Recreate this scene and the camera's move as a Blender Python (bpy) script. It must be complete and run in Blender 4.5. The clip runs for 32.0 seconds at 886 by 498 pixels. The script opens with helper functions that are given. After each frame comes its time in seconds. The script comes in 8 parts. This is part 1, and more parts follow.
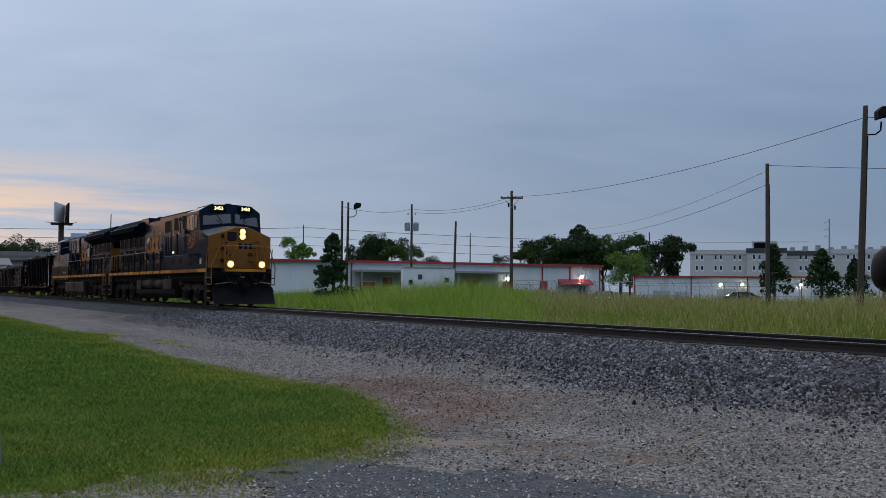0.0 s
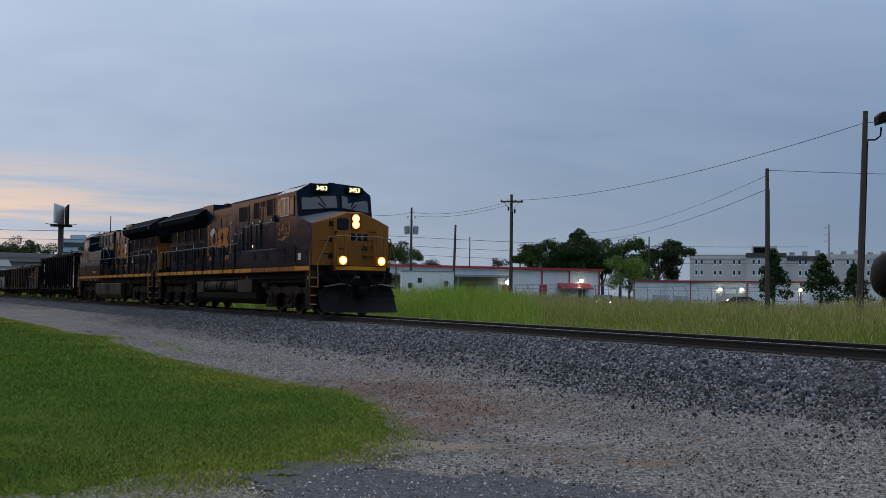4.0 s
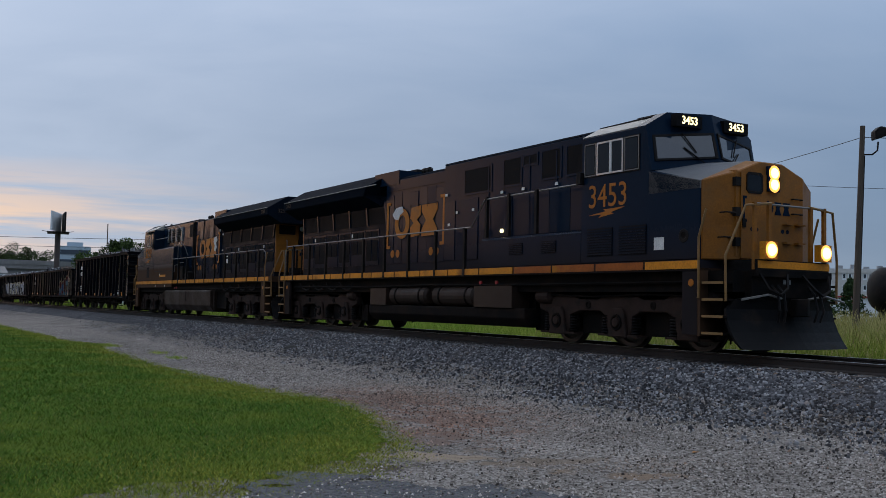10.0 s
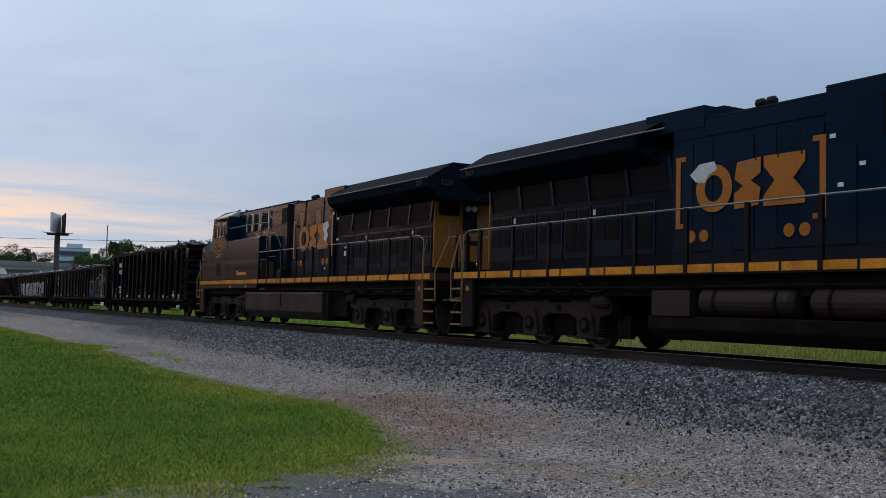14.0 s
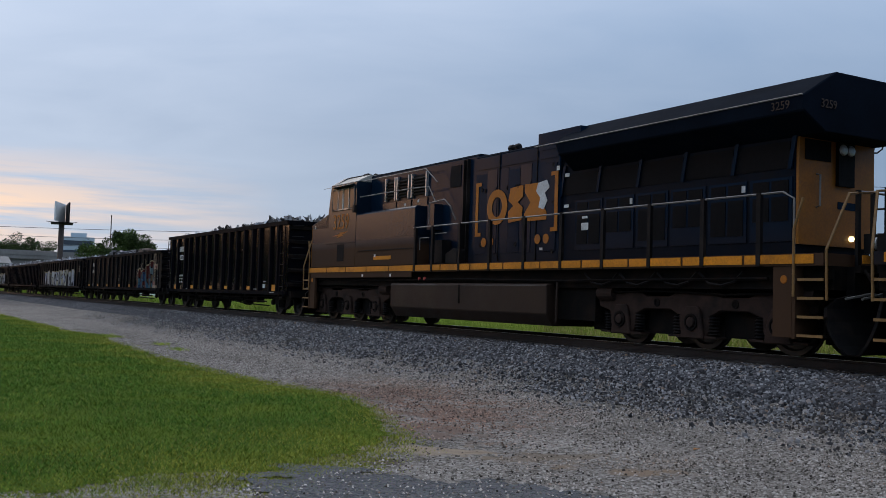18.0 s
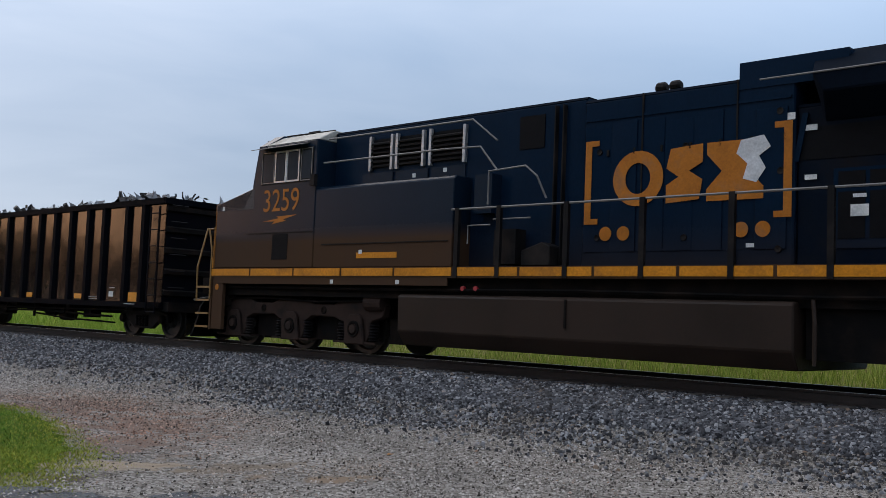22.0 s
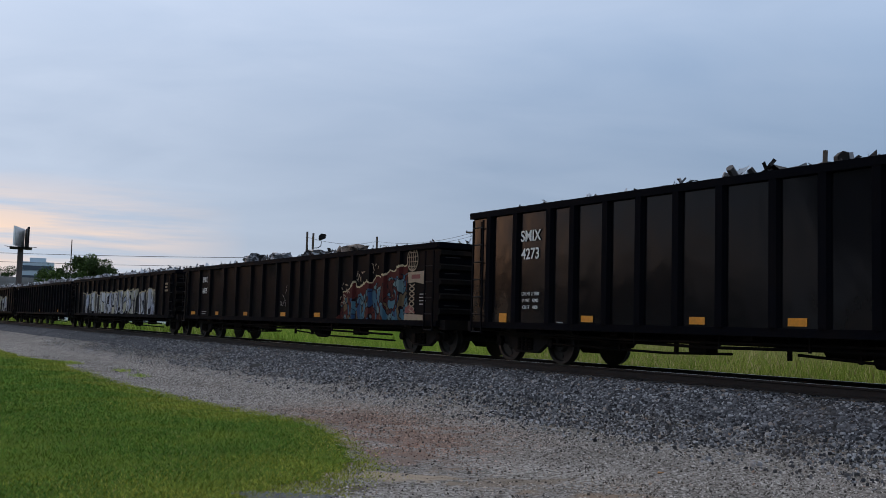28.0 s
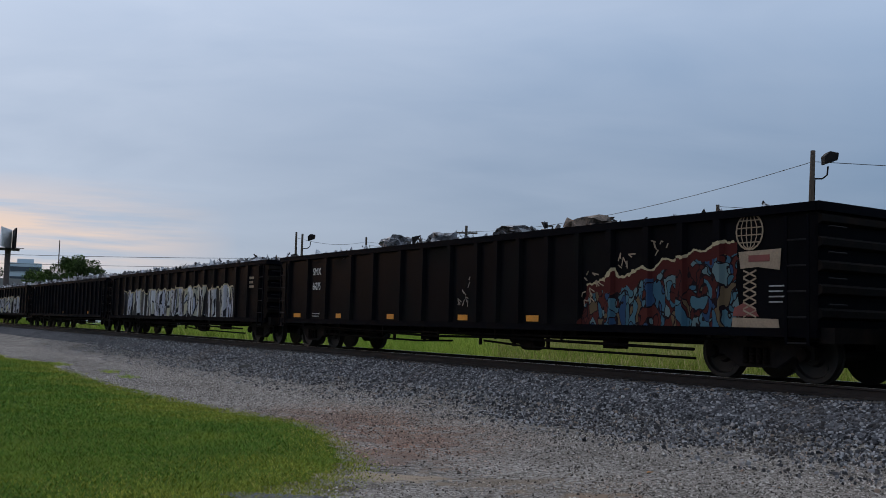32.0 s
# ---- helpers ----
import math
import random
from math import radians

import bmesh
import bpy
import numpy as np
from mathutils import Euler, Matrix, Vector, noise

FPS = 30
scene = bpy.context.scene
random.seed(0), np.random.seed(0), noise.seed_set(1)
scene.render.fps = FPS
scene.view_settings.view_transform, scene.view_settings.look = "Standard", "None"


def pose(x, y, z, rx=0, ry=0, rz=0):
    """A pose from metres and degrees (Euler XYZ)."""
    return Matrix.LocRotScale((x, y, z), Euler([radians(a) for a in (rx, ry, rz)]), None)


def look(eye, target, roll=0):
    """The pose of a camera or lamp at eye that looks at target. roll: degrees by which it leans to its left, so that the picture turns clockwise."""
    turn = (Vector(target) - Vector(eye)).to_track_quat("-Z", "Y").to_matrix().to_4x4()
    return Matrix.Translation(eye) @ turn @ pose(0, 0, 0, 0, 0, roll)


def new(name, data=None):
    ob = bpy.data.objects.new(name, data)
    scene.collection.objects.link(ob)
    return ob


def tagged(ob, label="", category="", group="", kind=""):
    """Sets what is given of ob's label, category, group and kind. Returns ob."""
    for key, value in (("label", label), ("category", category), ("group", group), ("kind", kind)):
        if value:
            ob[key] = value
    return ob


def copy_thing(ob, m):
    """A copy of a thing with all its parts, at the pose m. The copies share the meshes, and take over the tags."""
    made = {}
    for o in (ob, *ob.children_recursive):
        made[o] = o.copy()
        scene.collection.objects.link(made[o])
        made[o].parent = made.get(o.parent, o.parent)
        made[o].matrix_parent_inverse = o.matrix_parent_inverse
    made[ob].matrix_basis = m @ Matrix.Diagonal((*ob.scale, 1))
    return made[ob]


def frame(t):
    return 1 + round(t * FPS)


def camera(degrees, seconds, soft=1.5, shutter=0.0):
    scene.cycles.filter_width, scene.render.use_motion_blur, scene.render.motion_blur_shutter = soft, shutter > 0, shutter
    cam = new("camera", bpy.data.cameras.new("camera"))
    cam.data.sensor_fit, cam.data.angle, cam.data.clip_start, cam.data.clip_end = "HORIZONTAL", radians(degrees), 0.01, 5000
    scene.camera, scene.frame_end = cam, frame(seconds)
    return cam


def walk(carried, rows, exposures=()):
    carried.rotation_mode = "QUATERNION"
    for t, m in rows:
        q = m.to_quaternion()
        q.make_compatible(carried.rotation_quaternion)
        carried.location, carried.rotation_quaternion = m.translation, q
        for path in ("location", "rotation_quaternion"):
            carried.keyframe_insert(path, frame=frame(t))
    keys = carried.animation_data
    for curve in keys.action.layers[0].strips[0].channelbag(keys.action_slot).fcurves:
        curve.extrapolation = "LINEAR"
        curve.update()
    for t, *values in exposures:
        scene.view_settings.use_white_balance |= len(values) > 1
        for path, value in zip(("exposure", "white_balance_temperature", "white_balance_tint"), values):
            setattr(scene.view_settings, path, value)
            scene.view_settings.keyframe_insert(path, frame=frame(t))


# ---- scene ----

# ---- plan ----
# The camera stands still on the gravel and only turns. The track runs past it at TURN degrees;
# "along" is the way the train goes, "out" the way across the track, away from the camera.
EYE = 1.6
RAIL = 0.813            # top of the rails
TURN = -59.94
SIDE = 12.89            # from the camera to the near side of the train
HALF = 1.55             # half the width of the train
ALONG = Vector((math.cos(radians(TURN)), math.sin(radians(TURN)), 0))
OUT = Vector((-ALONG.y, ALONG.x, 0))
CENTRE = SIDE + HALF    # from the camera to the middle of the track


def run(t):
    """How far the train has come along the track at t seconds."""
    return ((((-8.00503e-07 * t + 5.42549e-05) * t - 1.405917e-03) * t + 1.74340e-02) * t + 2.937910) * t - 0.0856


def track(u, v=0.0, z=0.0):
    """A place by metres along and across the track, from its point nearest to the camera."""
    p = ALONG * u + OUT * (CENTRE + v)
    return Vector((p.x, p.y, z))


cam = camera(48.47, 32.0, soft=0.5)
walk(cam, [
    (0, pose(0, 0, EYE, 92.41, -0.46, -0.16)),
    (0.5, pose(0, 0, EYE, 92.88, -0.61, 0.04)),
    (1, pose(0, 0, EYE, 92.81, -0.66, -0.06)),
    (1.5, pose(0, 0, EYE, 92.48, -0.73, -0.11)),
    (2, pose(0, 0, EYE, 92.50, -0.68, -0.34)),
    (2.5, pose(0, 0, EYE, 92.52, -0.79, -0.30)),
    (3, pose(0, 0, EYE, 92.54, -0.75, -0.14)),
    (3.5, pose(0, 0, EYE, 92.61, -0.73, -0.21)),
    (5.5, pose(0, 0, EYE, 92.42, -0.61, 0.18)),
    (6, pose(0, 0, EYE, 92.25, -0.66, 0.42)),
    (6.5, pose(0, 0, EYE, 92.36, -0.79, 0.36)),
    (7, pose(0, 0, EYE, 92.47, -0.85, 0.02)),
    (7.5, pose(0, 0, EYE, 92.82, -1.00, -0.27)),
    (8, pose(0, 0, EYE, 93.15, -1.07, -0.51)),
    (8.5, pose(0, 0, EYE, 93.38, -1.11, -0.65)),
    (9, pose(0, 0, EYE, 93.32, -1.12, -0.63)),
    (9.5, pose(0, 0, EYE, 93.24, -1.18, -0.58)),
    (10, pose(0, 0, EYE, 93.23, -1.22, -0.39)),
    (10.5, pose(0, 0, EYE, 93.20, -1.26, -0.25)),
    (11, pose(0, 0, EYE, 93.19, -1.35, -0.10)),
    (11.5, pose(0, 0, EYE, 93.14, -1.39, -0.07)),
    (12, pose(0, 0, EYE, 93.38, -1.63, -0.16)),
    (12.5, pose(0, 0, EYE, 93.64, -1.68, -0.40)),
    (13, pose(0, 0, EYE, 93.50, -1.66, -0.58)),
    (13.5, pose(0, 0, EYE, 93.48, -1.58, -0.64)),
    (14, pose(0, 0, EYE, 93.41, -1.47, -0.43)),
    (14.5, pose(0, 0, EYE, 93.26, -1.42, -0.17)),
    (16.5, pose(0, 0, EYE, 92.93, -1.75, 0.51)),
    (17, pose(0, 0, EYE, 92.88, -1.63, 0.33)),
    (17.5, pose(0, 0, EYE, 92.87, -1.71, 0.03)),
    (18, pose(0, 0, EYE, 92.90, -1.80, -0.24)),
    (18.5, pose(0, 0, EYE, 93.09, -1.80, -0.59)),
    (19, pose(0, 0, EYE, 93.02, -1.69, -0.69)),
    (19.5, pose(0, 0, EYE, 92.99, -1.64, -0.99)),
    (20, pose(0, 0, EYE, 93.05, -1.62, -2.55)),
    (20.5, pose(0, 0, EYE, 93.20, -1.80, -7.20)),
    (21, pose(0, 0, EYE, 93.46, -1.81, -11.52)),
    (21.5, pose(0, 0, EYE, 93.80, -1.92, -15.47)),
    (22, pose(0, 0, EYE, 94.01, -2.33, -17.52)),
    (22.5, pose(0, 0, EYE, 94.06, -2.49, -17.92)),
    (23, pose(0, 0, EYE, 93.85, -2.35, -15.39)),
    (23.5, pose(0, 0, EYE, 93.49, -1.98, -8.87)),
    (24, pose(0, 0, EYE, 93.19, -1.86, -4.18)),
    (24.5, pose(0, 0, EYE, 93.22, -1.74, -2.67)),
    (25, pose(0, 0, EYE, 93.37, -1.77, -2.43)),
    (25.5, pose(0, 0, EYE, 93.55, -1.63, -2.30)),
    (26, pose(0, 0, EYE, 93.79, -1.53, -2.19)),
    (26.5, pose(0, 0, EYE, 94.09, -1.57, -2.02)),
    (28.5, pose(0, 0, EYE, 94.41, -1.69, -2.53)),
    (29, pose(0, 0, EYE, 94.42, -1.76, -2.84)),
    (29.5, pose(0, 0, EYE, 94.29, -1.68, -3.08)),
    (30, pose(0, 0, EYE, 94.27, -1.61, -3.23)),
    (30.5, pose(0, 0, EYE, 94.31, -1.59, -3.32)),
    (31, pose(0, 0, EYE, 94.40, -1.50, -3.28)),
    (31.5, pose(0, 0, EYE, 94.50, -1.53, -3.14)),
    (32, pose(0, 0, EYE, 94.43, -1.48, -2.90)),
], exposures=[(0, -0.1, 6150, 10), (9, -0.1, 6150, 10), (12, 0.10, 6220, 10), (19, 0.17, 6300, 10), (20, 0.20, 6330, 10), (22.5, 0.52, 6600, 10), (24, 0.34, 6380, 10), (26, 0.18, 6330, 10), (30, 0.20, 6380, 10), (31, 0.20, 6380, 10), (32, 0.06, 6380, 10)])

# ---- light ----
world = bpy.data.worlds.new("dusk")
scene.world = world
world.use_nodes = True


def sky():
    nt = world.node_tree
    nt.nodes.clear()
    N, L = nt.nodes.new, nt.links.new

    def math_(op, a, b=None, clamp=False):
        n = N("ShaderNodeMath")
        n.operation, n.use_clamp = op, clamp
        for k, v in enumerate((a, b)):
            if v is None:
                continue
            if isinstance(v, (int, float)):
                n.inputs[k].default_value = v
            else:
                L(v, n.inputs[k])
        return n.outputs[0]

    def mix(fac, a, b):
        n = N("ShaderNodeMix")
        n.data_type = "RGBA"
        for k, v in ((0, fac), (6, a), (7, b)):
            if isinstance(v, (int, float)):
                n.inputs[k].default_value = v
            elif isinstance(v, tuple):
                n.inputs[k].default_value = (*v, 1)
            else:
                L(v, n.inputs[k])
        return n.outputs[2]

    def ramp(v, stops):
        n = N("ShaderNodeValToRGB")
        e = n.color_ramp.elements
        while len(e) < len(stops):
            e.new(0.5)
        for k, (p, c) in enumerate(stops):
            e[k].position, e[k].color = p, (*c, 1)
        L(v, n.inputs[0])
        return n.outputs[0]

    co = N("ShaderNodeTexCoord").outputs["Generated"]
    sep = N("ShaderNodeSeparateXYZ")
    L(co, sep.inputs[0])
    x, y, z = sep.outputs
    # clouds lie on a high flat layer: their pattern is squeezed towards the horizon
    up = math_("ADD", math_("MAXIMUM", z, 0.0), 0.20)
    flat = N("ShaderNodeCombineXYZ")
    L(math_("DIVIDE", x, up), flat.inputs[0])
    L(math_("DIVIDE", y, up), flat.inputs[1])

    def cloud(scale, detail, rough, shift):
        m = N("ShaderNodeMapping")
        m.inputs["Location"].default_value = (shift, shift * 0.7, shift * 1.3)
        m.inputs["Rotation"].default_value = (0, 0, 0.5)
        m.inputs["Scale"].default_value = (0.75, 1.25, 1)
        L(flat.outputs[0], m.inputs[0])
        n = N("ShaderNodeTexNoise")
        n.inputs["Scale"].default_value, n.inputs["Detail"].default_value, n.inputs["Roughness"].default_value = scale, detail, rough
        n.inputs["Distortion"].default_value = 0.5
        L(m.outputs[0], n.inputs["Vector"])
        return n.outputs[0]

    broad, fine = cloud(0.95, 3, 0.5, 3.1), cloud(2.6, 6, 0.55, 8.3)
    # height: blue-grey near the horizon, paler above
    base = ramp(math_("MAXIMUM", z, 0.0), [(0.0, (0.152, 0.235, 0.325)), (0.06, (0.095, 0.178, 0.288)), (0.16, (0.114, 0.210, 0.350)), (0.30, (0.31, 0.425, 0.605)), (0.48, (0.54, 0.64, 0.81)), (1.0, (0.90, 1.00, 1.16))])
    pale = ramp(math_("MAXIMUM", z, 0.0), [(0.0, (0.27, 0.335, 0.425)), (0.10, (0.27, 0.36, 0.485)), (0.3, (0.64, 0.71, 0.84)), (0.48, (0.84, 0.87, 1.0)), (1.0, (0.98, 1.06, 1.22))])
    amount = ramp(math_("ADD", math_("MULTIPLY", broad, 0.65), math_("MULTIPLY", fine, 0.35)), [(0.30, (0, 0, 0)), (0.74, (1, 1, 1))])
    # the west, to the left of the view, is brighter
    west = math_("ADD", math_("MULTIPLY", x, -0.77), math_("MULTIPLY", y, 0.64))
    side = math_("MULTIPLY", math_("ADD", west, 0.15), 0.85, clamp=True)
    col = mix(math_("MULTIPLY", amount, math_("ADD", math_("MULTIPLY", side, 1.05), 0.02), clamp=True), base, pale)
    col = mix(math_("MULTIPLY", math_("MULTIPLY", side, 0.62), math_("SUBTRACT", 1.0, math_("MULTIPLY", z, 2.0), clamp=True)), col, (0.66, 0.71, 0.82))
    tilt = ramp(west, [(0.0, (1.10, 1.10, 1.10)), (0.30, (0.97, 0.97, 0.97)), (0.64, (1.0, 1.0, 1.0)), (1.0, (1.13, 1.13, 1.13))])
    scaled = N("ShaderNodeVectorMath")
    scaled.operation = "SCALE"
    L(col, scaled.inputs[0])
    L(tilt, scaled.inputs["Scale"])
    col = scaled.outputs[0]
    # afterglow low in the west, barred with grey
    low = math_("SUBTRACT", 1.0, math_("DIVIDE", math_("ABSOLUTE", math_("SUBTRACT", z, 0.074)), 0.062), clamp=True)
    near = math_("MULTIPLY", math_("SUBTRACT", west, 0.75), 6.5, clamp=True)
    bars = N("ShaderNodeTexNoise")
    bars.inputs["Scale"].default_value, bars.inputs["Detail"].default_value, bars.inputs["Roughness"].default_value = 2.2, 5, 0.55
    bm_ = N("ShaderNodeMapping")
    bm_.inputs["Scale"].default_value = (2.0, 2.0, 26.0)
    L(co, bm_.inputs[0])
    L(bm_.outputs[0], bars.inputs["Vector"])
    bar = ramp(bars.outputs[0], [(0.40, (0.0, 0.0, 0.0)), (0.57, (1, 1, 1))])
    glow = math_("MULTIPLY", math_("MULTIPLY", low, near), bar)
    col = mix(math_("MULTIPLY", glow, 1.1, clamp=True), col, (0.92, 0.66, 0.49))
    # the sun has gone down just left of the view
    level = math_("SQRT", math_("SUBTRACT", 1.0001, math_("MULTIPLY", z, z)))
    set_ = math_("DIVIDE", math_("ADD", math_("MULTIPLY", x, -0.809), math_("MULTIPLY", y, 0.588)), level)
    core = math_("MULTIPLY", math_("SUBTRACT", set_, 0.968), 40.0, clamp=True)
    tall = math_("SUBTRACT", 1.5, math_("DIVIDE", math_("ABSOLUTE", math_("SUBTRACT", z, 0.085)), 0.10), clamp=True)
    col = mix(math_("MULTIPLY", core, tall), col, (3.0, 1.62, 0.88))
    nish = N("ShaderNodeTexSky")
    nish.sky_type, nish.sun_disc = "NISHITA", False
    nish.sun_elevation, nish.sun_rotation = radians(30), radians(-19)
    air = N("ShaderNodeBackground")
    air.inputs[1].default_value = 0.05
    L(nish.outputs[0], air.inputs[0])
    clouds = N("ShaderNodeBackground")
    clouds.inputs[1].default_value = 1.0
    L(col, clouds.inputs[0])
    add = N("ShaderNodeMixShader")
    add.inputs[0].default_value = 0.93
    L(air.outputs[0], add.inputs[1])
    L(clouds.outputs[0], add.inputs[2])
    L(add.outputs[0], N("ShaderNodeOutputWorld").inputs[0])


sky()
sun = new("sun", bpy.data.lights.new("sun", "SUN"))
sun.data.energy, sun.data.angle, sun.data.color = 0.5, radians(40), (1.0, 0.88, 0.78)
sun.matrix_world = look((-14, 40, 30), (0, 0, 0))

# ---- materials ----
def shade(name, base, rough=0.6, metal=0.0, var=0.25, scale=1.5, fine=30.0, bump=0.15, dust=None, dust_at=(0.45, 0.65), dust_scale=1.0, stretch=(1, 1, 1), spec=0.5, rand=0.0, glow=0.0, dust_z=None, dent=0.0):
    """A worn surface: base colour with broad and fine variation, fine relief, and dust or rust of another colour in patches."""
    m = bpy.data.materials.new(name)
    m.use_nodes = True
    nt = m.node_tree
    N, L = nt.nodes.new, nt.links.new
    bsdf = nt.nodes["Principled BSDF"]
    co = N("ShaderNodeTexCoord").outputs["Object"]
    mp = N("ShaderNodeMapping")
    mp.inputs["Scale"].default_value = stretch
    L(co, mp.inputs[0])

    def tex(s, d):
        n = N("ShaderNodeTexNoise")
        n.inputs["Scale"].default_value, n.inputs["Detail"].default_value, n.inputs["Roughness"].default_value = s, d, 0.6
        L(mp.outputs[0], n.inputs["Vector"])
        return n.outputs[0]

    def ramp(v, stops):
        n = N("ShaderNodeValToRGB")
        e = n.color_ramp.elements
        while len(e) < len(stops):
            e.new(0.5)
        for k, (p, c) in enumerate(stops):
            e[k].position, e[k].color = p, (*c, 1) if isinstance(c, tuple) else (c, c, c, 1)
        L(v, n.inputs[0])
        return n.outputs[0]

    def mix(fac, a, b, mode="MIX"):
        n = N("ShaderNodeMix")
        n.data_type, n.blend_type = "RGBA", mode
        for k, v in ((0, fac), (6, a), (7, b)):
            if isinstance(v, (int, float)):
                n.inputs[k].default_value = v
            elif isinstance(v, tuple):
                n.inputs[k].default_value = (*v, 1)
            else:
                L(v, n.inputs[k])
        return n.outputs[2]

    broad, small = tex(scale, 4), tex(fine, 3)
    col = mix(1.0, base, ramp(broad, [(0.25, 1 - var), (0.75, 1 + var * 0.6)]), "MULTIPLY")
    col = mix(0.6, col, mix(1.0, col, ramp(small, [(0.3, 1 - var), (0.7, 1 + var)]), "MULTIPLY"))
    if rand:
        info = N("ShaderNodeObjectInfo")
        col = mix(1.0, col, ramp(info.outputs["Random"], [(0.0, 1 - rand), (1.0, 1 + rand)]), "MULTIPLY")
    swing = 0.10 if rough > 0.35 else 0.025
    ro = ramp(small, [(0.3, max(0, rough - swing)), (0.7, min(1, rough + swing))])
    if dust:
        f = ramp(tex(dust_scale, 6), [(dust_at[0], 0.0), (dust_at[1], 1.0)])
        if dust_z:       # road dust thrown up from below, thinning out upwards
            sep = N("ShaderNodeSeparateXYZ")
            L(co, sep.inputs[0])
            mr = N("ShaderNodeMapRange")
            for k, v in zip((1, 2, 3, 4), (dust_z[0], dust_z[1], 1.0, 0.0)):
                mr.inputs[k].default_value = v
            L(sep.outputs[2], mr.inputs[0])
            f = mix(1.0, mix(0.75, f, mr.outputs[0]), mr.outputs[0], "MULTIPLY")
        col = mix(f, col, dust)
        ro = mix(f, ro, (0.85, 0.85, 0.85))
    L(col, bsdf.inputs["Base Color"])
    L(ro, bsdf.inputs["Roughness"])
    bsdf.inputs["Metallic"].default_value = metal
    bsdf.inputs["Specular IOR Level"].default_value = spec
    if bump or dent:
        b = N("ShaderNodeBump")
        b.inputs["Strength"].default_value, b.inputs["Distance"].default_value = bump, 0.01
        L(small, b.inputs["Height"])
        if dent:         # buckled sheet metal
            w = N("ShaderNodeBump")
            w.inputs["Strength"].default_value, w.inputs["Distance"].default_value = dent, 0.08
            L(tex(1.1, 2), w.inputs["Height"])
            L(w.outputs[0], b.inputs["Normal"])
        L(b.outputs[0], bsdf.inputs["Normal"])
    if glow:
        L(col, bsdf.inputs["Emission Color"])
        bsdf.inputs["Emission Strength"].default_value = glow
    return m


def island_tints(name, stops, rough, patch=None):
    """Each loose piece takes one tint out of a row."""
    m = bpy.data.materials.new(name)
    m.use_nodes = True
    nt = m.node_tree
    g = nt.nodes.new("ShaderNodeNewGeometry")
    n = nt.nodes.new("ShaderNodeValToRGB")
    e = n.color_ramp.elements
    while len(e) < len(stops):
        e.new(0.5)
    for k, (p, c) in enumerate(stops):
        e[k].position, e[k].color = p, (*c, 1)
    nt.links.new(g.outputs["Random Per Island"], n.inputs[0])
    b = nt.nodes["Principled BSDF"]
    col = n.outputs[0]
    if patch:            # broad patches of another tint
        tint, scale, lo, hi, amount = patch
        co = nt.nodes.new("ShaderNodeTexCoord").outputs["Object"]
        no = nt.nodes.new("ShaderNodeTexNoise")
        no.inputs["Scale"].default_value, no.inputs["Detail"].default_value = scale, 4
        nt.links.new(co, no.inputs["Vector"])
        ra = nt.nodes.new("ShaderNodeMapRange")
        for k, v in zip((1, 2, 3, 4), (lo, hi, 0.0, amount)):
            ra.inputs[k].default_value = v
        nt.links.new(no.outputs[0], ra.inputs[0])
        mx = nt.nodes.new("ShaderNodeMix")
        mx.data_type = "RGBA"
        nt.links.new(ra.outputs[0], mx.inputs[0])
        nt.links.new(col, mx.inputs[6])
        mx.inputs[7].default_value = (*tint, 1)
        col = mx.outputs[2]
    nt.links.new(col, b.inputs["Base Color"])
    b.inputs["Roughness"].default_value = rough
    b.inputs["Specular IOR Level"].default_value = 0.08
    return m


def lamp_glow(name, colour, power):
    m = bpy.data.materials.new(name)
    m.use_nodes = True
    b = m.node_tree.nodes["Principled BSDF"]
    b.inputs["Base Color"].default_value = (*colour, 1)
    b.inputs["Emission Color"].default_value = (*colour, 1)
    b.inputs["Emission Strength"].default_value = power
    return m


BLUE = shade("dark_blue_paint", (0.0046, 0.0138, 0.030), 0.21, var=0.14, scale=0.9, bump=0.0, spec=0.035, dust=(0.026, 0.018, 0.014), dust_at=(0.40, 0.78), dust_scale=0.5, stretch=(1, 1, 0.45), dust_z=(1.5, 2.7), dent=0.11)
BLUE_DUSTY = shade("dark_blue_paint_under_road_dust", (0.0055, 0.013, 0.025), 0.24, var=0.16, scale=0.8, bump=0.0, spec=0.10, dust=(0.060, 0.032, 0.017), dust_at=(0.22, 0.55), dust_scale=0.5, stretch=(1, 1, 0.5), dust_z=(2.26, 2.56), dent=0.05)
YELLOW = shade("yellow_paint", (0.235, 0.088, 0.010), 0.45, spec=0.2, var=0.3, scale=1.4, bump=0.05, dust=(0.16, 0.085, 0.03), dust_at=(0.50, 0.80), dust_scale=1.6)
YELLOW_MARK = shade("faded_yellow_lettering", (0.39, 0.130, 0.012), 0.55, spec=0.2, var=0.25, scale=2.2, bump=0.03, dust=(0.12, 0.09, 0.07), dust_at=(0.55, 0.85), dust_scale=2.2)
STRIPE = shade("yellow_sill_stripe", (0.58, 0.215, 0.010), 0.5, spec=0.2, var=0.35, scale=1.1, bump=0.04, dust=(0.11, 0.05, 0.022), dust_at=(0.54, 0.74), dust_scale=0.9)
# the same blue darkened for shade under the wings, plus grime
BLUE_SHADED = shade("grimy_shade_darkened_blue_paint", (0.0030, 0.0068, 0.0145), 0.42, var=0.25, scale=0.9, bump=0.05, spec=0.04, dust=(0.012, 0.010, 0.009), dust_at=(0.45, 0.75), dust_scale=0.9, dent=0.05)
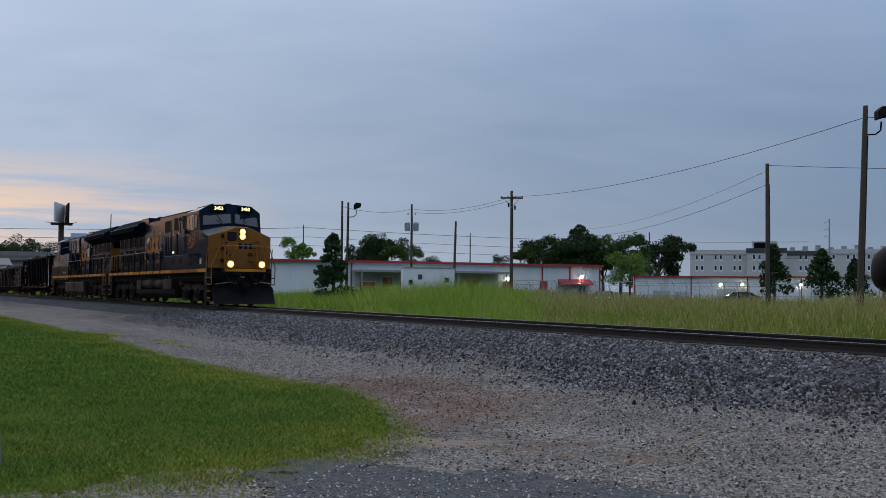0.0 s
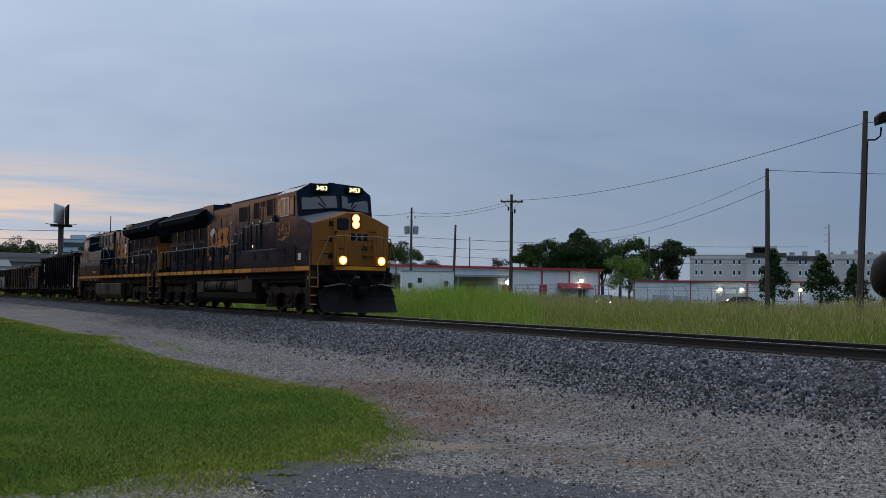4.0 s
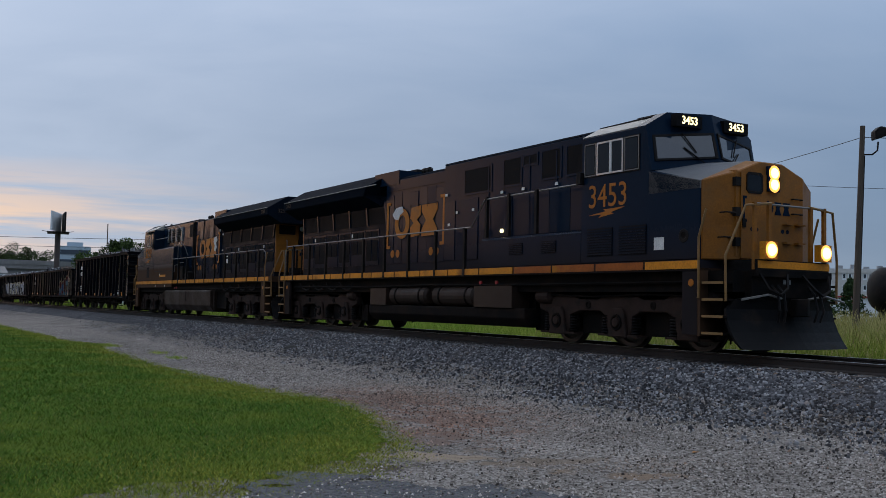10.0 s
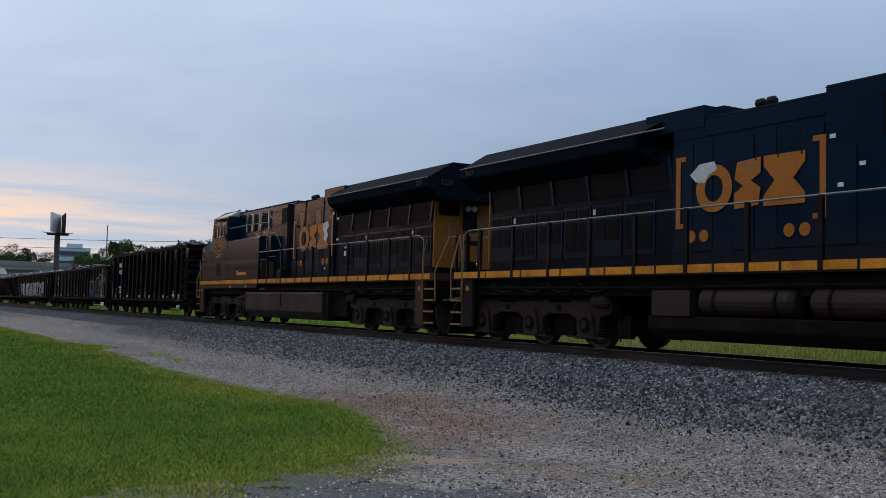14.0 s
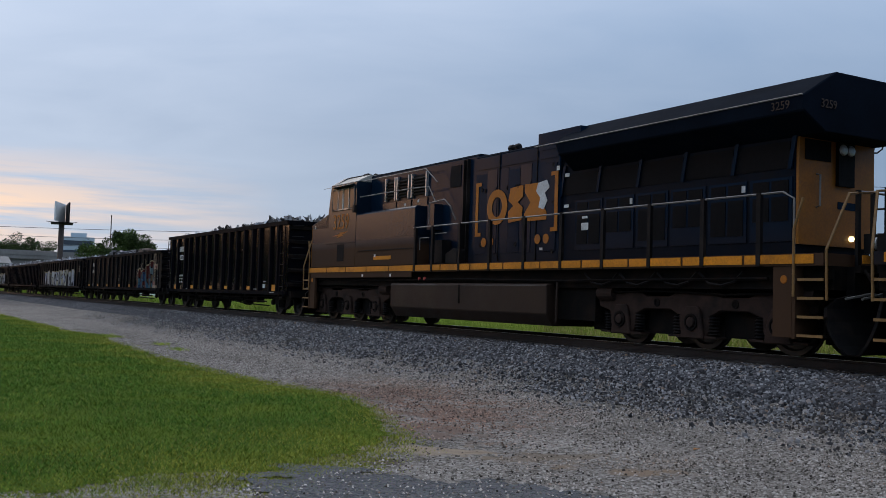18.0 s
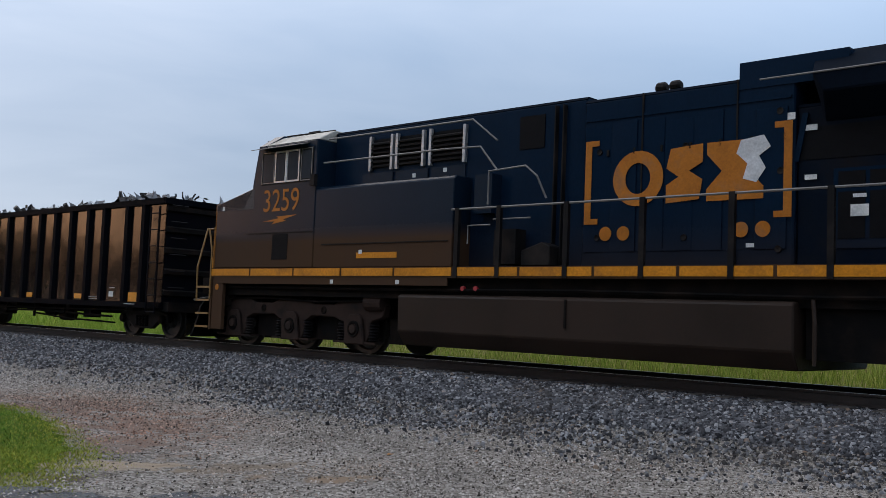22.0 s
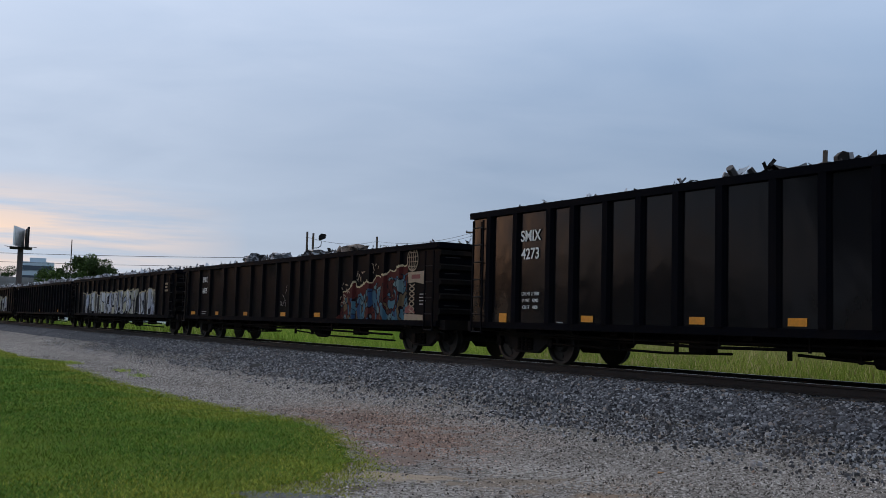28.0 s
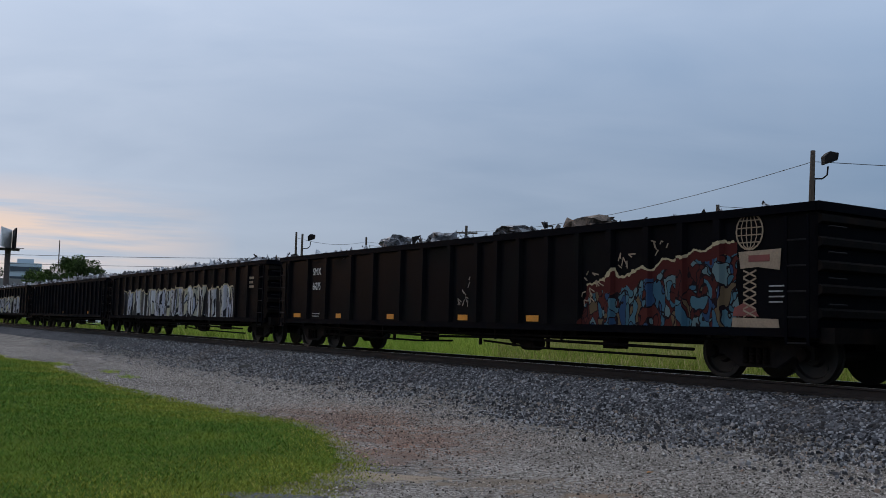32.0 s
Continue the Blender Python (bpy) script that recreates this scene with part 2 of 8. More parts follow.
STRIPE_RUST = shade("rust_stained_sill_stripe", (0.30, 0.080, 0.010), 0.55, spec=0.2, var=0.35, scale=1.3, bump=0.04, dust=(0.40, 0.16, 0.012), dust_at=(0.52, 0.66), dust_scale=1.1)
FAINT_MARK = shade("faint_yellow_figures", (0.030, 0.013, 0.005), 0.7, var=0.3, scale=5)
PRIMER = shade("peeled_white_patch", (0.55, 0.55, 0.55), 0.7, var=0.25, scale=5)
WHITE = shade("white_paint_marks", (0.62, 0.62, 0.60), 0.6, var=0.3, scale=4)
BLACK = shade("grimy_black_steel", (0.006, 0.0055, 0.006), 0.62, spec=0.12, var=0.4, scale=2.0, bump=0.2, dust=(0.028, 0.022, 0.019), dust_at=(0.48, 0.75), dust_scale=1.8)
FRAME_DARK = shade("dark_underframe_steel", (0.004, 0.0037, 0.0037), 0.75, spec=0.08, var=0.4, scale=2.0, bump=0.25, dust=(0.016, 0.0105, 0.008), dust_at=(0.45, 0.70), dust_scale=2.4)
TRUCK = shade("dusty_brown_truck_casting", (0.035, 0.0215, 0.017), 0.75, spec=0.1, var=0.35, scale=2.5, bump=0.3, dust=(0.016, 0.013, 0.012), dust_at=(0.5, 0.7), dust_scale=3.0)
TANK = shade("dusty_tank_steel", (0.020, 0.012, 0.0082), 0.5, spec=0.2, var=0.3, scale=0.9, bump=0.1, dust=(0.032, 0.019, 0.013), dust_at=(0.42, 0.75), dust_scale=0.8)
WHEEL = shade("worn_wheel_steel", (0.05, 0.042, 0.038), 0.55, 0.6, var=0.3, scale=5, bump=0.1)
GON_TRUCK = shade("oily_black_truck_casting", (0.013, 0.011, 0.011), 0.7, spec=0.1, var=0.4, scale=2.5, bump=0.3, dust=(0.028, 0.021, 0.017), dust_at=(0.5, 0.72), dust_scale=3.0)
WHEEL_DARK = shade("grimy_wheel_steel", (0.016, 0.014, 0.013), 0.6, 0.3, var=0.35, scale=5, bump=0.1)
TREAD = shade("polished_tread", (0.35, 0.34, 0.33), 0.3, 0.9, var=0.2, scale=8, bump=0.05)
DARK = shade("dark_opening_mesh", (0.005, 0.005, 0.006), 0.7, spec=0.08, var=0.3, scale=8, bump=0.3)
CAB_ROOF = shade("pale_cab_roof_paint", (0.30, 0.285, 0.25), 0.5, var=0.25, scale=1.5, bump=0.05, dust=(0.22, 0.19, 0.15), dust_at=(0.5, 0.8))
ALU = shade("aluminium_window_frame", (0.42, 0.42, 0.42), 0.4, 0.7, var=0.2, scale=6, bump=0.05)
GRAB = shade("grey_handrail_paint", (0.16, 0.15, 0.14), 0.5, 0.2, var=0.2, scale=5, bump=0.05)
GRAB_YELLOW = shade("yellow_handrail_paint", (0.20, 0.105, 0.028), 0.5, var=0.25, scale=5, bump=0.05)
GON_BLACK = shade("black_gondola_paint", (0.0032, 0.0036, 0.0056), 0.55, var=0.3, scale=0.8, bump=0.03, dent=0.12, spec=0.015, dust=(0.008, 0.006, 0.0055), dust_at=(0.55, 0.80), dust_scale=0.75, stretch=(1, 1, 0.7))
LADDER = shade("worn_black_ladder_steel", (0.016, 0.015, 0.016), 0.7, spec=0.06, var=0.3, scale=3, bump=0.05)
# glossy black with faint brown patches; its copper gleam is mirrored sky
GON_GLOSS = shade("glossy_black_gondola_paint", (0.0028, 0.0029, 0.0042), 0.15, var=0.3, scale=0.8, bump=0.02, dent=0.20, spec=0.16, dust=(0.008, 0.006, 0.005), dust_at=(0.60, 0.85), dust_scale=0.62, stretch=(1, 1, 0.75))
ROOF_MATTE = shade("sooty_matte_roof", (0.0045, 0.0075, 0.0135), 0.85, var=0.35, scale=1.2, bump=0.1, spec=0.02)
REFLECT = shade("orange_reflective_tape", (0.60, 0.23, 0.015), 0.35, var=0.2, scale=4, bump=0.03)
GLASS_DARK = shade("dark_tinted_glass", (0.02, 0.024, 0.03), 0.10, var=0.1, scale=2, bump=0.0, spec=0.06)
GLASS_FRONT = shade("sky_mirroring_windshield_glass", (0.03, 0.034, 0.04), 0.08, var=0.1, scale=2, bump=0.0, spec=0.9)
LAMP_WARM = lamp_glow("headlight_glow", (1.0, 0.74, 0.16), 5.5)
# orange glow for rings that stand in for the lamps' glare
LAMP_HALO = lamp_glow("painted_halo_glow", (1.0, 0.42, 0.08), 1.6)
NUMBER_GLOW = lamp_glow("number_board_glow", (1.0, 0.84, 0.40), 2.0)
# lighter grey painted in for mirrored sky as well as dust
NOSE_TOP = shade("dusty_sky_greyed_nose_top", (0.085, 0.090, 0.100), 0.55, var=0.25, scale=1.5, bump=0.05, dust=(0.12, 0.11, 0.10), dust_at=(0.45, 0.75))
PLOW = shade("scuffed_black_plow_steel", (0.006, 0.006, 0.0065), 0.6, spec=0.08, var=0.4, scale=1.6, bump=0.15, dust=(0.022, 0.016, 0.013), dust_at=(0.52, 0.74), dust_scale=2.2, dent=0.1)
MARKER = lamp_glow("marker_light_glow", (1.0, 0.85, 0.40), 2.2)
RED_LAMP = shade("red_reflector", (0.35, 0.02, 0.03), 0.3, var=0.1)

# ---- building helpers ----
def part(name, bm, material, parent=None, label="", bevel=0.0, smooth=False):
    """Links a bmesh as one mesh object under a thing or under a part."""
    if bevel:
        edges = [e for e in bm.edges if len(e.link_faces) == 2 and e.calc_face_angle() > 0.5]
        bmesh.ops.bevel(bm, geom=edges, offset=bevel, segments=1, affect="EDGES", clamp_overlap=True)
    me = bpy.data.meshes.new(name)
    bm.to_mesh(me)
    bm.free()
    if smooth:
        me.shade_smooth()
    me.materials.append(material)
    ob = new(name, me)
    if parent:
        ob.parent = parent
    if label:
        tagged(ob, label)
    return ob


def repeat(ob, m, parent=None):
    """The same piece again at another place, on the same mesh."""
    o = ob.copy()
    scene.collection.objects.link(o)
    o.parent = parent or ob.parent
    o.matrix_basis = m
    return o


def thing(name, label, category, group="", kind=""):
    return tagged(new(name), label, category, group, kind)


def box(bm, x0, x1, y0, y1, z0, z1):
    v = [bm.verts.new((x, y, z)) for x in (x0, x1) for y in (y0, y1) for z in (z0, z1)]
    for f in ((0, 1, 3, 2), (4, 6, 7, 5), (0, 4, 5, 1), (2, 3, 7, 6), (0, 2, 6, 4), (1, 5, 7, 3)):
        bm.faces.new([v[k] for k in f])
    return bm


def Box(*a):
    return box(bmesh.new(), *a)


def prism(bm, outline, axis, a, b):
    """Pulls a flat outline along an axis from a to b. The outline's coordinates are the other two axes in order."""
    def at(p, w):
        return {"x": (w, p[0], p[1]), "y": (p[0], w, p[1]), "z": (p[0], p[1], w)}[axis]
    lo, hi = [bm.verts.new(at(p, a)) for p in outline], [bm.verts.new(at(p, b)) for p in outline]
    n = len(outline)
    fs = [bm.faces.new(lo), bm.faces.new(hi)] + [bm.faces.new((lo[k], lo[(k + 1) % n], hi[(k + 1) % n], hi[k])) for k in range(n)]
    bmesh.ops.recalc_face_normals(bm, faces=fs)
    return bm


def Prism(*a):
    return prism(bmesh.new(), *a)


def loft(bm, rings, caps=True):
    """Skins a row of rings that have the same number of points."""
    vs = [[bm.verts.new(p) for p in r] for r in rings]
    n, fs = len(rings[0]), []
    for a, b in zip(vs, vs[1:]):
        fs += [bm.faces.new((a[k], a[(k + 1) % n], b[(k + 1) % n], b[k])) for k in range(n)]
    if caps:
        fs += [bm.faces.new(vs[0]), bm.faces.new(vs[-1])]
    bmesh.ops.recalc_face_normals(bm, faces=fs)
    return bm


def rod(bm, p, q, r, seg=8, r2=None):
    p, q = Vector(p), Vector(q)
    d = (q - p).normalized()
    a = d.cross(Vector((0, 0, 1)) if abs(d.z) < 0.9 else Vector((1, 0, 0))).normalized()
    b = d.cross(a)
    ring = lambda c, rad: [c + (a * math.cos(k * math.tau / seg) + b * math.sin(k * math.tau / seg)) * rad for k in range(seg)]
    return loft(bm, [ring(p, r), ring(q, r if r2 is None else r2)])


def Rod(*a, **k):
    return rod(bmesh.new(), *a, **k)


def rail(pts, r, seg=6):
    """A tube bent along a row of points."""
    P = [Vector(p) for p in pts]
    rings, a = [], None
    for k, p in enumerate(P):
        d = (P[min(k + 1, len(P) - 1)] - P[max(k - 1, 0)]).normalized()
        a = d.cross(Vector((0, 0, 1)) if abs(d.z) < 0.9 else Vector((1, 0, 0))).normalized() if a is None else (a - d * a.dot(d)).normalized()
        b = d.cross(a)
        rings.append([p + (a * math.cos(j * math.tau / seg) + b * math.sin(j * math.tau / seg)) * r for j in range(seg)])
    return loft(bmesh.new(), rings)


def lathe(bm, profile, c, axis="y", seg=24):
    """Turns a profile of (place along the axis, radius) about an axis through c."""
    rings = []
    for w, r in profile:
        ring = []
        for k in range(seg):
            u, v = r * math.cos(k * math.tau / seg), r * math.sin(k * math.tau / seg)
            ring.append(Vector(c) + Vector({"y": (u, w, v), "x": (w, u, v), "z": (u, v, w)}[axis]))
        rings.append(ring)
    return loft(bm, rings)


def letters(name, text, size, material, parent, m, label="", squeeze=1.0, bold=0.0):
    """Writing as a thin mesh. It reads along its x axis, up its y axis."""
    cu = bpy.data.curves.new(name, "FONT")
    cu.body, cu.size, cu.extrude, cu.align_x, cu.align_y = text, size, 0.003, "CENTER", "CENTER"
    cu.offset = bold
    tmp = new("tmp", cu)
    dg = bpy.context.evaluated_depsgraph_get()
    me = bpy.data.meshes.new_from_object(tmp.evaluated_get(dg))
    bpy.data.objects.remove(tmp)
    me.name = name
    me.materials.clear()
    me.materials.append(material)
    ob = new(name, me)
    ob.parent = parent
    ob.matrix_basis = m @ Matrix.Diagonal((squeeze, 1, 1, 1))
    if label:
        tagged(ob, label)
    return ob


def cloud_mesh(name, verts, faces, material, kind="stuff", smooth=False):
    """One mesh out of arrays of points and equal-sided faces."""
    me = bpy.data.meshes.new(name)
    verts, faces = np.asarray(verts, dtype=np.float32), np.asarray(faces, dtype=np.int32)
    k = faces.shape[1]
    me.vertices.add(len(verts))
    me.vertices.foreach_set("co", verts.ravel())
    me.loops.add(faces.size)
    me.loops.foreach_set("vertex_index", faces.ravel())
    me.polygons.add(len(faces))
    me.polygons.foreach_set("loop_start", np.arange(0, faces.size, k, dtype=np.int32))
    me.update(calc_edges=True)
    me.validate()
    if smooth:
        me.shade_smooth()
    me.materials.append(material)
    ob = new(name, me)
    if kind:
        tagged(ob, kind=kind)
    return ob


moving = []             # (thing, its place along the train, turned about, wheel sets with their radius)

# ---- locomotives ----
def wheelset(parent, x, r, material=None, gauge=0.75):
    """An axle with its two flanged wheels, centred on its own origin so that it can turn."""
    bm = bmesh.new()
    rod(bm, (0, -gauge - 0.2, 0), (0, gauge + 0.2, 0), 0.08, 8)
    for s in (-1, 1):
        a, b = s * (gauge - 0.07), s * (gauge + 0.07)
        lathe(bm, [(a, r * 0.3), (a, r + 0.028), (a + s * 0.03, r + 0.02), (a + s * 0.04, r), (b, r - 0.004), (b, r * 0.84), (b - s * 0.05, r * 0.78), (b - s * 0.06, r * 0.42), (b + s * 0.01, r * 0.34), (b + s * 0.02, r * 0.1)], (0, 0, 0), "y", 28)
    for k in range(3):
        a = k * math.tau / 3
        rod(bm, (r * 0.6 * math.cos(a), -gauge - 0.035, r * 0.6 * math.sin(a)), (r * 0.6 * math.cos(a), -gauge + 0.03, r * 0.6 * math.sin(a)), 0.05, 6)
    ob = part("wheelset", bm, material or WHEEL, parent)
    ob.location = (x, 0, r)
    return ob


def loco_truck(loco, cx, d):
    """A three-axle truck: cast side frames with journal boxes and coil springs. d: towards which end the brake gear points."""
    truck = part("truck", Box(cx - 2.7, cx + 2.7, -0.66, 0.66, 0.40, 1.12), FRAME_DARK, loco, "dark truck under the walkway")
    for s in (-1, 1):
        y0, y1 = s * 0.98, s * 1.16
        # a deep beam with three pedestals that hang down over the axle boxes
        low = [(-2.80, 0.98), (-2.74, 0.74), (-2.44, 0.66), (-2.40, 0.40), (-2.28, 0.24), (-1.70, 0.22), (-1.62, 0.40), (-1.60, 0.62), (-1.30, 0.72), (-0.62, 0.72), (-0.44, 0.62), (-0.42, 0.40), (-0.30, 0.24), (0.30, 0.22), (0.40, 0.40), (0.42, 0.62), (0.62, 0.72), (1.36, 0.72), (1.58, 0.62), (1.60, 0.40), (1.70, 0.24), (2.28, 0.22), (2.38, 0.40), (2.42, 0.66), (2.74, 0.74), (2.80, 0.98)]
        crown = [(2.30, 1.00), (1.95, 1.06), (1.50, 1.06), (1.30, 0.97), (0.70, 0.97), (0.50, 1.04), (-0.50, 1.04), (-0.70, 0.97), (-1.30, 0.97), (-1.50, 1.06), (-1.95, 1.06), (-2.30, 1.00)]
        part("side_frame", Prism([(cx + a, z) for a, z in low + crown], "y", y0, y1), TRUCK, truck, "dusty brown cast side frame", bevel=0.02)
        for ax in (-2.95, -1.0, 1.0, 2.95):
            half = 0.42 if abs(ax) < 2 else 0.2
            part("brake_rigging", Box(cx + ax - half, cx + ax + half, min(s * 0.84, s * 0.96), max(s * 0.84, s * 0.96), 0.24, 0.72), FRAME_DARK, truck, bevel=0.03)
        for ax in (-1.0, 1.0):
            part("frame_pocket", lathe(bmesh.new(), [(s * 1.162, 0.085), (s * 1.175, 0.08), (s * 1.175, 0.055), (s * 1.163, 0.05)], (cx + ax, 0, 0.85), "y", 12), FRAME_DARK, truck)
        for ax in (-2.0, 0.0, 2.0):
            bm = Prism([(cx + ax - 0.30, 0.20), (cx + ax + 0.30, 0.20), (cx + ax + 0.20, 0.70), (cx + ax + 0.13, 0.80), (cx + ax - 0.13, 0.80), (cx + ax - 0.20, 0.70)], "y", s * 1.165, s * 1.24)
            part("journal_box", bm, TRUCK, truck, bevel=0.02)
            part("journal_ring", lathe(bmesh.new(), [(s * 1.24, 0.165), (s * 1.265, 0.16), (s * 1.265, 0.125), (s * 1.242, 0.12)], (cx + ax, 0, 0.50), "y", 16), FRAME_DARK, truck)
            part("journal_cap", lathe(bmesh.new(), [(s * 1.24, 0.10), (s * 1.285, 0.09), (s * 1.29, 0.03)], (cx + ax, 0, 0.50), "y", 14), TRUCK, truck)
            for e in (-0.46, 0.46):
                bm = bmesh.new()
                lathe(bm, [(0.26 + k * 0.029, 0.115 if k % 2 else 0.075) for k in range(14)], (cx + ax + e, s * 1.10, 0), "z", 10)
                part("coil_spring", bm, BLACK, truck)
                part("spring_seat", Box(cx + ax + e - 0.15, cx + ax + e + 0.15, min(s * 0.97, s * 1.22), max(s * 0.97, s * 1.22), 0.215, 0.255), TRUCK, truck)
        for e in (-2.55, 2.55):
            part("brake_cylinder", lathe(bmesh.new(), [(-0.26, 0.06), (-0.26, 0.15), (-0.12, 0.165), (0.20, 0.165), (0.26, 0.07)], (cx + e * 0.98, s * 1.14, 1.02), "x", 14), TRUCK, truck)
        part("brake_pipe", rail([(cx - 2.4, s * 1.2, 1.06), (cx - 0.8, s * 1.2, 1.02), (cx + 0.9, s * 1.2, 1.07), (cx + 2.4, s * 1.2, 1.03)], 0.02), FRAME_DARK, truck)
        part("sand_hose", rail([(cx + 2.75, s * 1.05, 1.2), (cx + 2.9, s * 1.0, 0.7), (cx + 2.7, s * 0.85, 0.18)], 0.018), FRAME_DARK, truck)
    return [(wheelset(loco, cx + ax, 0.53), 0.53) for ax in (-2.0, 0.0, 2.0)]


def mark_plate(loco, x, z, w, h, y, material, name="decal", label=""):
    return part(name, Box(x - w / 2, x + w / 2, min(y, y + math.copysign(0.006, y)), max(y, y + math.copysign(0.006, y)), z - h / 2, z + h / 2), material, loco, label)


def logo(loco, s, x0, x1, y, patch):
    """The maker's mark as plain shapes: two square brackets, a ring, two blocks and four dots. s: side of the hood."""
    d = 1 if s < 0 else -1            # reading direction along x
    X = lambda f: x0 + (x1 - x0) * f if d > 0 else x1 - (x1 - x0) * f
    ya, yb = sorted((y, y + s * 0.006))

    def shape(name, pts):
        return part(name, Prism([(X(a), z) for a, z in pts], "y", ya, yb), YELLOW_MARK, loco, "faded yellow painted mark")

    shape("logo_bracket", [(0.0, 2.40), (0.075, 2.40), (0.075, 2.49), (0.035, 2.49), (0.035, 3.68), (0.075, 3.68), (0.075, 3.77), (0.0, 3.77)])
    shape("logo_bracket", [(1.0, 2.40), (0.925, 2.40), (0.925, 2.49), (0.965, 2.49), (0.965, 3.68), (0.925, 3.68), (0.925, 3.77), (1.0, 3.77)])
    bm = bmesh.new()
    n = 26
    rings = []
    for r, w in ((1.0, ya), (1.0, yb), (0.50, yb), (0.50, ya)):
        rings.append([Vector((X(0.285 + 0.130 * r * math.cos(k * math.tau / n)), w, 3.1 + 0.44 * (r if r == 1 else 0.56) * math.sin(k * math.tau / n))) for k in range(n)])
    loft(bm, rings + [rings[0]], caps=False)
    part("logo_ring", bm, YELLOW_MARK, loco, "faded yellow painted ring")
    shape("logo_block", [(0.43, 2.68), (0.59, 2.72), (0.605, 3.02), (0.54, 3.16), (0.605, 3.28), (0.605, 3.56), (0.45, 3.52), (0.43, 3.22), (0.49, 3.08), (0.43, 2.96)])
    shape("logo_block", [(0.625, 2.68), (0.88, 2.68), (0.88, 2.86), (0.81, 3.12), (0.88, 3.38), (0.88, 3.56), (0.625, 3.56), (0.625, 3.38), (0.695, 3.12), (0.625, 2.86)])
    for f in (0.12, 0.215, 0.785, 0.88):
        part("logo_dot", lathe(bmesh.new(), [(ya, 0.115), (yb, 0.115)], (X(f), 0, 2.24), "y", 18), YELLOW_MARK, loco)
    px, pz = patch
    pts = [(px - 0.05, 3.55), (px + 0.05, 3.60), (px + 0.08, 3.42), (px + 0.03, 3.30), (px + 0.06, 3.12), (px + 0.02, 2.92), (px - 0.04, 2.98), (px - 0.02, 3.2), (px - 0.07, 3.36)]
    if pz < 0:
        pts = [(px - 0.09, 3.40), (px - 0.02, 3.58), (px + 0.09, 3.60), (px + 0.11, 3.44), (px + 0.05, 3.36), (px + 0.02, 3.22), (px - 0.05, 3.26)]
    part("peeled_patch", Prism([(X(a), z) for a, z in pts], "y", *sorted((y + s * 0.008, y + s * 0.012))), PRIMER, loco, "white patch where paint has peeled")


def handrail(loco, s, posts, z_top, pts):
    for x in posts:
        part("stanchion", Box(x - 0.045, x + 0.045, min(s * 1.46, s * 1.53), max(s * 1.46, s * 1.53), 1.5, z_top(x)), BLACK, loco)
    part("handrail", rail(pts, 0.02), GRAB, loco, "grey handrail along the walkway")


def end_steps(loco, e, s, material):
    """The step well at one corner: plate, four treads, grab rails."""
    xo = e * 10.45
    part("step_plate", Box(min(e * 10.1, e * 10.16), max(e * 10.1, e * 10.16), min(s * 0.95, s * 1.5), max(s * 0.95, s * 1.5), 0.32, 1.55), BLUE_DUSTY, loco)
    for z in (0.36, 0.66, 0.96, 1.26):
        st = part("step", Box(min(e * 10.17, e * 10.72), max(e * 10.17, e * 10.72), min(s * 0.95, s * 1.48), max(s * 0.95, s * 1.48), z, z + 0.035), FRAME_DARK, loco)
        part("tread_edge", Box(min(e * 10.2, e * 10.7), max(e * 10.2, e * 10.7), min(s * 1.482, s * 1.5), max(s * 1.482, s * 1.5), z - 0.005, z + 0.04), material, st, "yellow step edge")
    part("grab_rail", rail([(e * 10.14, s * 1.52, 1.0), (e * 10.14, s * 1.52, 2.1), (e * 10.3, s * 1.5, 2.6)], 0.022), GRAB_YELLOW, loco, "worn yellow grab rail")
    part("grab_rail", rail([(e * 10.74, s * 1.46, 0.95), (e * 10.74, s * 1.48, 1.75), (e * 10.9, s * 1.15, 2.65), (e * 10.9, s * 0.5, 2.72)], 0.024), GRAB_YELLOW, loco, "worn yellow grab rail")


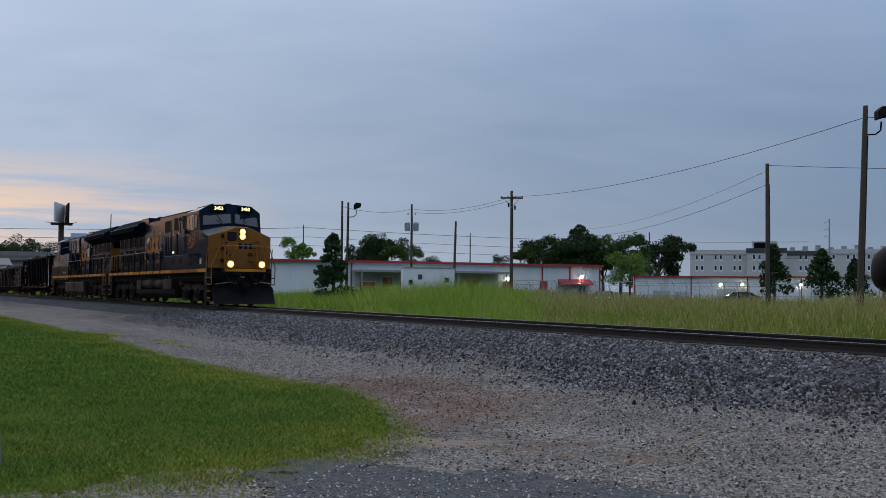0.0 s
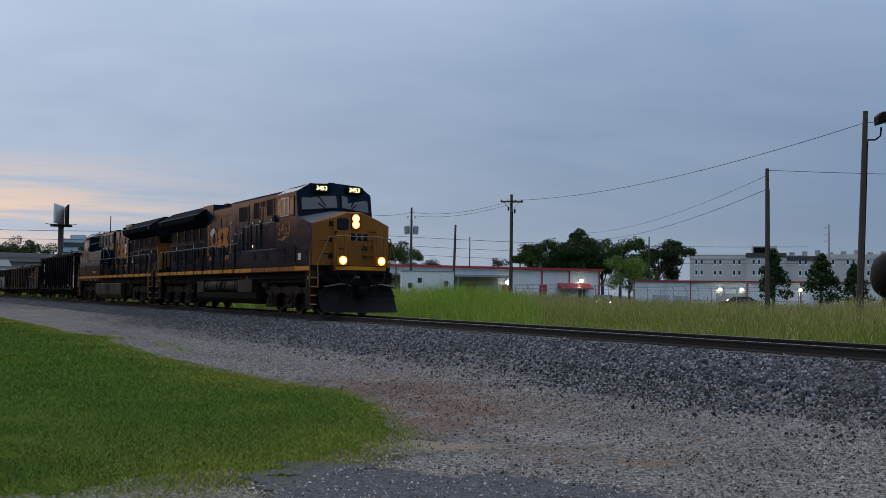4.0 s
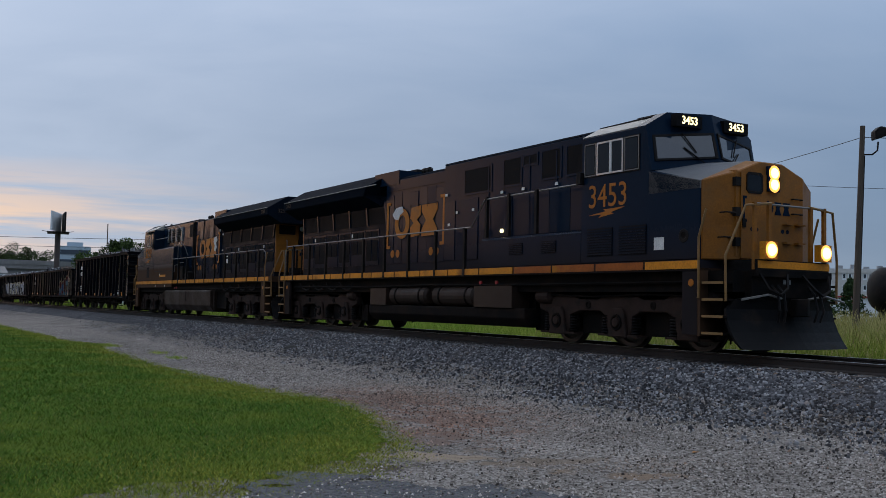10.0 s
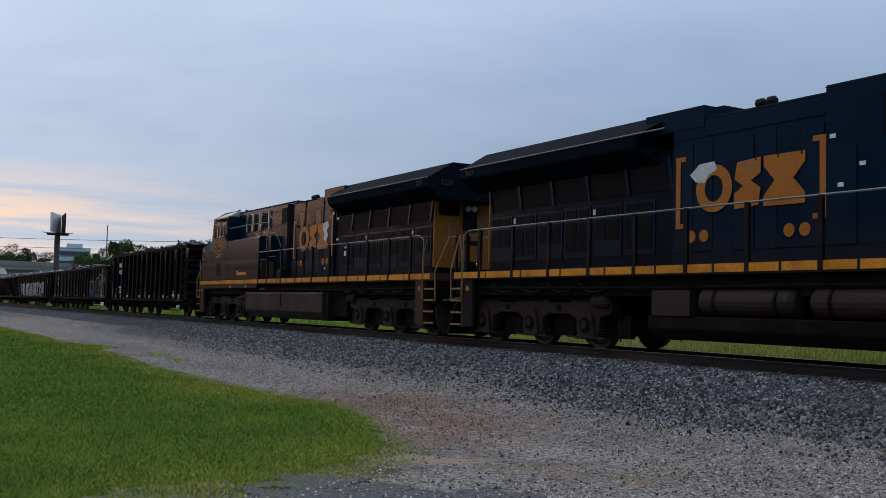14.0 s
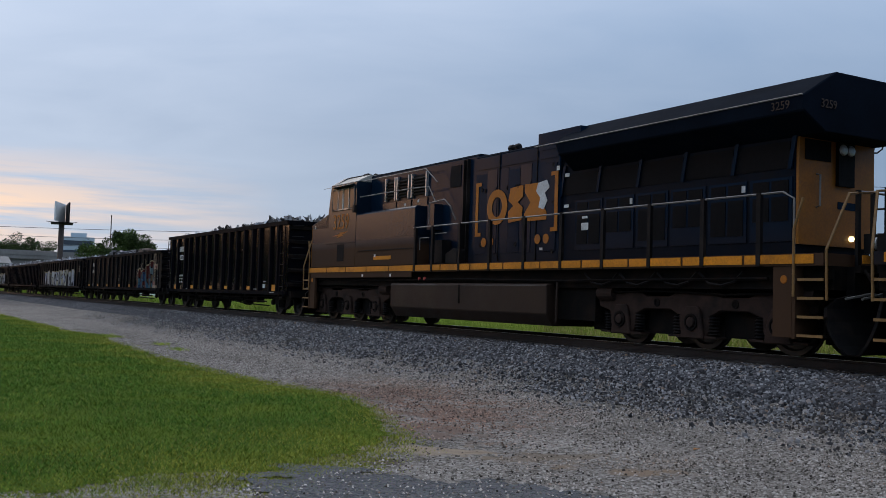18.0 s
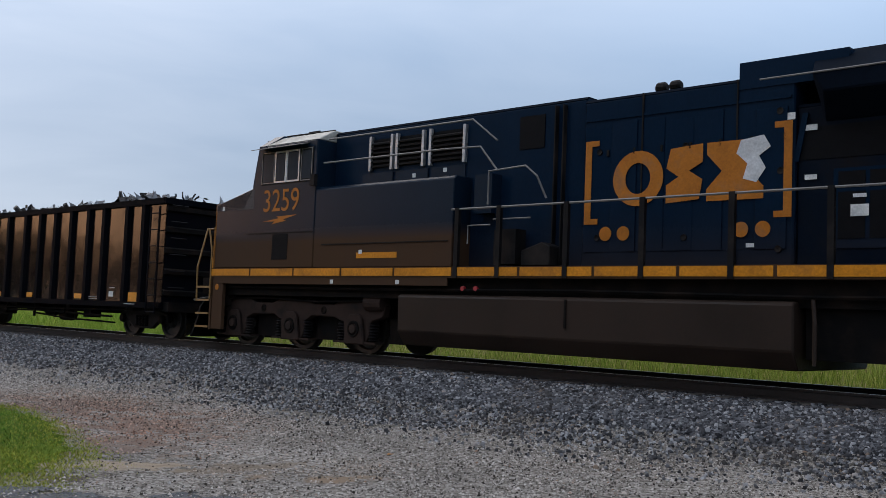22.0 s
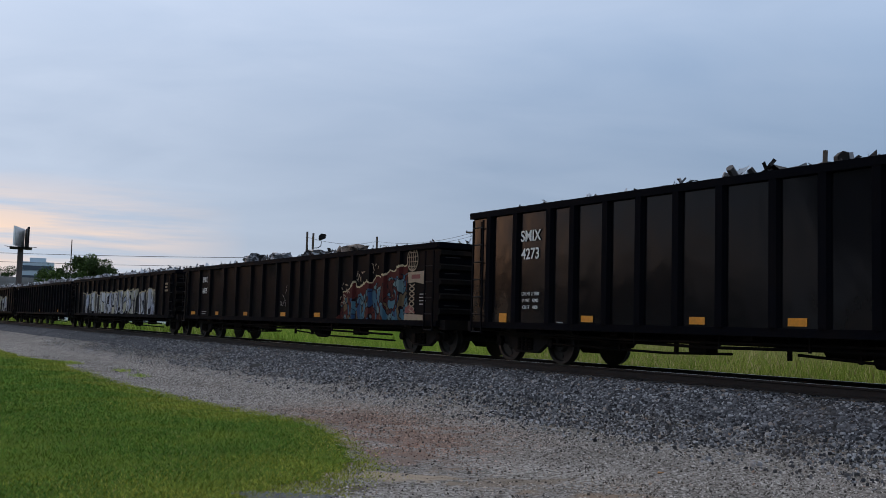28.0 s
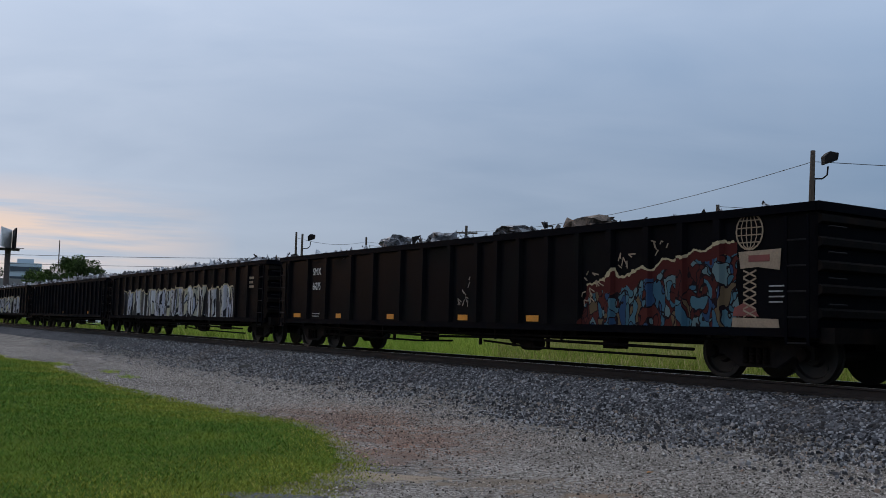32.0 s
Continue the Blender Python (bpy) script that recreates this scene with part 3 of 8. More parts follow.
def locomotive(label, vis, number, dusty):
    """A six-axle freight locomotive, its cab towards +x. vis: the side (-1 or 1) that faces the gravel, which has the full fittings."""
    lo = thing("locomotive", label, "locomotive", "locomotives of the train")
    paint = BLUE_DUSTY if dusty else BLUE
    wheels = []
    # frame, deck and stripe
    part("underframe", Box(-10.75, 10.75, -1.30, 1.30, 1.12, 1.50), FRAME_DARK, lo, bevel=0.03)
    part("deck", Box(-10.7, 10.16, -1.50, 1.50, 1.50, 1.70), paint, lo, bevel=0.01)
    part("porch", Box(10.17, 10.98, -0.94, 0.94, 1.50, 1.70), BLACK, lo)
    for s in (-1, 1):
        edges = [-10.55 + k * 1.48 for k in range(15)]
        for a, b in zip(edges, edges[1:]):
            part("sill_stripe", Box(a + 0.03, b - 0.03, min(s * 1.502, s * 1.515), max(s * 1.502, s * 1.515), 1.535, 1.685), STRIPE_RUST if not dusty and 2.8 < a < 8.2 else STRIPE, lo, "worn yellow sill stripe")
    # long hood: engine room, then the radiator compartment
    def hood(name, x0, x1, w, zt, mat, ch=0.045):
        part("hood_roof", Prism([(-w - 0.004, zt - ch + 0.002), (-w + ch, zt + 0.006), (w - ch, zt + 0.006), (w + 0.004, zt - ch + 0.002), (w - ch, zt - 0.05), (-w + ch, zt - 0.05)], "x", x0 + 0.003, x1 - 0.003), ROOF_MATTE, lo, "sooty dark roof")
        return part(name, Prism([(-w, 1.702), (w, 1.702), (w, zt - ch), (w - ch, zt), (-w + ch, zt), (-w, zt - ch)], "x", x0, x1), mat, lo, bevel=0.025)
    hood("engine_hood", -3.2, 0.36, 1.05, 4.47, BLUE)
    hood("radiator_hood", -9.72, -3.21, 0.98, 4.0, BLUE_SHADED)
    rear = part("hood_end", Prism([(-0.98, 1.9), (0.98, 1.9), (0.98, 3.95), (-0.98, 3.95)], "x", -9.78, -9.72), YELLOW, lo, "yellow hood end")
    part("hood_end_window", Box(-9.80, -9.782, 0.2, 0.85, 3.35, 3.70), DARK, rear)
    part("rear_headlight_box", Box(-9.85, -9.782, -0.36, 0.06, 2.95, 3.70), DARK, rear)
    for y in (-0.25, -0.05):
        part("rear_headlight", lathe(bmesh.new(), [(-9.89, 0.04), (-9.88, 0.085), (-9.85, 0.10)], (0, y, 3.58), "x", 14), ALU, rear, "unlit sealed-beam headlight")
    part("grab_iron", rail([(-9.78, 0.55, 2.55), (-9.86, 0.55, 2.57), (-9.86, 0.55, 3.1), (-9.78, 0.55, 3.12)], 0.018), GRAB, rear)
    part("rear_marker", lathe(bmesh.new(), [(-9.83, 0.05), (-9.78, 0.05)], (0, -0.35, 2.05), "x", 10), MARKER, rear, "small yellow marker light")
    mark_bars = part("hood_end_mark", Box(-9.792, -9.782, -0.6, 0.0, 2.55, 2.68), BLUE, rear)
    # flared radiator wings
    prof = [(-1.0, 3.72), (1.0, 3.72), (1.54, 4.02), (1.54, 4.28), (0.75, 4.76), (-0.75, 4.76), (-1.54, 4.28), (-1.54, 4.02)]
    front = [(-3.6, 3.85), (-3.6, 3.85), (-3.78, 4.05), (-3.62, 4.28), (-3.35, 4.74), (-3.35, 4.74), (-3.62, 4.28), (-3.78, 4.05)]
    bm = loft(bmesh.new(), [[(-10.32, y, z) for y, z in prof], [(-9.5, y, z) for y, z in prof], [(fx, y, z) for (y, z), (fx, _) in zip(prof, front)]])
    wing = part("radiator_wing", bm, ROOF_MATTE, lo, "flared dark blue radiator wing", bevel=0.02)
    for s in (-1, 1):
        part("wing_seam", rail([(-10.3, s * 1.55, 4.285), (-2.9, s * 1.55, 4.285)], 0.014), GRAB, wing)
        for k in range(5):
            x = -9.6 + k * 1.28
            part("radiator_screen", Box(x, x + 1.22, min(s * 0.982, s * 0.995), max(s * 0.982, s * 0.995), 3.2, 3.66), DARK, lo, "dark radiator intake screen")
        for k in range(6):
            x = -9.6 + k * 1.28
            part("wing_strut", Prism([(x - 0.05, 3.18), (x + 0.03, 3.18), (x - 0.10, 3.86), (x - 0.18, 3.86)], "y", *sorted((s * 0.997, s * 1.03))), BLUE, lo)
        for k in range(6):
            x = -9.65 + k * 1.0
            d = part("hood_door", Box(x, x + 0.92, min(s * 0.982, s * 1.0), max(s * 0.982, s * 1.0), 1.95, 3.05), BLUE, lo, bevel=0.008)
            for a_ in (0.07, 0.49):
                part("door_vent", Box(x + a_, x + a_ + 0.36, min(s * 1.002, s * 1.012), max(s * 1.002, s * 1.012), 2.08 if k % 2 else 2.30, 2.72), DARK, d)
                part("door_vent", Box(x + a_, x + a_ + 0.36, min(s * 1.002, s * 1.012), max(s * 1.002, s * 1.012), 2.78, 3.00), DARK, d)
            if k % 3 == 1:
                part("door_latch", Box(x + 0.02, x + 0.10, min(s * 1.002, s * 1.02), max(s * 1.002, s * 1.02), 2.85, 2.97), PRIMER, d)
        # engine room doors, as narrow upright panels that hang a little out of true
        for k in range(7):
            x = -3.1 + k * 0.49
            a_, b_ = (1.064 + 0.012 * math.sin(2.6 * k + 1.0 + s), 1.064 + 0.012 * math.sin(4.1 * k + 2.2))
            part("engine_door", Prism([(x, s * 1.052), (x + 0.47, s * 1.052), (x + 0.47, s * b_), (x, s * a_)], "z", 1.95, 4.05 if k % 3 else 3.98), BLUE, lo, bevel=0.004)
            part("door_hinge", Box(x + 0.02, x + 0.06, min(s * 1.06, s * 1.085), max(s * 1.06, s * 1.085), 3.5, 3.6), BLACK, lo)
        part("engine_door_rail", Box(-3.15, 0.33, min(s * 1.05, s * 1.072), max(s * 1.05, s * 1.072), 4.10, 4.14), BLUE, lo)
    part("exhaust_housing", Box(-3.95, -2.36, -1.068, 1.068, 4.30, 4.70), BLUE, lo, bevel=0.02)
    part("exhaust_stack", Box(-3.0, -2.5, -0.4, 0.4, 4.70, 4.80), BLACK, lo, bevel=0.03)
    part("roof_hatch", Box(-0.9, 0.1, -0.55, 0.55, 4.45, 4.56), BLUE, lo, bevel=0.02)
    for x in (0.30, 0.55):
        part("lifting_lug", lathe(bmesh.new(), [(-0.1, 0.05), (-0.06, 0.09), (0.06, 0.09), (0.1, 0.05)], (x - 1.5, vis * 0.85, 4.56), "x", 10), BLACK, lo)
    # auxiliary cab behind the driver's cab
    hood("auxiliary_hood", 0.37, 6.66, 0.98 if vis > 0 else 1.12, 4.56, BLUE)
    s = vis
    w = 0.98 if vis > 0 else 1.12
    if vis > 0:
        part("side_cabinet", Prism([(-0.0, 1.702), (1.46, 1.702), (1.46, 3.30), (1.40, 3.36), (0.0, 3.36)], "x", 2.85, 6.66), paint, lo, "wide blue side cabinet, dusty below", bevel=0.015)
        part("side_cabinet_skirt", Box(2.9, 10.0, 1.47, 1.495, 1.36, 1.5), paint, lo)
        for x0, x1, nb in ((3.05, 3.85, 6), (4.1, 4.75, 6), (4.95, 5.5, 6)):
            part("louvre_opening", Box(x0, x1, w + 0.002, w + 0.012, 3.72, 4.30), DARK, lo)
            for k in range(nb):
                z = 3.76 + k * 0.09
                part("louvre_slat", Prism([(w + 0.012, z), (w + 0.06, z - 0.03), (w + 0.062, z), (w + 0.014, z + 0.03)], "x", x0, x1), BLACK, lo)
            for x in (x0 - 0.06, x1):
                part("louvre_frame", Box(x, x + 0.06, w + 0.002, w + 0.075, 3.66, 4.36), ALU, lo, "bright louvre frame")
        for x in (3.0, 3.95, 4.9):
            part("cabinet_door", Box(x, x + 0.86, w + 0.002, w + 0.03, 3.37, 3.62), paint, lo, bevel=0.01)
        part("grab_rail", rail([(6.5, 1.42, 3.85), (3.2, 1.42, 3.85), (2.4, 1.3, 3.85), (2.0, 1.3, 3.4)], 0.018), GRAB, lo)
        part("grab_rail", rail([(6.5, 1.30, 4.36), (2.6, 1.30, 4.36), (2.1, 1.2, 3.95)], 0.018), GRAB, lo)
        part("hood_vent", Box(1.22, 1.76, w + 0.002, w + 0.02, 3.78, 4.36), DARK, lo)
        part("cabinet_seam", Box(2.95, 6.4, 1.462, 1.476, 2.16, 2.18), BLACK, lo)
        part("cabinet_seam", Box(6.7, 8.9, 1.462, 1.476, 2.44, 2.46), BLACK, lo)
        mark_plate(lo, 4.79, 1.935, 1.12, 0.11, 1.462, STRIPE, "yellow_bar", "yellow painted bar")
        mark_plate(lo, 7.76, 2.15, 0.52, 0.54, 1.462, DARK, "side_vent")
        mark_plate(lo, 9.85, 3.05, 0.07, 0.09, 1.462, WHITE)
        for x, z in ((4.15, 1.42), (6.0, 1.42), (5.2, 2.0), (4.3, 3.5), (3.5, 3.55)):
            mark_plate(lo, x, z, 0.09, 0.08, 1.497 if z < 2.5 else w + 0.032, WHITE)
        for x, z, a, b in ((-3.14, 3.83, 0.14, 0.10), (-2.59, 2.01, 0.16, 0.06)):
            mark_plate(lo, x, z, a, b, 1.067, WHITE, "placard", "small white placard")
        for x, z, a, b in ((-3.42, 3.65, 0.17, 0.08), (-3.42, 2.95, 0.17, 0.07), (-4.09, 2.66, 0.18, 0.05), (-4.09, 2.46, 0.24, 0.16)):
            mark_plate(lo, x, z, a, b, 1.013, WHITE, "placard", "small white placard")
        for x, z in ((0.04, 3.58), (-1.51, 3.55), (-2.99, 3.92), (-3.01, 3.06), (0.05, 2.18), (-1.51, 2.15), (-2.99, 1.95)):
            part("door_latch", lathe(bmesh.new(), [(1.066, 0.055), (1.085, 0.05), (1.075, 0.02)], (x, 0, z), "y", 10), BLACK, lo)
        for x in (0.95, 0.78, -0.75, -2.34):
            part("panel_seam", Box(x - 0.012, x + 0.012, w + 0.001, 1.08, 1.75, 4.46), BLACK, lo)
        part("relay_box", Box(2.15, 2.55, w + 0.002, 1.25, 2.66, 3.36), paint, lo, bevel=0.02)
        part("intake_hood", Prism([(0.82, 1.72), (1.42, 1.72), (1.42, 1.98), (0.98, 2.12), (0.82, 2.05)], "y", w + 0.004, 1.3), BLACK, lo, bevel=0.015)
        part("equipment_box", Box(1.5, 1.98, 1.07, 1.35, 1.75, 2.35), BLACK, lo, bevel=0.02)
        part("grab_rail", rail([(2.05, 1.46, 2.78), (2.05, 1.46, 3.36), (1.25, 1.46, 3.40), (1.05, 1.40, 3.22), (0.92, 1.30, 2.85)], 0.018), GRAB, lo)
        part("grab_rail", rail([(1.95, 1.42, 2.52), (1.15, 1.42, 2.52)], 0.014), GRAB, lo)
        part("grab_rail", rail([(2.45, 1.50, 2.10), (2.45, 1.50, 2.42), (1.95, 1.50, 2.42)], 0.014), GRAB, lo)
        posts = [2.7, 1.75, 0.35, -1.05, -2.5, -3.9, -5.3, -6.7, -8.1, -9.4]
        handrail(lo, s, posts, lambda x: 2.74, [(2.85, 1.5, 2.72), (-9.9, 1.5, 2.72), (-10.12, 1.5, 2.6), (-10.14, 1.5, 1.2)])
    else:
        part("walkway_panel", Prism([(0.0, 1.702), (-1.44, 1.702), (-1.44, 2.38), (-1.38, 2.42), (0.0, 2.42)], "x", 2.75, 6.66), paint, lo, bevel=0.015)
        for k in range(5):
            x = 2.9 + k * 0.745
            part("hood_panel", Prism([(x, -1.122), (x + 0.73, -1.122), (x + 0.73, -1.142 - 0.014 * math.sin(3.3 * k + 0.5)), (x, -1.142 - 0.014 * math.sin(2.1 * k + 2.0))], "z", 2.46, 3.50), paint, lo, bevel=0.005)
        for k in range(4):
            x = 0.44 + k * 0.56
            part("hood_panel", Prism([(x, -1.122), (x + 0.54, -1.122), (x + 0.54, -1.136 - 0.012 * math.sin(2.9 * k + 1.5)), (x, -1.136 - 0.012 * math.sin(3.7 * k))], "z", 1.95, 3.52), BLUE, lo, bevel=0.005)
        for x0, x1, z0, z1 in ((1.44, 2.66, 3.66, 4.26), (3.25, 3.95, 3.70, 4.32), (4.07, 4.6, 4.12, 4.32), (4.82, 5.5, 3.72, 4.34), (5.75, 6.4, 3.72, 4.34)):
            o = part("hood_window", Box(x0, x1, -1.134, -1.122, z0, z1), DARK, lo, "dark screened opening")
            part("opening_frame", loft(bmesh.new(), [[(x0 - a, -y, z0 - a), (x1 + a, -y, z0 - a), (x1 + a, -y, z1 + a), (x0 - a, -y, z1 + a)] for a, y in ((0.05, 1.122), (0.05, 1.14), (0.0, 1.14), (0.0, 1.122))], caps=False), BLUE, o)
        for x in (2.55, 4.3, 5.35):
            part("panel_seam", Box(x, x + 0.035, -1.142, -1.122, 1.95, 4.3), BLUE, lo)
        for x in (3.97, 5.24):
            part("side_vent", Box(x, x + 0.55, -1.455, -1.442, 1.98, 2.24), DARK, lo)
            for k in range(6):
                part("vent_slat", Box(x, x + 0.55, -1.47, -1.456, 1.99 + k * 0.042, 2.01 + k * 0.042), BLUE, lo)
        for x in (6.9, 7.9):
            part("cab_vent", Box(x, x + 0.8, -1.474, -1.462, 1.85, 2.42), DARK, lo)
            for k in range(10):
                part("vent_slat", Box(x, x + 0.8, -1.488, -1.475, 1.87 + k * 0.054, 1.90 + k * 0.054), BLUE, lo)
        mark_plate(lo, 9.05, 2.03, 0.27, 0.24, -1.462, WHITE, "white_placard", "small white placard")
        part("side_disc", lathe(bmesh.new(), [(-1.462, 0.13), (-1.468, 0.12), (-1.468, 0.07), (-1.462, 0.06)], (9.7, 0, 2.15), "y", 18), BLACK, lo)
        part("side_lamp", lathe(bmesh.new(), [(-1.2, 0.05), (-1.15, 0.05)], (3.25, 0, 2.6), "y", 10), MARKER, lo, "small lit walkway lamp")
        for x, z in ((1.1, 3.2), (1.9, 3.22), (0.7, 2.9), (4.1, 3.55), (5.4, 3.55), (3.2, 3.55), (0.55, 3.7), (6.45, 2.65)):
            mark_plate(lo, x, z, 0.11, 0.07, -1.158, WHITE)
        posts = [2.07, 0.6, -0.9, -2.35, -3.75, -5.15, -6.55, -7.95, -9.35]
        handrail(lo, s, posts, lambda x: 2.72, [(6.66, -1.36, 3.42), (2.98, -1.5, 3.36), (2.4, -1.5, 2.72), (-9.9, -1.5, 2.72), (-10.12, -1.5, 2.6), (-10.14, -1.5, 1.2)])
        for x in (3.05, 4.0, 5.1):
            part("stanchion", Box(x - 0.045, x + 0.045, -1.52, -1.45, 2.42, 3.42), BLACK, lo)
    handrail(lo, -s, [6.0, 3.0, 0.0, -3.0, -6.0, -9.0], lambda x: 2.7, [(6.6, -s * 1.5, 2.68), (-10.0, -s * 1.5, 2.68)])
    # driver's cab and nose
    cabw = 1.46
    cab = part("cab", Prism([(6.67, 1.702), (10.12, 1.702), (10.12, 3.14), (8.80, 3.46), (8.62, 4.36), (6.67, 4.36)], "y", -cabw, cabw), paint, lo, "dark blue cab and nose side", bevel=0.02)
    bm = loft(bmesh.new(), [[(6.67, -cabw, 4.362), (8.60, -cabw, 4.362), (8.60, cabw, 4.362), (6.67, cabw, 4.362)], [(6.67, -1.0, 4.61), (8.50, -1.0, 4.61), (8.50, 1.0, 4.61), (6.67, 1.0, 4.61)]])
    part("cab_roof", bm, CAB_ROOF, cab, "pale sloping cab roof", bevel=0.015)
    front_ring = lambda y, xo, zo, zt, xt: [(8.40, y, zo - 0.1), (xo, y, zo), (xt, y, zt), (8.40, y, zt)]
    part("cab_front", loft(bmesh.new(), [front_ring(-cabw + 0.005, 8.82, 3.46, 4.365, 8.64), front_ring(-0.98, 8.95, 3.52, 4.66, 8.72), front_ring(0, 9.22, 3.62, 4.69, 8.94), front_ring(0.98, 8.95, 3.52, 4.66, 8.72), front_ring(cabw - 0.005, 8.82, 3.46, 4.365, 8.64)]), BLUE, cab, "dark blue peaked cab front")
    top = [(-cabw, 3.142), (-0.34, 3.585), (0.34, 3.585), (cabw, 3.142)]
    part("nose_top", loft(bmesh.new(), [[(8.75, y, 3.44 if abs(y) > 1 else 3.70) for y, z in top] + [(8.75, cabw, 3.0), (8.75, -cabw, 3.0)], [(10.12, y, z) for y, z in top] + [(10.12, cabw, 3.0), (10.12, -cabw, 3.0)]]), NOSE_TOP, cab, "dusty sloping nose top greyed with painted sky sheen")
    outer = [(-cabw, 1.702), (-cabw, 3.15), (-0.34, 3.59), (0.34, 3.59), (cabw, 3.15), (cabw, 1.702)]
    inner = [(-0.86, 1.702), (-0.86, 3.33), (-0.30, 3.545), (0.30, 3.545), (0.86, 3.33), (0.86, 1.702)]
    nose = part("nose", loft(bmesh.new(), [[(10.122, y, z) for y, z in outer], [(10.16, y, z) for y, z in outer], [(10.46, y, z) for y, z in inner]]), YELLOW, lo, "yellow nose with a door and headlights", bevel=0.02)
    part("nose_door", Box(10.462, 10.49, -0.82, -0.16, 1.74, 3.30), YELLOW, nose, bevel=0.02)
    part("nose_window", Prism([(-0.66, 3.03), (-0.61, 2.98), (-0.35, 2.98), (-0.30, 3.03), (-0.30, 3.23), (-0.35, 3.28), (-0.61, 3.28), (-0.66, 3.23)], "x", 10.492, 10.50), GLASS_DARK, nose, "small dark nose door window")
    part("window_gasket", loft(bmesh.new(), [[(10.49 + l, -0.48 + a * sy, 3.13 + b * sz) for a, b in ((-0.18, -0.12), (-0.13, -0.17), (0.13, -0.17), (0.18, -0.12), (0.18, 0.12), (0.13, 0.17), (-0.13, 0.17), (-0.18, 0.12))] for l, sy, sz in ((0.0, 1.18, 1.15), (0.018, 1.18, 1.15), (0.018, 1.0, 0.9), (0.0, 1.0, 0.9))], caps=False), BLACK, nose)
    part("nose_mark", Prism([(-0.78, 2.40), (-0.68, 2.40), (-0.68, 2.45), (-0.73, 2.45), (-0.73, 2.83), (-0.68, 2.83), (-0.68, 2.88), (-0.78, 2.88)], "x", 10.491, 10.497), BLUE, nose, "dark blue painted bracket")
    part("nose_mark", Prism([(-0.12 + 0.17 * math.cos(k * math.tau / 14), 2.70 + 0.13 * math.sin(k * math.tau / 14)) for k in range(14)], "x", 10.463, 10.469), BLUE, nose, "dark blue painted mark")
    for y0, y1 in ((0.08, 0.26), (0.30, 0.50)):
        part("nose_mark", Prism([(y0, 2.58), (y1, 2.58), (y1 - 0.05, 2.70), (y1, 2.82), (y0, 2.82), (y0 + 0.05, 2.70)], "x", 10.463, 10.469), BLUE, nose, "dark blue painted mark")
    for y in (-0.55, -0.42, 0.30, 0.43):
        part("nose_dot", lathe(bmesh.new(), [(10.491 if y < 0 else 10.463, 0.04), (10.497 if y < 0 else 10.469, 0.04)], (0, y, 2.28), "x", 12), BLUE, nose)
    part("door_edge", Box(10.30, 10.475, -0.93, -0.90, 1.78, 3.34), YELLOW, nose)
    for z in (1.95, 2.5, 3.05):
        part("door_hinge", Box(10.36, 10.50, -0.96, -0.84, z, z + 0.16), BLACK, nose, bevel=0.01)
    for y, z in ((0.66, 2.9), (0.66, 2.62), (-1.1, 2.55), (-1.15, 2.1)):
        part("grab_iron", rail([(10.36, y - 0.12, z), (10.52, y - 0.12, z), (10.52, y + 0.12, z), (10.36, y + 0.12, z)], 0.014, 5), BLACK, nose)
    part("headlight_housing", Box(10.462, 10.53, -0.15, 0.15, 3.0, 3.47), BLUE_DUSTY, nose, bevel=0.03)
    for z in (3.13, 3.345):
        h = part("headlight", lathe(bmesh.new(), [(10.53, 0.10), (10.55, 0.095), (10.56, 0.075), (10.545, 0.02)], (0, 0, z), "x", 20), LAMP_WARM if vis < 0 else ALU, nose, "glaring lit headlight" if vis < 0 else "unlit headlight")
        # glowing ring added round an enlarged lens to imitate its glare
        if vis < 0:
            part("headlight_rim", lathe(bmesh.new(), [(10.531, 0.102), (10.54, 0.102), (10.535, 0.145), (10.531, 0.145)], (0, 0, z), "x", 20), LAMP_HALO, h)
    part("nose_latch", Box(10.492, 10.52, -0.80, -0.72, 2.3, 2.46), BLACK, nose)
    for y in (0.30, 0.62):
        part("nose_step", Box(10.462, 10.56, y, y + 0.2, 2.05, 2.08), YELLOW, nose)
        part("nose_step", Box(10.462, 10.56, y, y + 0.2, 2.40, 2.43), YELLOW, nose)
    for s2 in (-1, 1):
        # slanted windshields in a dark frame
        def on_front(y, f, lift=0.012):
            k = 1 - abs(y) / 1.46
            return (8.82 + 0.40 * k - (0.18 + 0.03 * k) * f + lift, y, 3.46 + 0.16 * k + 0.82 * f + lift * 0.3)
        ya, yb = s2 * 0.10, s2 * 1.32
        quad = [(ya, 0.24), (yb, 0.26), (yb * 0.985, 0.80), (ya, 0.78)]
        ws = part("windshield", loft(bmesh.new(), [[on_front(y, f, 0.002) for y, f in quad], [on_front(y, f, 0.016) for y, f in quad]]), GLASS_FRONT, cab, "dark slanted windshield")
        part("windshield_frame", loft(bmesh.new(), [[on_front(y + s2 * (a if abs(y) > 0.5 else -a), f + (a if f > 0.5 else -a), l) for y, f in quad] for a, l in ((0.05, 0.002), (0.05, 0.03), (0.0, 0.03), (0.0, 0.002))], caps=False), BLACK, ws)
        part("wiper", rail([on_front(s2 * 0.75, 0.85, 0.05), on_front(s2 * 0.5, 0.35, 0.04)], 0.014, 5), BLACK, ws)
        part("wiper", rail([on_front(s2 * 0.35, 0.05, 0.05), on_front(s2 * 0.75, 0.5, 0.04)], 0.014, 5), BLACK, ws)
        nb = part("number_board", Box(8.84, 9.0, min(s2 * 0.30, s2 * 0.98), max(s2 * 0.30, s2 * 0.98), 4.36, 4.60), DARK, cab, "black number board", bevel=0.015)
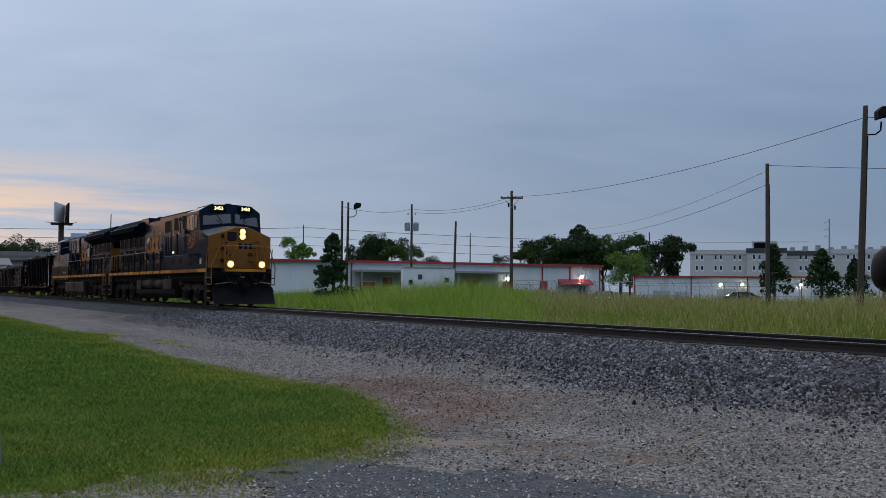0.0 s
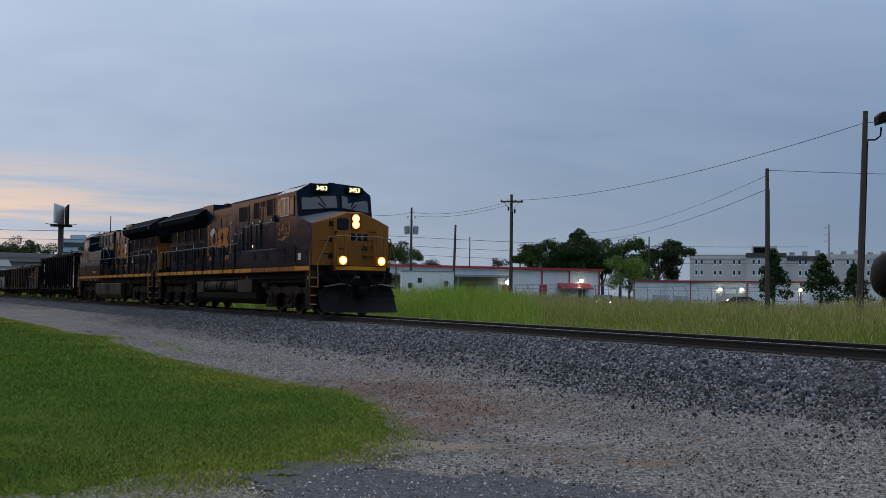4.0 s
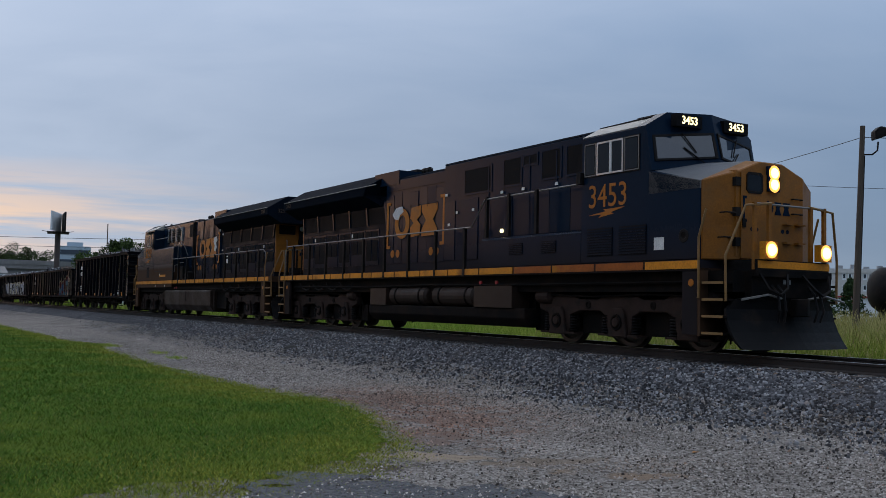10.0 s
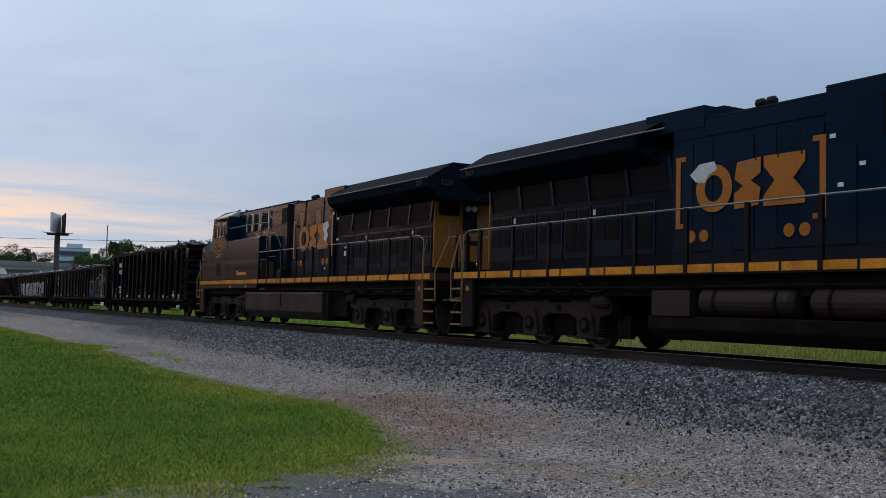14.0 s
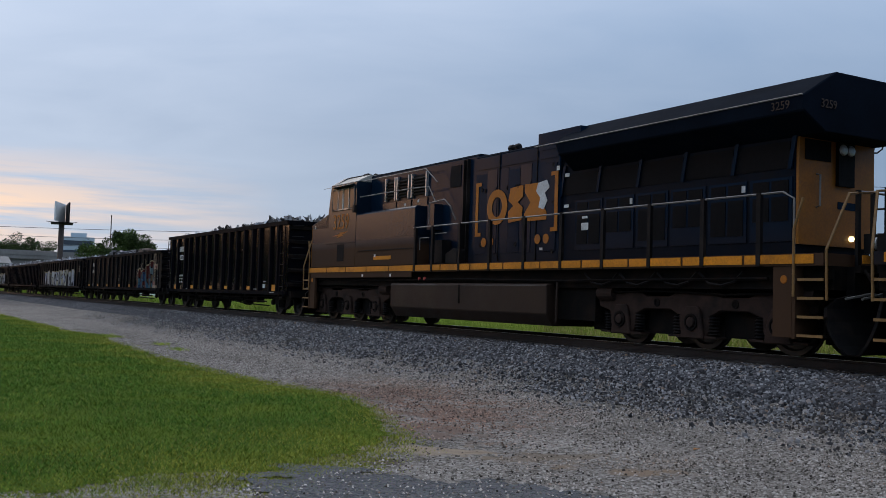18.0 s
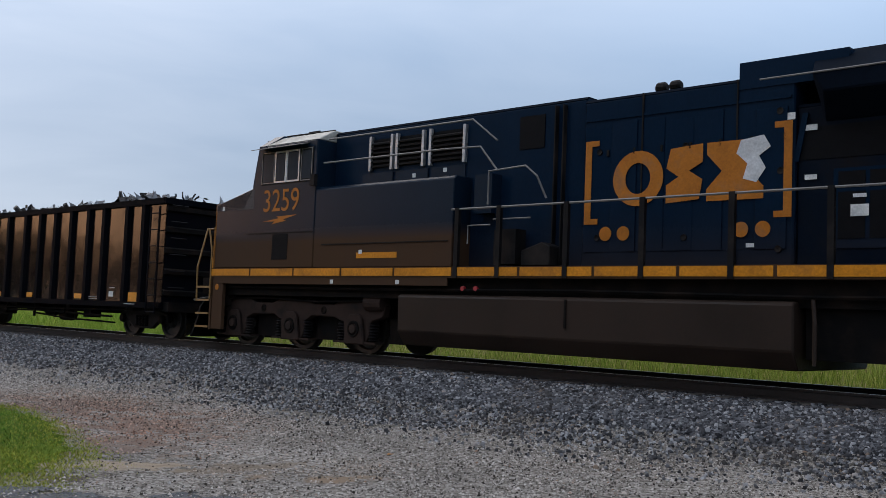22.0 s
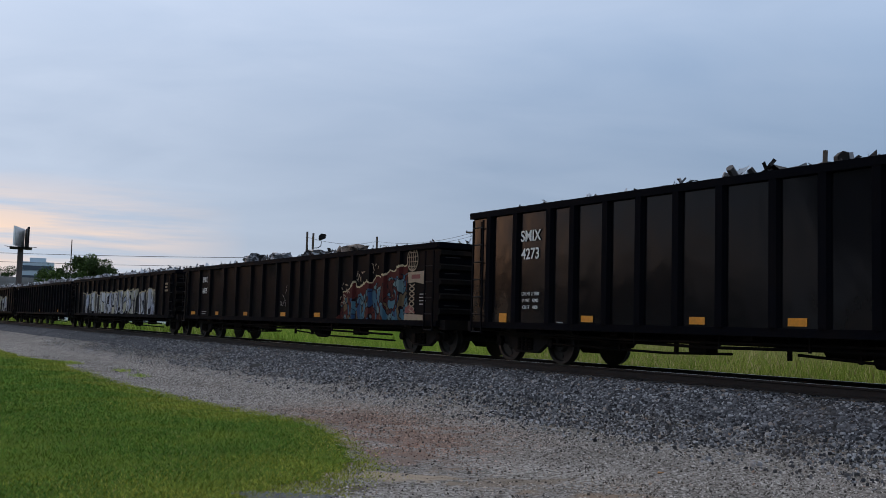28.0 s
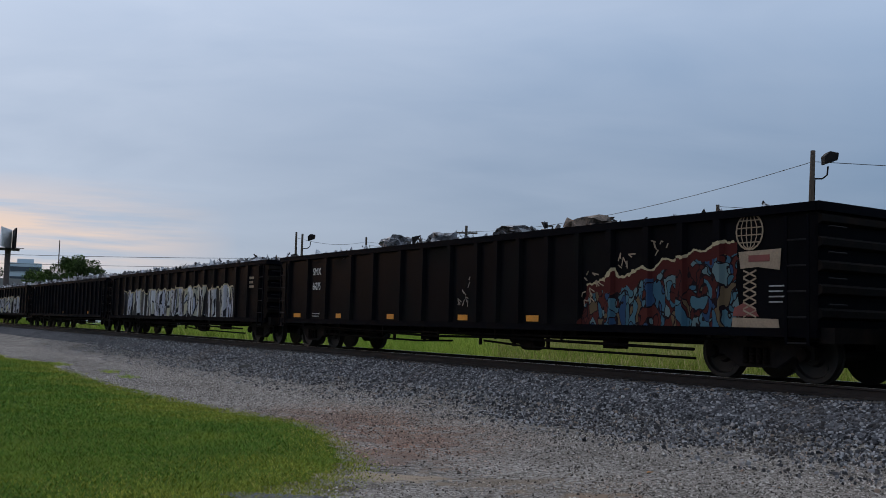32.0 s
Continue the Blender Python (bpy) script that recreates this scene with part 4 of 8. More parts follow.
        if vis < 0:
            letters("number_board_number", number, 0.215, NUMBER_GLOW, nb, pose(9.004, s2 * 0.64, 4.48, 90, 0, 90), "glowing number board figures", 1.0, 0.004)
        # cab side windows
        cw = s2 * (cabw + 0.002)
        frame_ = part("cab_window", Box(6.78, 8.50, min(cw, cw + s2 * 0.012), max(cw, cw + s2 * 0.012), 3.50, 4.22), BLACK, cab, "sliding cab windows in thin aluminium trim")
        for x0, x1 in ((6.84, 7.12), (7.24, 7.58), (7.70, 7.98), (8.08, 8.44)):
            part("pane", Box(x0, x1, min(cw + s2 * 0.013, cw + s2 * 0.02), max(cw + s2 * 0.013, cw + s2 * 0.02), 3.56, 4.16), GLASS_DARK, frame_)
        for x0, x1 in ((6.80, 7.16), (7.20, 8.02), (8.05, 8.48)):
            big = x0 == 7.20
            t_, l_ = (0.035, 0.032) if big else (0.018, 0.026)
            part("window_trim", loft(bmesh.new(), [[(x0 + a, cw + s2 * l, 3.52 + a), (x1 - a, cw + s2 * l, 3.52 + a), (x1 - a, cw + s2 * l, 4.20 - a), (x0 + a, cw + s2 * l, 4.20 - a)] for a, l in ((0.0, 0.012), (0.0, l_), (t_, l_), (t_, 0.012))], caps=False), ALU if big else GRAB, frame_, "thin window trim")
        part("window_post", Box(7.60, 7.67, min(cw + s2 * 0.013, cw + s2 * 0.034), max(cw + s2 * 0.013, cw + s2 * 0.034), 3.54, 4.18), WHITE, frame_, "pale window post")
    sunshade = part("sunshade", Prism([(vis * cabw, 4.30), (vis * (cabw + 0.30), 4.22), (vis * (cabw + 0.30), 4.235), (vis * cabw, 4.32)], "x", 6.95, 8.55), GRAB, cab) if vis > 0 else None
    part("mirror", Box(6.62, 6.76, min(vis * 1.47, vis * 1.56), max(vis * 1.47, vis * 1.56), 3.38, 3.62), BLACK, cab, bevel=0.02)
    for x, y, z in ((8.0, vis * 0.6, 4.62), (7.4, 0.0, 4.62), (7.0, -0.5, 4.62)):
        part("roof_antenna", rail([(x, y, 4.6), (x, y, z + 0.14), (x - 0.35, y, z + 0.14)], 0.02), BLACK, cab)
    for x0, x1, y0, y1, h_ in ((6.9, 7.3, -0.35, 0.25, 0.10), (7.55, 7.75, -0.7, -0.45, 0.14), (7.9, 8.25, 0.35, 0.8, 0.08), (8.3, 8.42, -0.12, 0.12, 0.16)):
        part("roof_box", Box(x0, x1, y0, y1, 4.612, 4.612 + h_), BLACK, cab, bevel=0.015)
    part("horn", lathe(bmesh.new(), [(7.3, 0.03), (7.6, 0.04), (7.75, 0.09)], (0, 0.3, 4.72), "x", 10), BLACK, cab)
    part("roof_rail", rail([(6.7, vis * 0.98, 4.62), (8.3, vis * 0.98, 4.64)], 0.018), BLACK, cab)
    # running number and zig-zag flash on the cab side
    sx = 1 if vis < 0 else -1
    letters("cab_number", number, 0.68, YELLOW_MARK, cab, pose(7.53 if vis < 0 else 7.79, vis * 1.468, 3.06 if vis < 0 else 3.12, 90, 0, 0 if vis < 0 else 180), "faded yellow running number", 0.92)
    fl = [(-0.62, 0.0), (-0.05, 0.06), (-0.12, 0.10), (0.55, 0.12), (0.1, 0.03), (0.2, 0.0), (-0.28, -0.06), (-0.18, 0.0)]
    part("zigzag_flash", Prism([((7.53 if vis < 0 else 7.79) + sx * a, 2.70 + z) for a, z in fl], "y", *sorted((vis * 1.463, vis * 1.468))), YELLOW_MARK, cab, "yellow zig-zag flash")
    logo(lo, vis, -3.18 if vis > 0 else -3.06, 0.30 if vis > 0 else 0.36, vis * 1.079, (0.83, 1) if vis > 0 else (0.20, -1))
    # under the frame
    if vis > 0:
        part("fuel_tank", Prism([(-1.48, 0.52), (-1.30, 0.26), (1.30, 0.26), (1.48, 0.52), (1.50, 1.16), (1.44, 1.20), (-1.44, 1.20), (-1.50, 1.16)], "x", -3.4, 4.12), TANK, lo, "long dusty fuel tank", bevel=0.02)
        part("equipment_rack", Box(-4.75, -3.46, -1.2, 1.2, 0.42, 1.14), FRAME_DARK, lo, bevel=0.04)
        part("drain_pipe", rail([(-3.62, 1.36, 1.25), (-3.66, 1.40, 0.9), (-3.66, 1.40, 0.35)], 0.03), TANK, lo)
        part("tank_seam", Box(0.3, 0.34, 1.485, 1.512, 0.7, 1.16), FRAME_DARK, lo)
        for x in (2.6, 2.3):
            part("fuel_lamp", lathe(bmesh.new(), [(1.38, 0.05), (1.42, 0.045)], (x, 0, 1.32), "y", 10), RED_LAMP, lo)
    else:
        part("fuel_tank", Prism([(-1.42, 0.50), (-1.25, 0.30), (1.25, 0.30), (1.42, 0.50), (1.42, 0.74), (-1.42, 0.74)], "x", -3.45, 4.6), FRAME_DARK, lo, "dark fuel tank under the air tanks", bevel=0.02)
        part("tank_core", Box(-3.3, 4.4, -0.95, 1.4, 0.742, 1.12), FRAME_DARK, lo)
        for x0, x1 in ((-2.15, 0.02), (0.30, 2.42)):
            t = part("air_tank", lathe(bmesh.new(), [(x0, 0.05), (x0 + 0.02, 0.2), (x0 + 0.10, 0.265), (x1 - 0.10, 0.265), (x1 - 0.02, 0.2), (x1, 0.05)], (0, -1.2, 1.02), "x", 20), TANK, lo, "brown cylindrical air tank", smooth=False)
            for x in (x0 + 0.4, x1 - 0.4):
                part("tank_strap", lathe(bmesh.new(), [(x, 0.268), (x, 0.28), (x + 0.06, 0.28), (x + 0.06, 0.268)], (0, -1.2, 1.02), "x", 20), FRAME_DARK, t)
        part("battery_box", Box(2.5, 4.15, -1.47, -0.96, 0.745, 1.26), TANK, lo, bevel=0.02)
        part("filter_box", Box(-3.3, -2.3, -1.45, -0.96, 0.745, 1.22), TANK, lo, bevel=0.02)
        for x in (2.7, 3.4):
            part("fuel_lamp", lathe(bmesh.new(), [(-1.42, 0.045), (-1.38, 0.05)], (x, 0, 1.34), "y", 10), RED_LAMP, lo)
    for x, y in ((-10.34, 0.0), (-9.75, vis * 1.552)):
        if y:
            letters("wing_number", number, 0.20, FAINT_MARK, wing, pose(x - 0.1, y, 4.15, 90, 0, 0 if vis < 0 else 180))
        else:
            letters("wing_number", number, 0.20, FAINT_MARK, wing, pose(x, 0.95, 4.18, 90, 0, -90))
    part("air_pipe", rail([(-9.5, vis * 1.38, 1.30), (-3.5, vis * 1.38, 1.26), (0, vis * 1.4, 1.30), (5.0, vis * 1.38, 1.28), (9.6, vis * 1.36, 1.30)], 0.03), FRAME_DARK, lo)
    for k in range(4):
        x = -4.6 - k * 1.1
        part("cable_loop", rail([(x, vis * 1.38, 1.42), (x - 0.25, vis * 1.38, 1.22), (x - 0.55, vis * 1.38, 1.18), (x - 0.85, vis * 1.38, 1.25), (x - 1.05, vis * 1.38, 1.42)], 0.022), BLACK, lo)
    wheels += loco_truck(lo, 7.58, 1)
    wheels += loco_truck(lo, -7.58, -1)
    # ends: plow, couplers, steps, rails, ditch lights
    for e in (-1, 1):
        for s2 in (-1, 1):
            end_steps(lo, e, s2, GRAB_YELLOW)
        # plow: a curved blade, bowed forward in the middle and rounded off at its upper corners
        rows_ = []
        for z, out, half in ((1.04, 0.02, 1.02), (0.98, -0.02, 1.24), (0.82, -0.04, 1.40), (0.62, 0.0, 1.42), (0.42, 0.09, 1.42), (0.25, 0.20, 1.41), (0.12, 0.32, 1.38)):
            ys = [half * k / 6 for k in range(-6, 7)]
            face = [(e * (10.98 + out - 0.26 * abs(y / 1.46) ** 1.6), y, z) for y in ys]
            rows_.append(face + [(x - e * 0.06, y, z) for x, y, z in reversed(face)])
        part("snow_plow", loft(bmesh.new(), rows_), PLOW, lo, "dark curved snow plow")
        for s2 in (-1, 1):
            part("step_skirt", Box(min(e * 9.70, e * 10.08), max(e * 9.70, e * 10.08), min(s2 * 1.40, s2 * 1.485), max(s2 * 1.40, s2 * 1.485), 0.34, 1.495), paint, lo, "side plate beside the steps", bevel=0.02)
            part("skirt_dot", lathe(bmesh.new(), [(s2 * 1.486, 0.07), (s2 * 1.495, 0.065)], (e * 9.92, 0, 1.28), "y", 16), YELLOW_MARK, lo)
        part("end_plate", Box(min(e * 10.74, e * 10.9), max(e * 10.74, e * 10.9), -1.0, 1.0, 0.98, 1.50), FRAME_DARK, lo)
        cp = part("coupler", Box(min(e * 10.75, e * 11.05), max(e * 10.75, e * 11.05), -0.11, 0.11, 0.76, 0.98), FRAME_DARK, lo)
        part("knuckle", Prism([(e * 11.05, -0.2), (e * 11.22, -0.2), (e * 11.27, 0.02), (e * 11.2, 0.16), (e * 11.05, 0.16)], "z", 0.7, 1.02), FRAME_DARK, cp, bevel=0.02)
        for s2 in (-1, 1):
            part("cut_lever", rail([(e * 11.0, s2 * 0.35, 1.02), (e * 11.06, s2 * 0.75, 1.08), (e * 11.0, s2 * 1.35, 0.98)], 0.022, 5), GRAB, lo, "pale coupler lever")
            part("cable_loop", rail([(e * 11.0, s2 * 0.2, 1.45), (e * 11.14, s2 * 0.35, 1.2), (e * 11.16, s2 * 0.55, 1.08), (e * 11.12, s2 * 0.8, 1.18), (e * 11.0, s2 * 0.9, 1.45)], 0.026, 5), BLACK, lo)
        part("end_plate_label", Box(min(e * 10.902, e * 10.91), max(e * 10.902, e * 10.91), -0.2, 0.0, 1.28, 1.36), GRAB, lo)
        part("lamp_bracket", Box(min(e * 10.9, e * 11.0), max(e * 10.9, e * 11.0), -1.0, 1.0, 1.40, 1.52), FRAME_DARK, lo)
        for y in (-0.55, -0.4, 0.4, 0.55):
            part("air_hose", rail([(e * 10.95, y, 1.25), (e * 11.1, y, 1.1), (e * 11.16, y * 1.05, 0.8), (e * 11.1, y, 0.6)], 0.025, 5), BLACK, lo)
        for s2 in (-1, 1):
            for y in (0.55, 0.92):
                part("end_stanchion", Box(min(e * 10.86, e * 10.92), max(e * 10.86, e * 10.92), s2 * y - 0.035, s2 * y + 0.035, 1.5, 2.72), BLACK if e < 0 else YELLOW, lo)
        part("end_handrail", rail([(e * 10.9, -0.95, 2.7), (e * 10.9, 0.95, 2.7)], 0.02), GRAB, lo)
        part("end_stripe", Box(min(e * 10.985, e * 10.995), max(e * 10.985, e * 10.995), -0.94, 0.94, 1.55, 1.68), STRIPE, lo)
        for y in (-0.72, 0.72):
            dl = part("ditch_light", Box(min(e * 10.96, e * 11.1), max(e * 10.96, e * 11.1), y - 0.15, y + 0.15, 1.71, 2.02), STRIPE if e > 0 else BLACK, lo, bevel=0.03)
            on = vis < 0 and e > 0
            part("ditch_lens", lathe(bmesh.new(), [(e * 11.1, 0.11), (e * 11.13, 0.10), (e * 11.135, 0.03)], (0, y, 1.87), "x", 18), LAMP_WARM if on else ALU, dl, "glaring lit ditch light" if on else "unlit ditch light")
            # same added glare ring round the ditch lens
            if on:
                part("ditch_rim", lathe(bmesh.new(), [(11.101, 0.112), (11.11, 0.112), (11.105, 0.15), (11.101, 0.15)], (0, y, 1.87), "x", 18), LAMP_HALO, dl)
    return lo, wheels


loco_a, wheels_a = locomotive("dark blue freight locomotive with a yellow nose and lit headlights", -1, "3453", False)
loco_b, wheels_b = locomotive("dusty dark blue trailing locomotive running cab backwards", 1, "3259", True)
moving.append((loco_a, -53.17, False, wheels_a))
moving.append((loco_b, -75.47, True, wheels_b))

# ---- gondolas ----
def gon_truck(car, cx):
    truck = part("truck", Box(cx - 0.16, cx + 0.16, -0.95, 0.95, 0.42, 0.70), FRAME_DARK, car, "black two-axle truck")
    for s in (-1, 1):
        o = [(-1.12, 0.38), (-1.12, 0.60), (-0.75, 0.66), (-0.35, 0.74), (0.35, 0.74), (0.75, 0.66), (1.12, 0.60), (1.12, 0.38), (0.72, 0.42), (0.40, 0.22), (-0.40, 0.22), (-0.72, 0.42)]
        f = part("side_frame", Prism([(cx + a, z) for a, z in o], "y", s * 0.93, s * 1.05), GON_TRUCK, truck, "cast side frame", bevel=0.015)
        for k in range(4):
            bm = bmesh.new()
            lathe(bm, [(0.28 + j * 0.03, 0.055 if j % 2 else 0.038) for j in range(10)], (cx - 0.21 + k * 0.14, s * 1.085, 0), "z", 8)
            part("coil_spring", bm, FRAME_DARK, truck)
        for a in (-0.93, 0.93):
            part("bearing_cap", lathe(bmesh.new(), [(s * 1.05, 0.12), (s * 1.13, 0.10), (s * 1.14, 0.04)], (cx + a, 0, 0.46), "y", 12), FRAME_DARK, truck)
    return [(wheelset(car, cx + a, 0.46, WHEEL_DARK), 0.46) for a in (-0.93, 0.93)]


def mural(name, x0, x1, z0, z1, slope, palette, line, scale, squash, seed, swirl=0.5, border=None):
    """Black wagon paint with a sprayed picture on it, between x0 and x1 along the side."""
    m = shade(name, (0.0040, 0.0042, 0.0058), 0.42, var=0.35, scale=0.8, bump=0.05, spec=0.02, dust=(0.010, 0.010, 0.008), dust_at=(0.52, 0.76), dust_scale=0.75)
    nt = m.node_tree
    N, L = nt.nodes.new, nt.links.new
    bsdf = nt.nodes["Principled BSDF"]
    under = bsdf.inputs["Base Color"].links[0].from_socket
    co = N("ShaderNodeTexCoord").outputs["Object"]

    def calc(op, a, b=0.0):
        n = N("ShaderNodeMath")
        n.operation = op
        for k, v in enumerate((a, b)):
            if isinstance(v, (int, float)):
                n.inputs[k].default_value = v
            else:
                L(v, n.inputs[k])
        return n.outputs[0]

    def mix(fac, a, b):
        n = N("ShaderNodeMix")
        n.data_type = "RGBA"
        for k, v in ((0, fac), (6, a), (7, b)):
            if isinstance(v, tuple):
                n.inputs[k].default_value = (*v, 1)
            else:
                L(v, n.inputs[k])
        return n.outputs[2]

    flat = N("ShaderNodeMapping")
    flat.inputs["Scale"].default_value = (1, 0, squash)
    flat.inputs["Location"].default_value = (seed, 0, seed * 0.7)
    L(co, flat.inputs[0])
    warp = N("ShaderNodeTexNoise")
    warp.inputs["Scale"].default_value, warp.inputs["Detail"].default_value = scale * 0.9, 1.5
    L(flat.outputs[0], warp.inputs["Vector"])
    bent = N("ShaderNodeMix")
    bent.data_type, bent.blend_type = "RGBA", "LINEAR_LIGHT"
    bent.inputs[0].default_value = swirl
    L(flat.outputs[0], bent.inputs[6])
    L(warp.outputs["Color"], bent.inputs[7])
    cell, edge = N("ShaderNodeTexVoronoi"), N("ShaderNodeTexVoronoi")
    edge.feature = "DISTANCE_TO_EDGE"
    for n in (cell, edge):
        n.inputs["Scale"].default_value = scale
        L(bent.outputs[2], n.inputs["Vector"])
    pick = N("ShaderNodeSeparateColor")
    L(cell.outputs["Color"], pick.inputs[0])
    r = N("ShaderNodeValToRGB")
    r.color_ramp.interpolation = "CONSTANT"
    e = r.color_ramp.elements
    while len(e) < len(palette):
        e.new(0.5)
    for k, c in enumerate(palette):
        e[k].position, e[k].color = k / len(palette), (*c, 1)
    L(pick.outputs[0], r.inputs[0])
    col = mix(calc("LESS_THAN", edge.outputs["Distance"], 0.06), r.outputs[0], line)
    # its ragged limits
    sep = N("ShaderNodeSeparateXYZ")
    L(co, sep.inputs[0])
    x, y, z = sep.outputs
    rag = N("ShaderNodeTexNoise")
    rag.inputs["Scale"].default_value, rag.inputs["Detail"].default_value = 1.8, 4
    L(flat.outputs[0], rag.inputs["Vector"])
    jag = calc("MULTIPLY", calc("SUBTRACT", rag.outputs[0], 0.5), 0.9)
    xx, zz = calc("ADD", x, jag), calc("ADD", z, jag)
    hi = calc("ADD", calc("MULTIPLY", calc("SUBTRACT", x, x0), slope), z1)
    inside = calc("MULTIPLY", calc("MULTIPLY", calc("GREATER_THAN", xx, x0), calc("LESS_THAN", xx, x1)), calc("MULTIPLY", calc("GREATER_THAN", zz, z0), calc("LESS_THAN", zz, hi)))
    rim = calc("MULTIPLY", inside, calc("GREATER_THAN", zz, calc("SUBTRACT", hi, 0.06)))
    if border:           # a painted outline under the pale rim
        col = mix(calc("MULTIPLY", inside, calc("GREATER_THAN", zz, calc("SUBTRACT", hi, 0.30))), col, border)
    col = mix(rim, col, (0.42, 0.35, 0.22))
    fade = calc("MULTIPLY", inside, 0.92)
    L(mix(fade, under, col), bsdf.inputs["Base Color"])
    return m


def gondola(label, L, top, ribs, skin, panels, near=True, group="gondolas of the train", post=None):
    """An open steel gondola with outside posts. Its body is centred on its own origin."""
    g = thing("gondola", label, "freight wagon", group)
    h, w, zb = L / 2, 1.50, 0.86
    for s in (-1, 1):
        wall = part("side_sheet", Box(-h, h, min(s * (w - 0.03), s * w), max(s * (w - 0.03), s * w), zb, top - 0.12), skin, g, "glossy black side sheet" if skin is GON_GLOSS else "")
        part("top_chord", Box(-h - 0.02, h + 0.02, min(s * (w - 0.06), s * (w + 0.09)), max(s * (w - 0.06), s * (w + 0.09)), top - 0.14, top), GON_BLACK, g, bevel=0.02)
        part("bottom_sill", Box(-h, h, min(s * (w - 0.05), s * (w + 0.06)), max(s * (w - 0.05), s * (w + 0.06)), zb - 0.12, zb + 0.02), GON_BLACK, g, bevel=0.01)
        for x in ribs:
            part("side_post", Prism([(x - 0.11, s * (w + 0.002)), (x - 0.075, s * (w + 0.085)), (x + 0.075, s * (w + 0.085)), (x + 0.11, s * (w + 0.002))], "z", zb + 0.02, top - 0.14), post or GON_BLACK, wall)
        if s < 0:
            for x, z, a, b in panels:
                part("reflector", Box(x - a / 2, x + a / 2, s * (w + 0.012) - 0.003, s * (w + 0.012) + 0.003, z - b / 2, z + b / 2), REFLECT, wall, "orange reflective tape")
    for e in (-1, 1):
        part("end_sheet", Box(min(e * (h - 0.03), e * h), max(e * (h - 0.03), e * h), -w, w, zb, top - 0.1), GON_BLACK, g)
        part("end_chord", Box(min(e * (h - 0.05), e * (h + 0.08)), max(e * (h - 0.05), e * (h + 0.08)), -w - 0.08, w + 0.08, top - 0.14, top + 0.003), GON_BLACK, g, bevel=0.02)
        n = 5 if near else 3
        for k in range(n):
            z = zb + 0.25 + k * (top - zb - 0.5) / (n - 1)
            part("end_rib", Prism([(e * (h + 0.002), z - 0.09), (e * (h + 0.07), z - 0.05), (e * (h + 0.07), z + 0.05), (e * (h + 0.002), z + 0.09)], "y", -w, w), FRAME_DARK, g)
        part("end_sill", Box(min(e * (h + 0.001), e * (h + 0.25)), max(e * (h + 0.001), e * (h + 0.25)), -1.45, 1.45, 0.66, 0.90), FRAME_DARK, g)
        c = part("coupler", Box(min(e * (h + 0.1), e * (h + 0.62)), max(e * (h + 0.1), e * (h + 0.62)), -0.1, 0.1, 0.74, 0.94), FRAME_DARK, g)
        part("knuckle", Prism([(e * (h + 0.5), -0.18), (e * (h + 0.72), -0.18), (e * (h + 0.76), 0.1), (e * (h + 0.5), 0.14)], "z", 0.7, 0.99), FRAME_DARK, c)
        # corner ladders on side and end
        for s in (-1, 1) if near else (-1,):
            xa, xb = e * (h - 0.12), e * (h - 0.52)
            nr = int((top - 0.5) / 0.40)
            rl = [part("ladder_rail", Box(min(x, x + 0.045), max(x, x + 0.045), min(s * (w + 0.1), s * (w + 0.13)), max(s * (w + 0.1), s * (w + 0.13)), 0.62, top - 0.2), GON_BLACK, g) for x in (xa, xb)] if near else []
            for k in range(nr):
                z = 0.65 + k * 0.40
                part("ladder_rung", Rod((xa, s * (w + 0.115), z), (xb, s * (w + 0.115), z), 0.016, 5), LADDER, g)
            if near:
                for k in range(nr):
                    z = 0.85 + k * 0.40
                    part("ladder_rung", Rod((e * (h + 0.13), s * 1.42, z), (e * (h + 0.13), s * 0.98, z), 0.016, 5), LADDER, g)
    part("floor", Box(-h, h, -w, w, 0.80, 0.859), GON_BLACK, g)
    part("centre_sill", Box(-h - 0.1, h + 0.1, -0.2, 0.2, 0.55, 0.80), FRAME_DARK, g)
    tc = h - 1.52
    if near:
        for x in (-tc, -tc * 0.5, 0, tc * 0.5, tc):
            part("cross_bearer", Box(x - 0.1, x + 0.1, -1.42, 1.42, 0.66, 0.80), FRAME_DARK, g)
        for k, x in enumerate((-0.55 * tc, -0.2 * tc, 0.25 * tc, 0.6 * tc)):
            part("brake_valve", Box(x - 0.2, x + 0.2, -1.2, -0.9, 0.42, 0.66), FRAME_DARK, g, bevel=0.03) if k % 2 else part("air_reservoir", lathe(bmesh.new(), [(x - 0.4, 0.05), (x - 0.36, 0.16), (x + 0.36, 0.16), (x + 0.4, 0.05)], (0, -1.0, 0.58), "x", 12), FRAME_DARK, g)
        part("brake_rod", rail([(-tc + 1.2, -1.25, 0.60), (-1.0, -1.28, 0.52), (1.4, -1.28, 0.55), (tc - 1.2, -1.25, 0.48)], 0.03, 5), FRAME_DARK, g)
        part("brake_rod", rail([(-tc + 1.0, -1.1, 0.44), (-2.2, -1.1, 0.38), (-0.6, -1.1, 0.42)], 0.025, 5), FRAME_DARK, g)
        part("brake_rod", rail([(0.8, -1.15, 0.46), (2.6, -1.1, 0.36), (tc - 1.3, -1.1, 0.32)], 0.025, 5), FRAME_DARK, g)
        for x in (-3.4, -1.9, 0.6, 1.9, 3.1):
            part("brake_hanger", Box(x - 0.03, x + 0.03, -1.14, -1.08, 0.36, 0.74), FRAME_DARK, g)
        part("brake_cylinder", lathe(bmesh.new(), [(2.05, 0.06), (2.1, 0.17), (2.6, 0.17), (2.66, 0.05)], (0, -0.95, 0.46), "x", 12), FRAME_DARK, g)
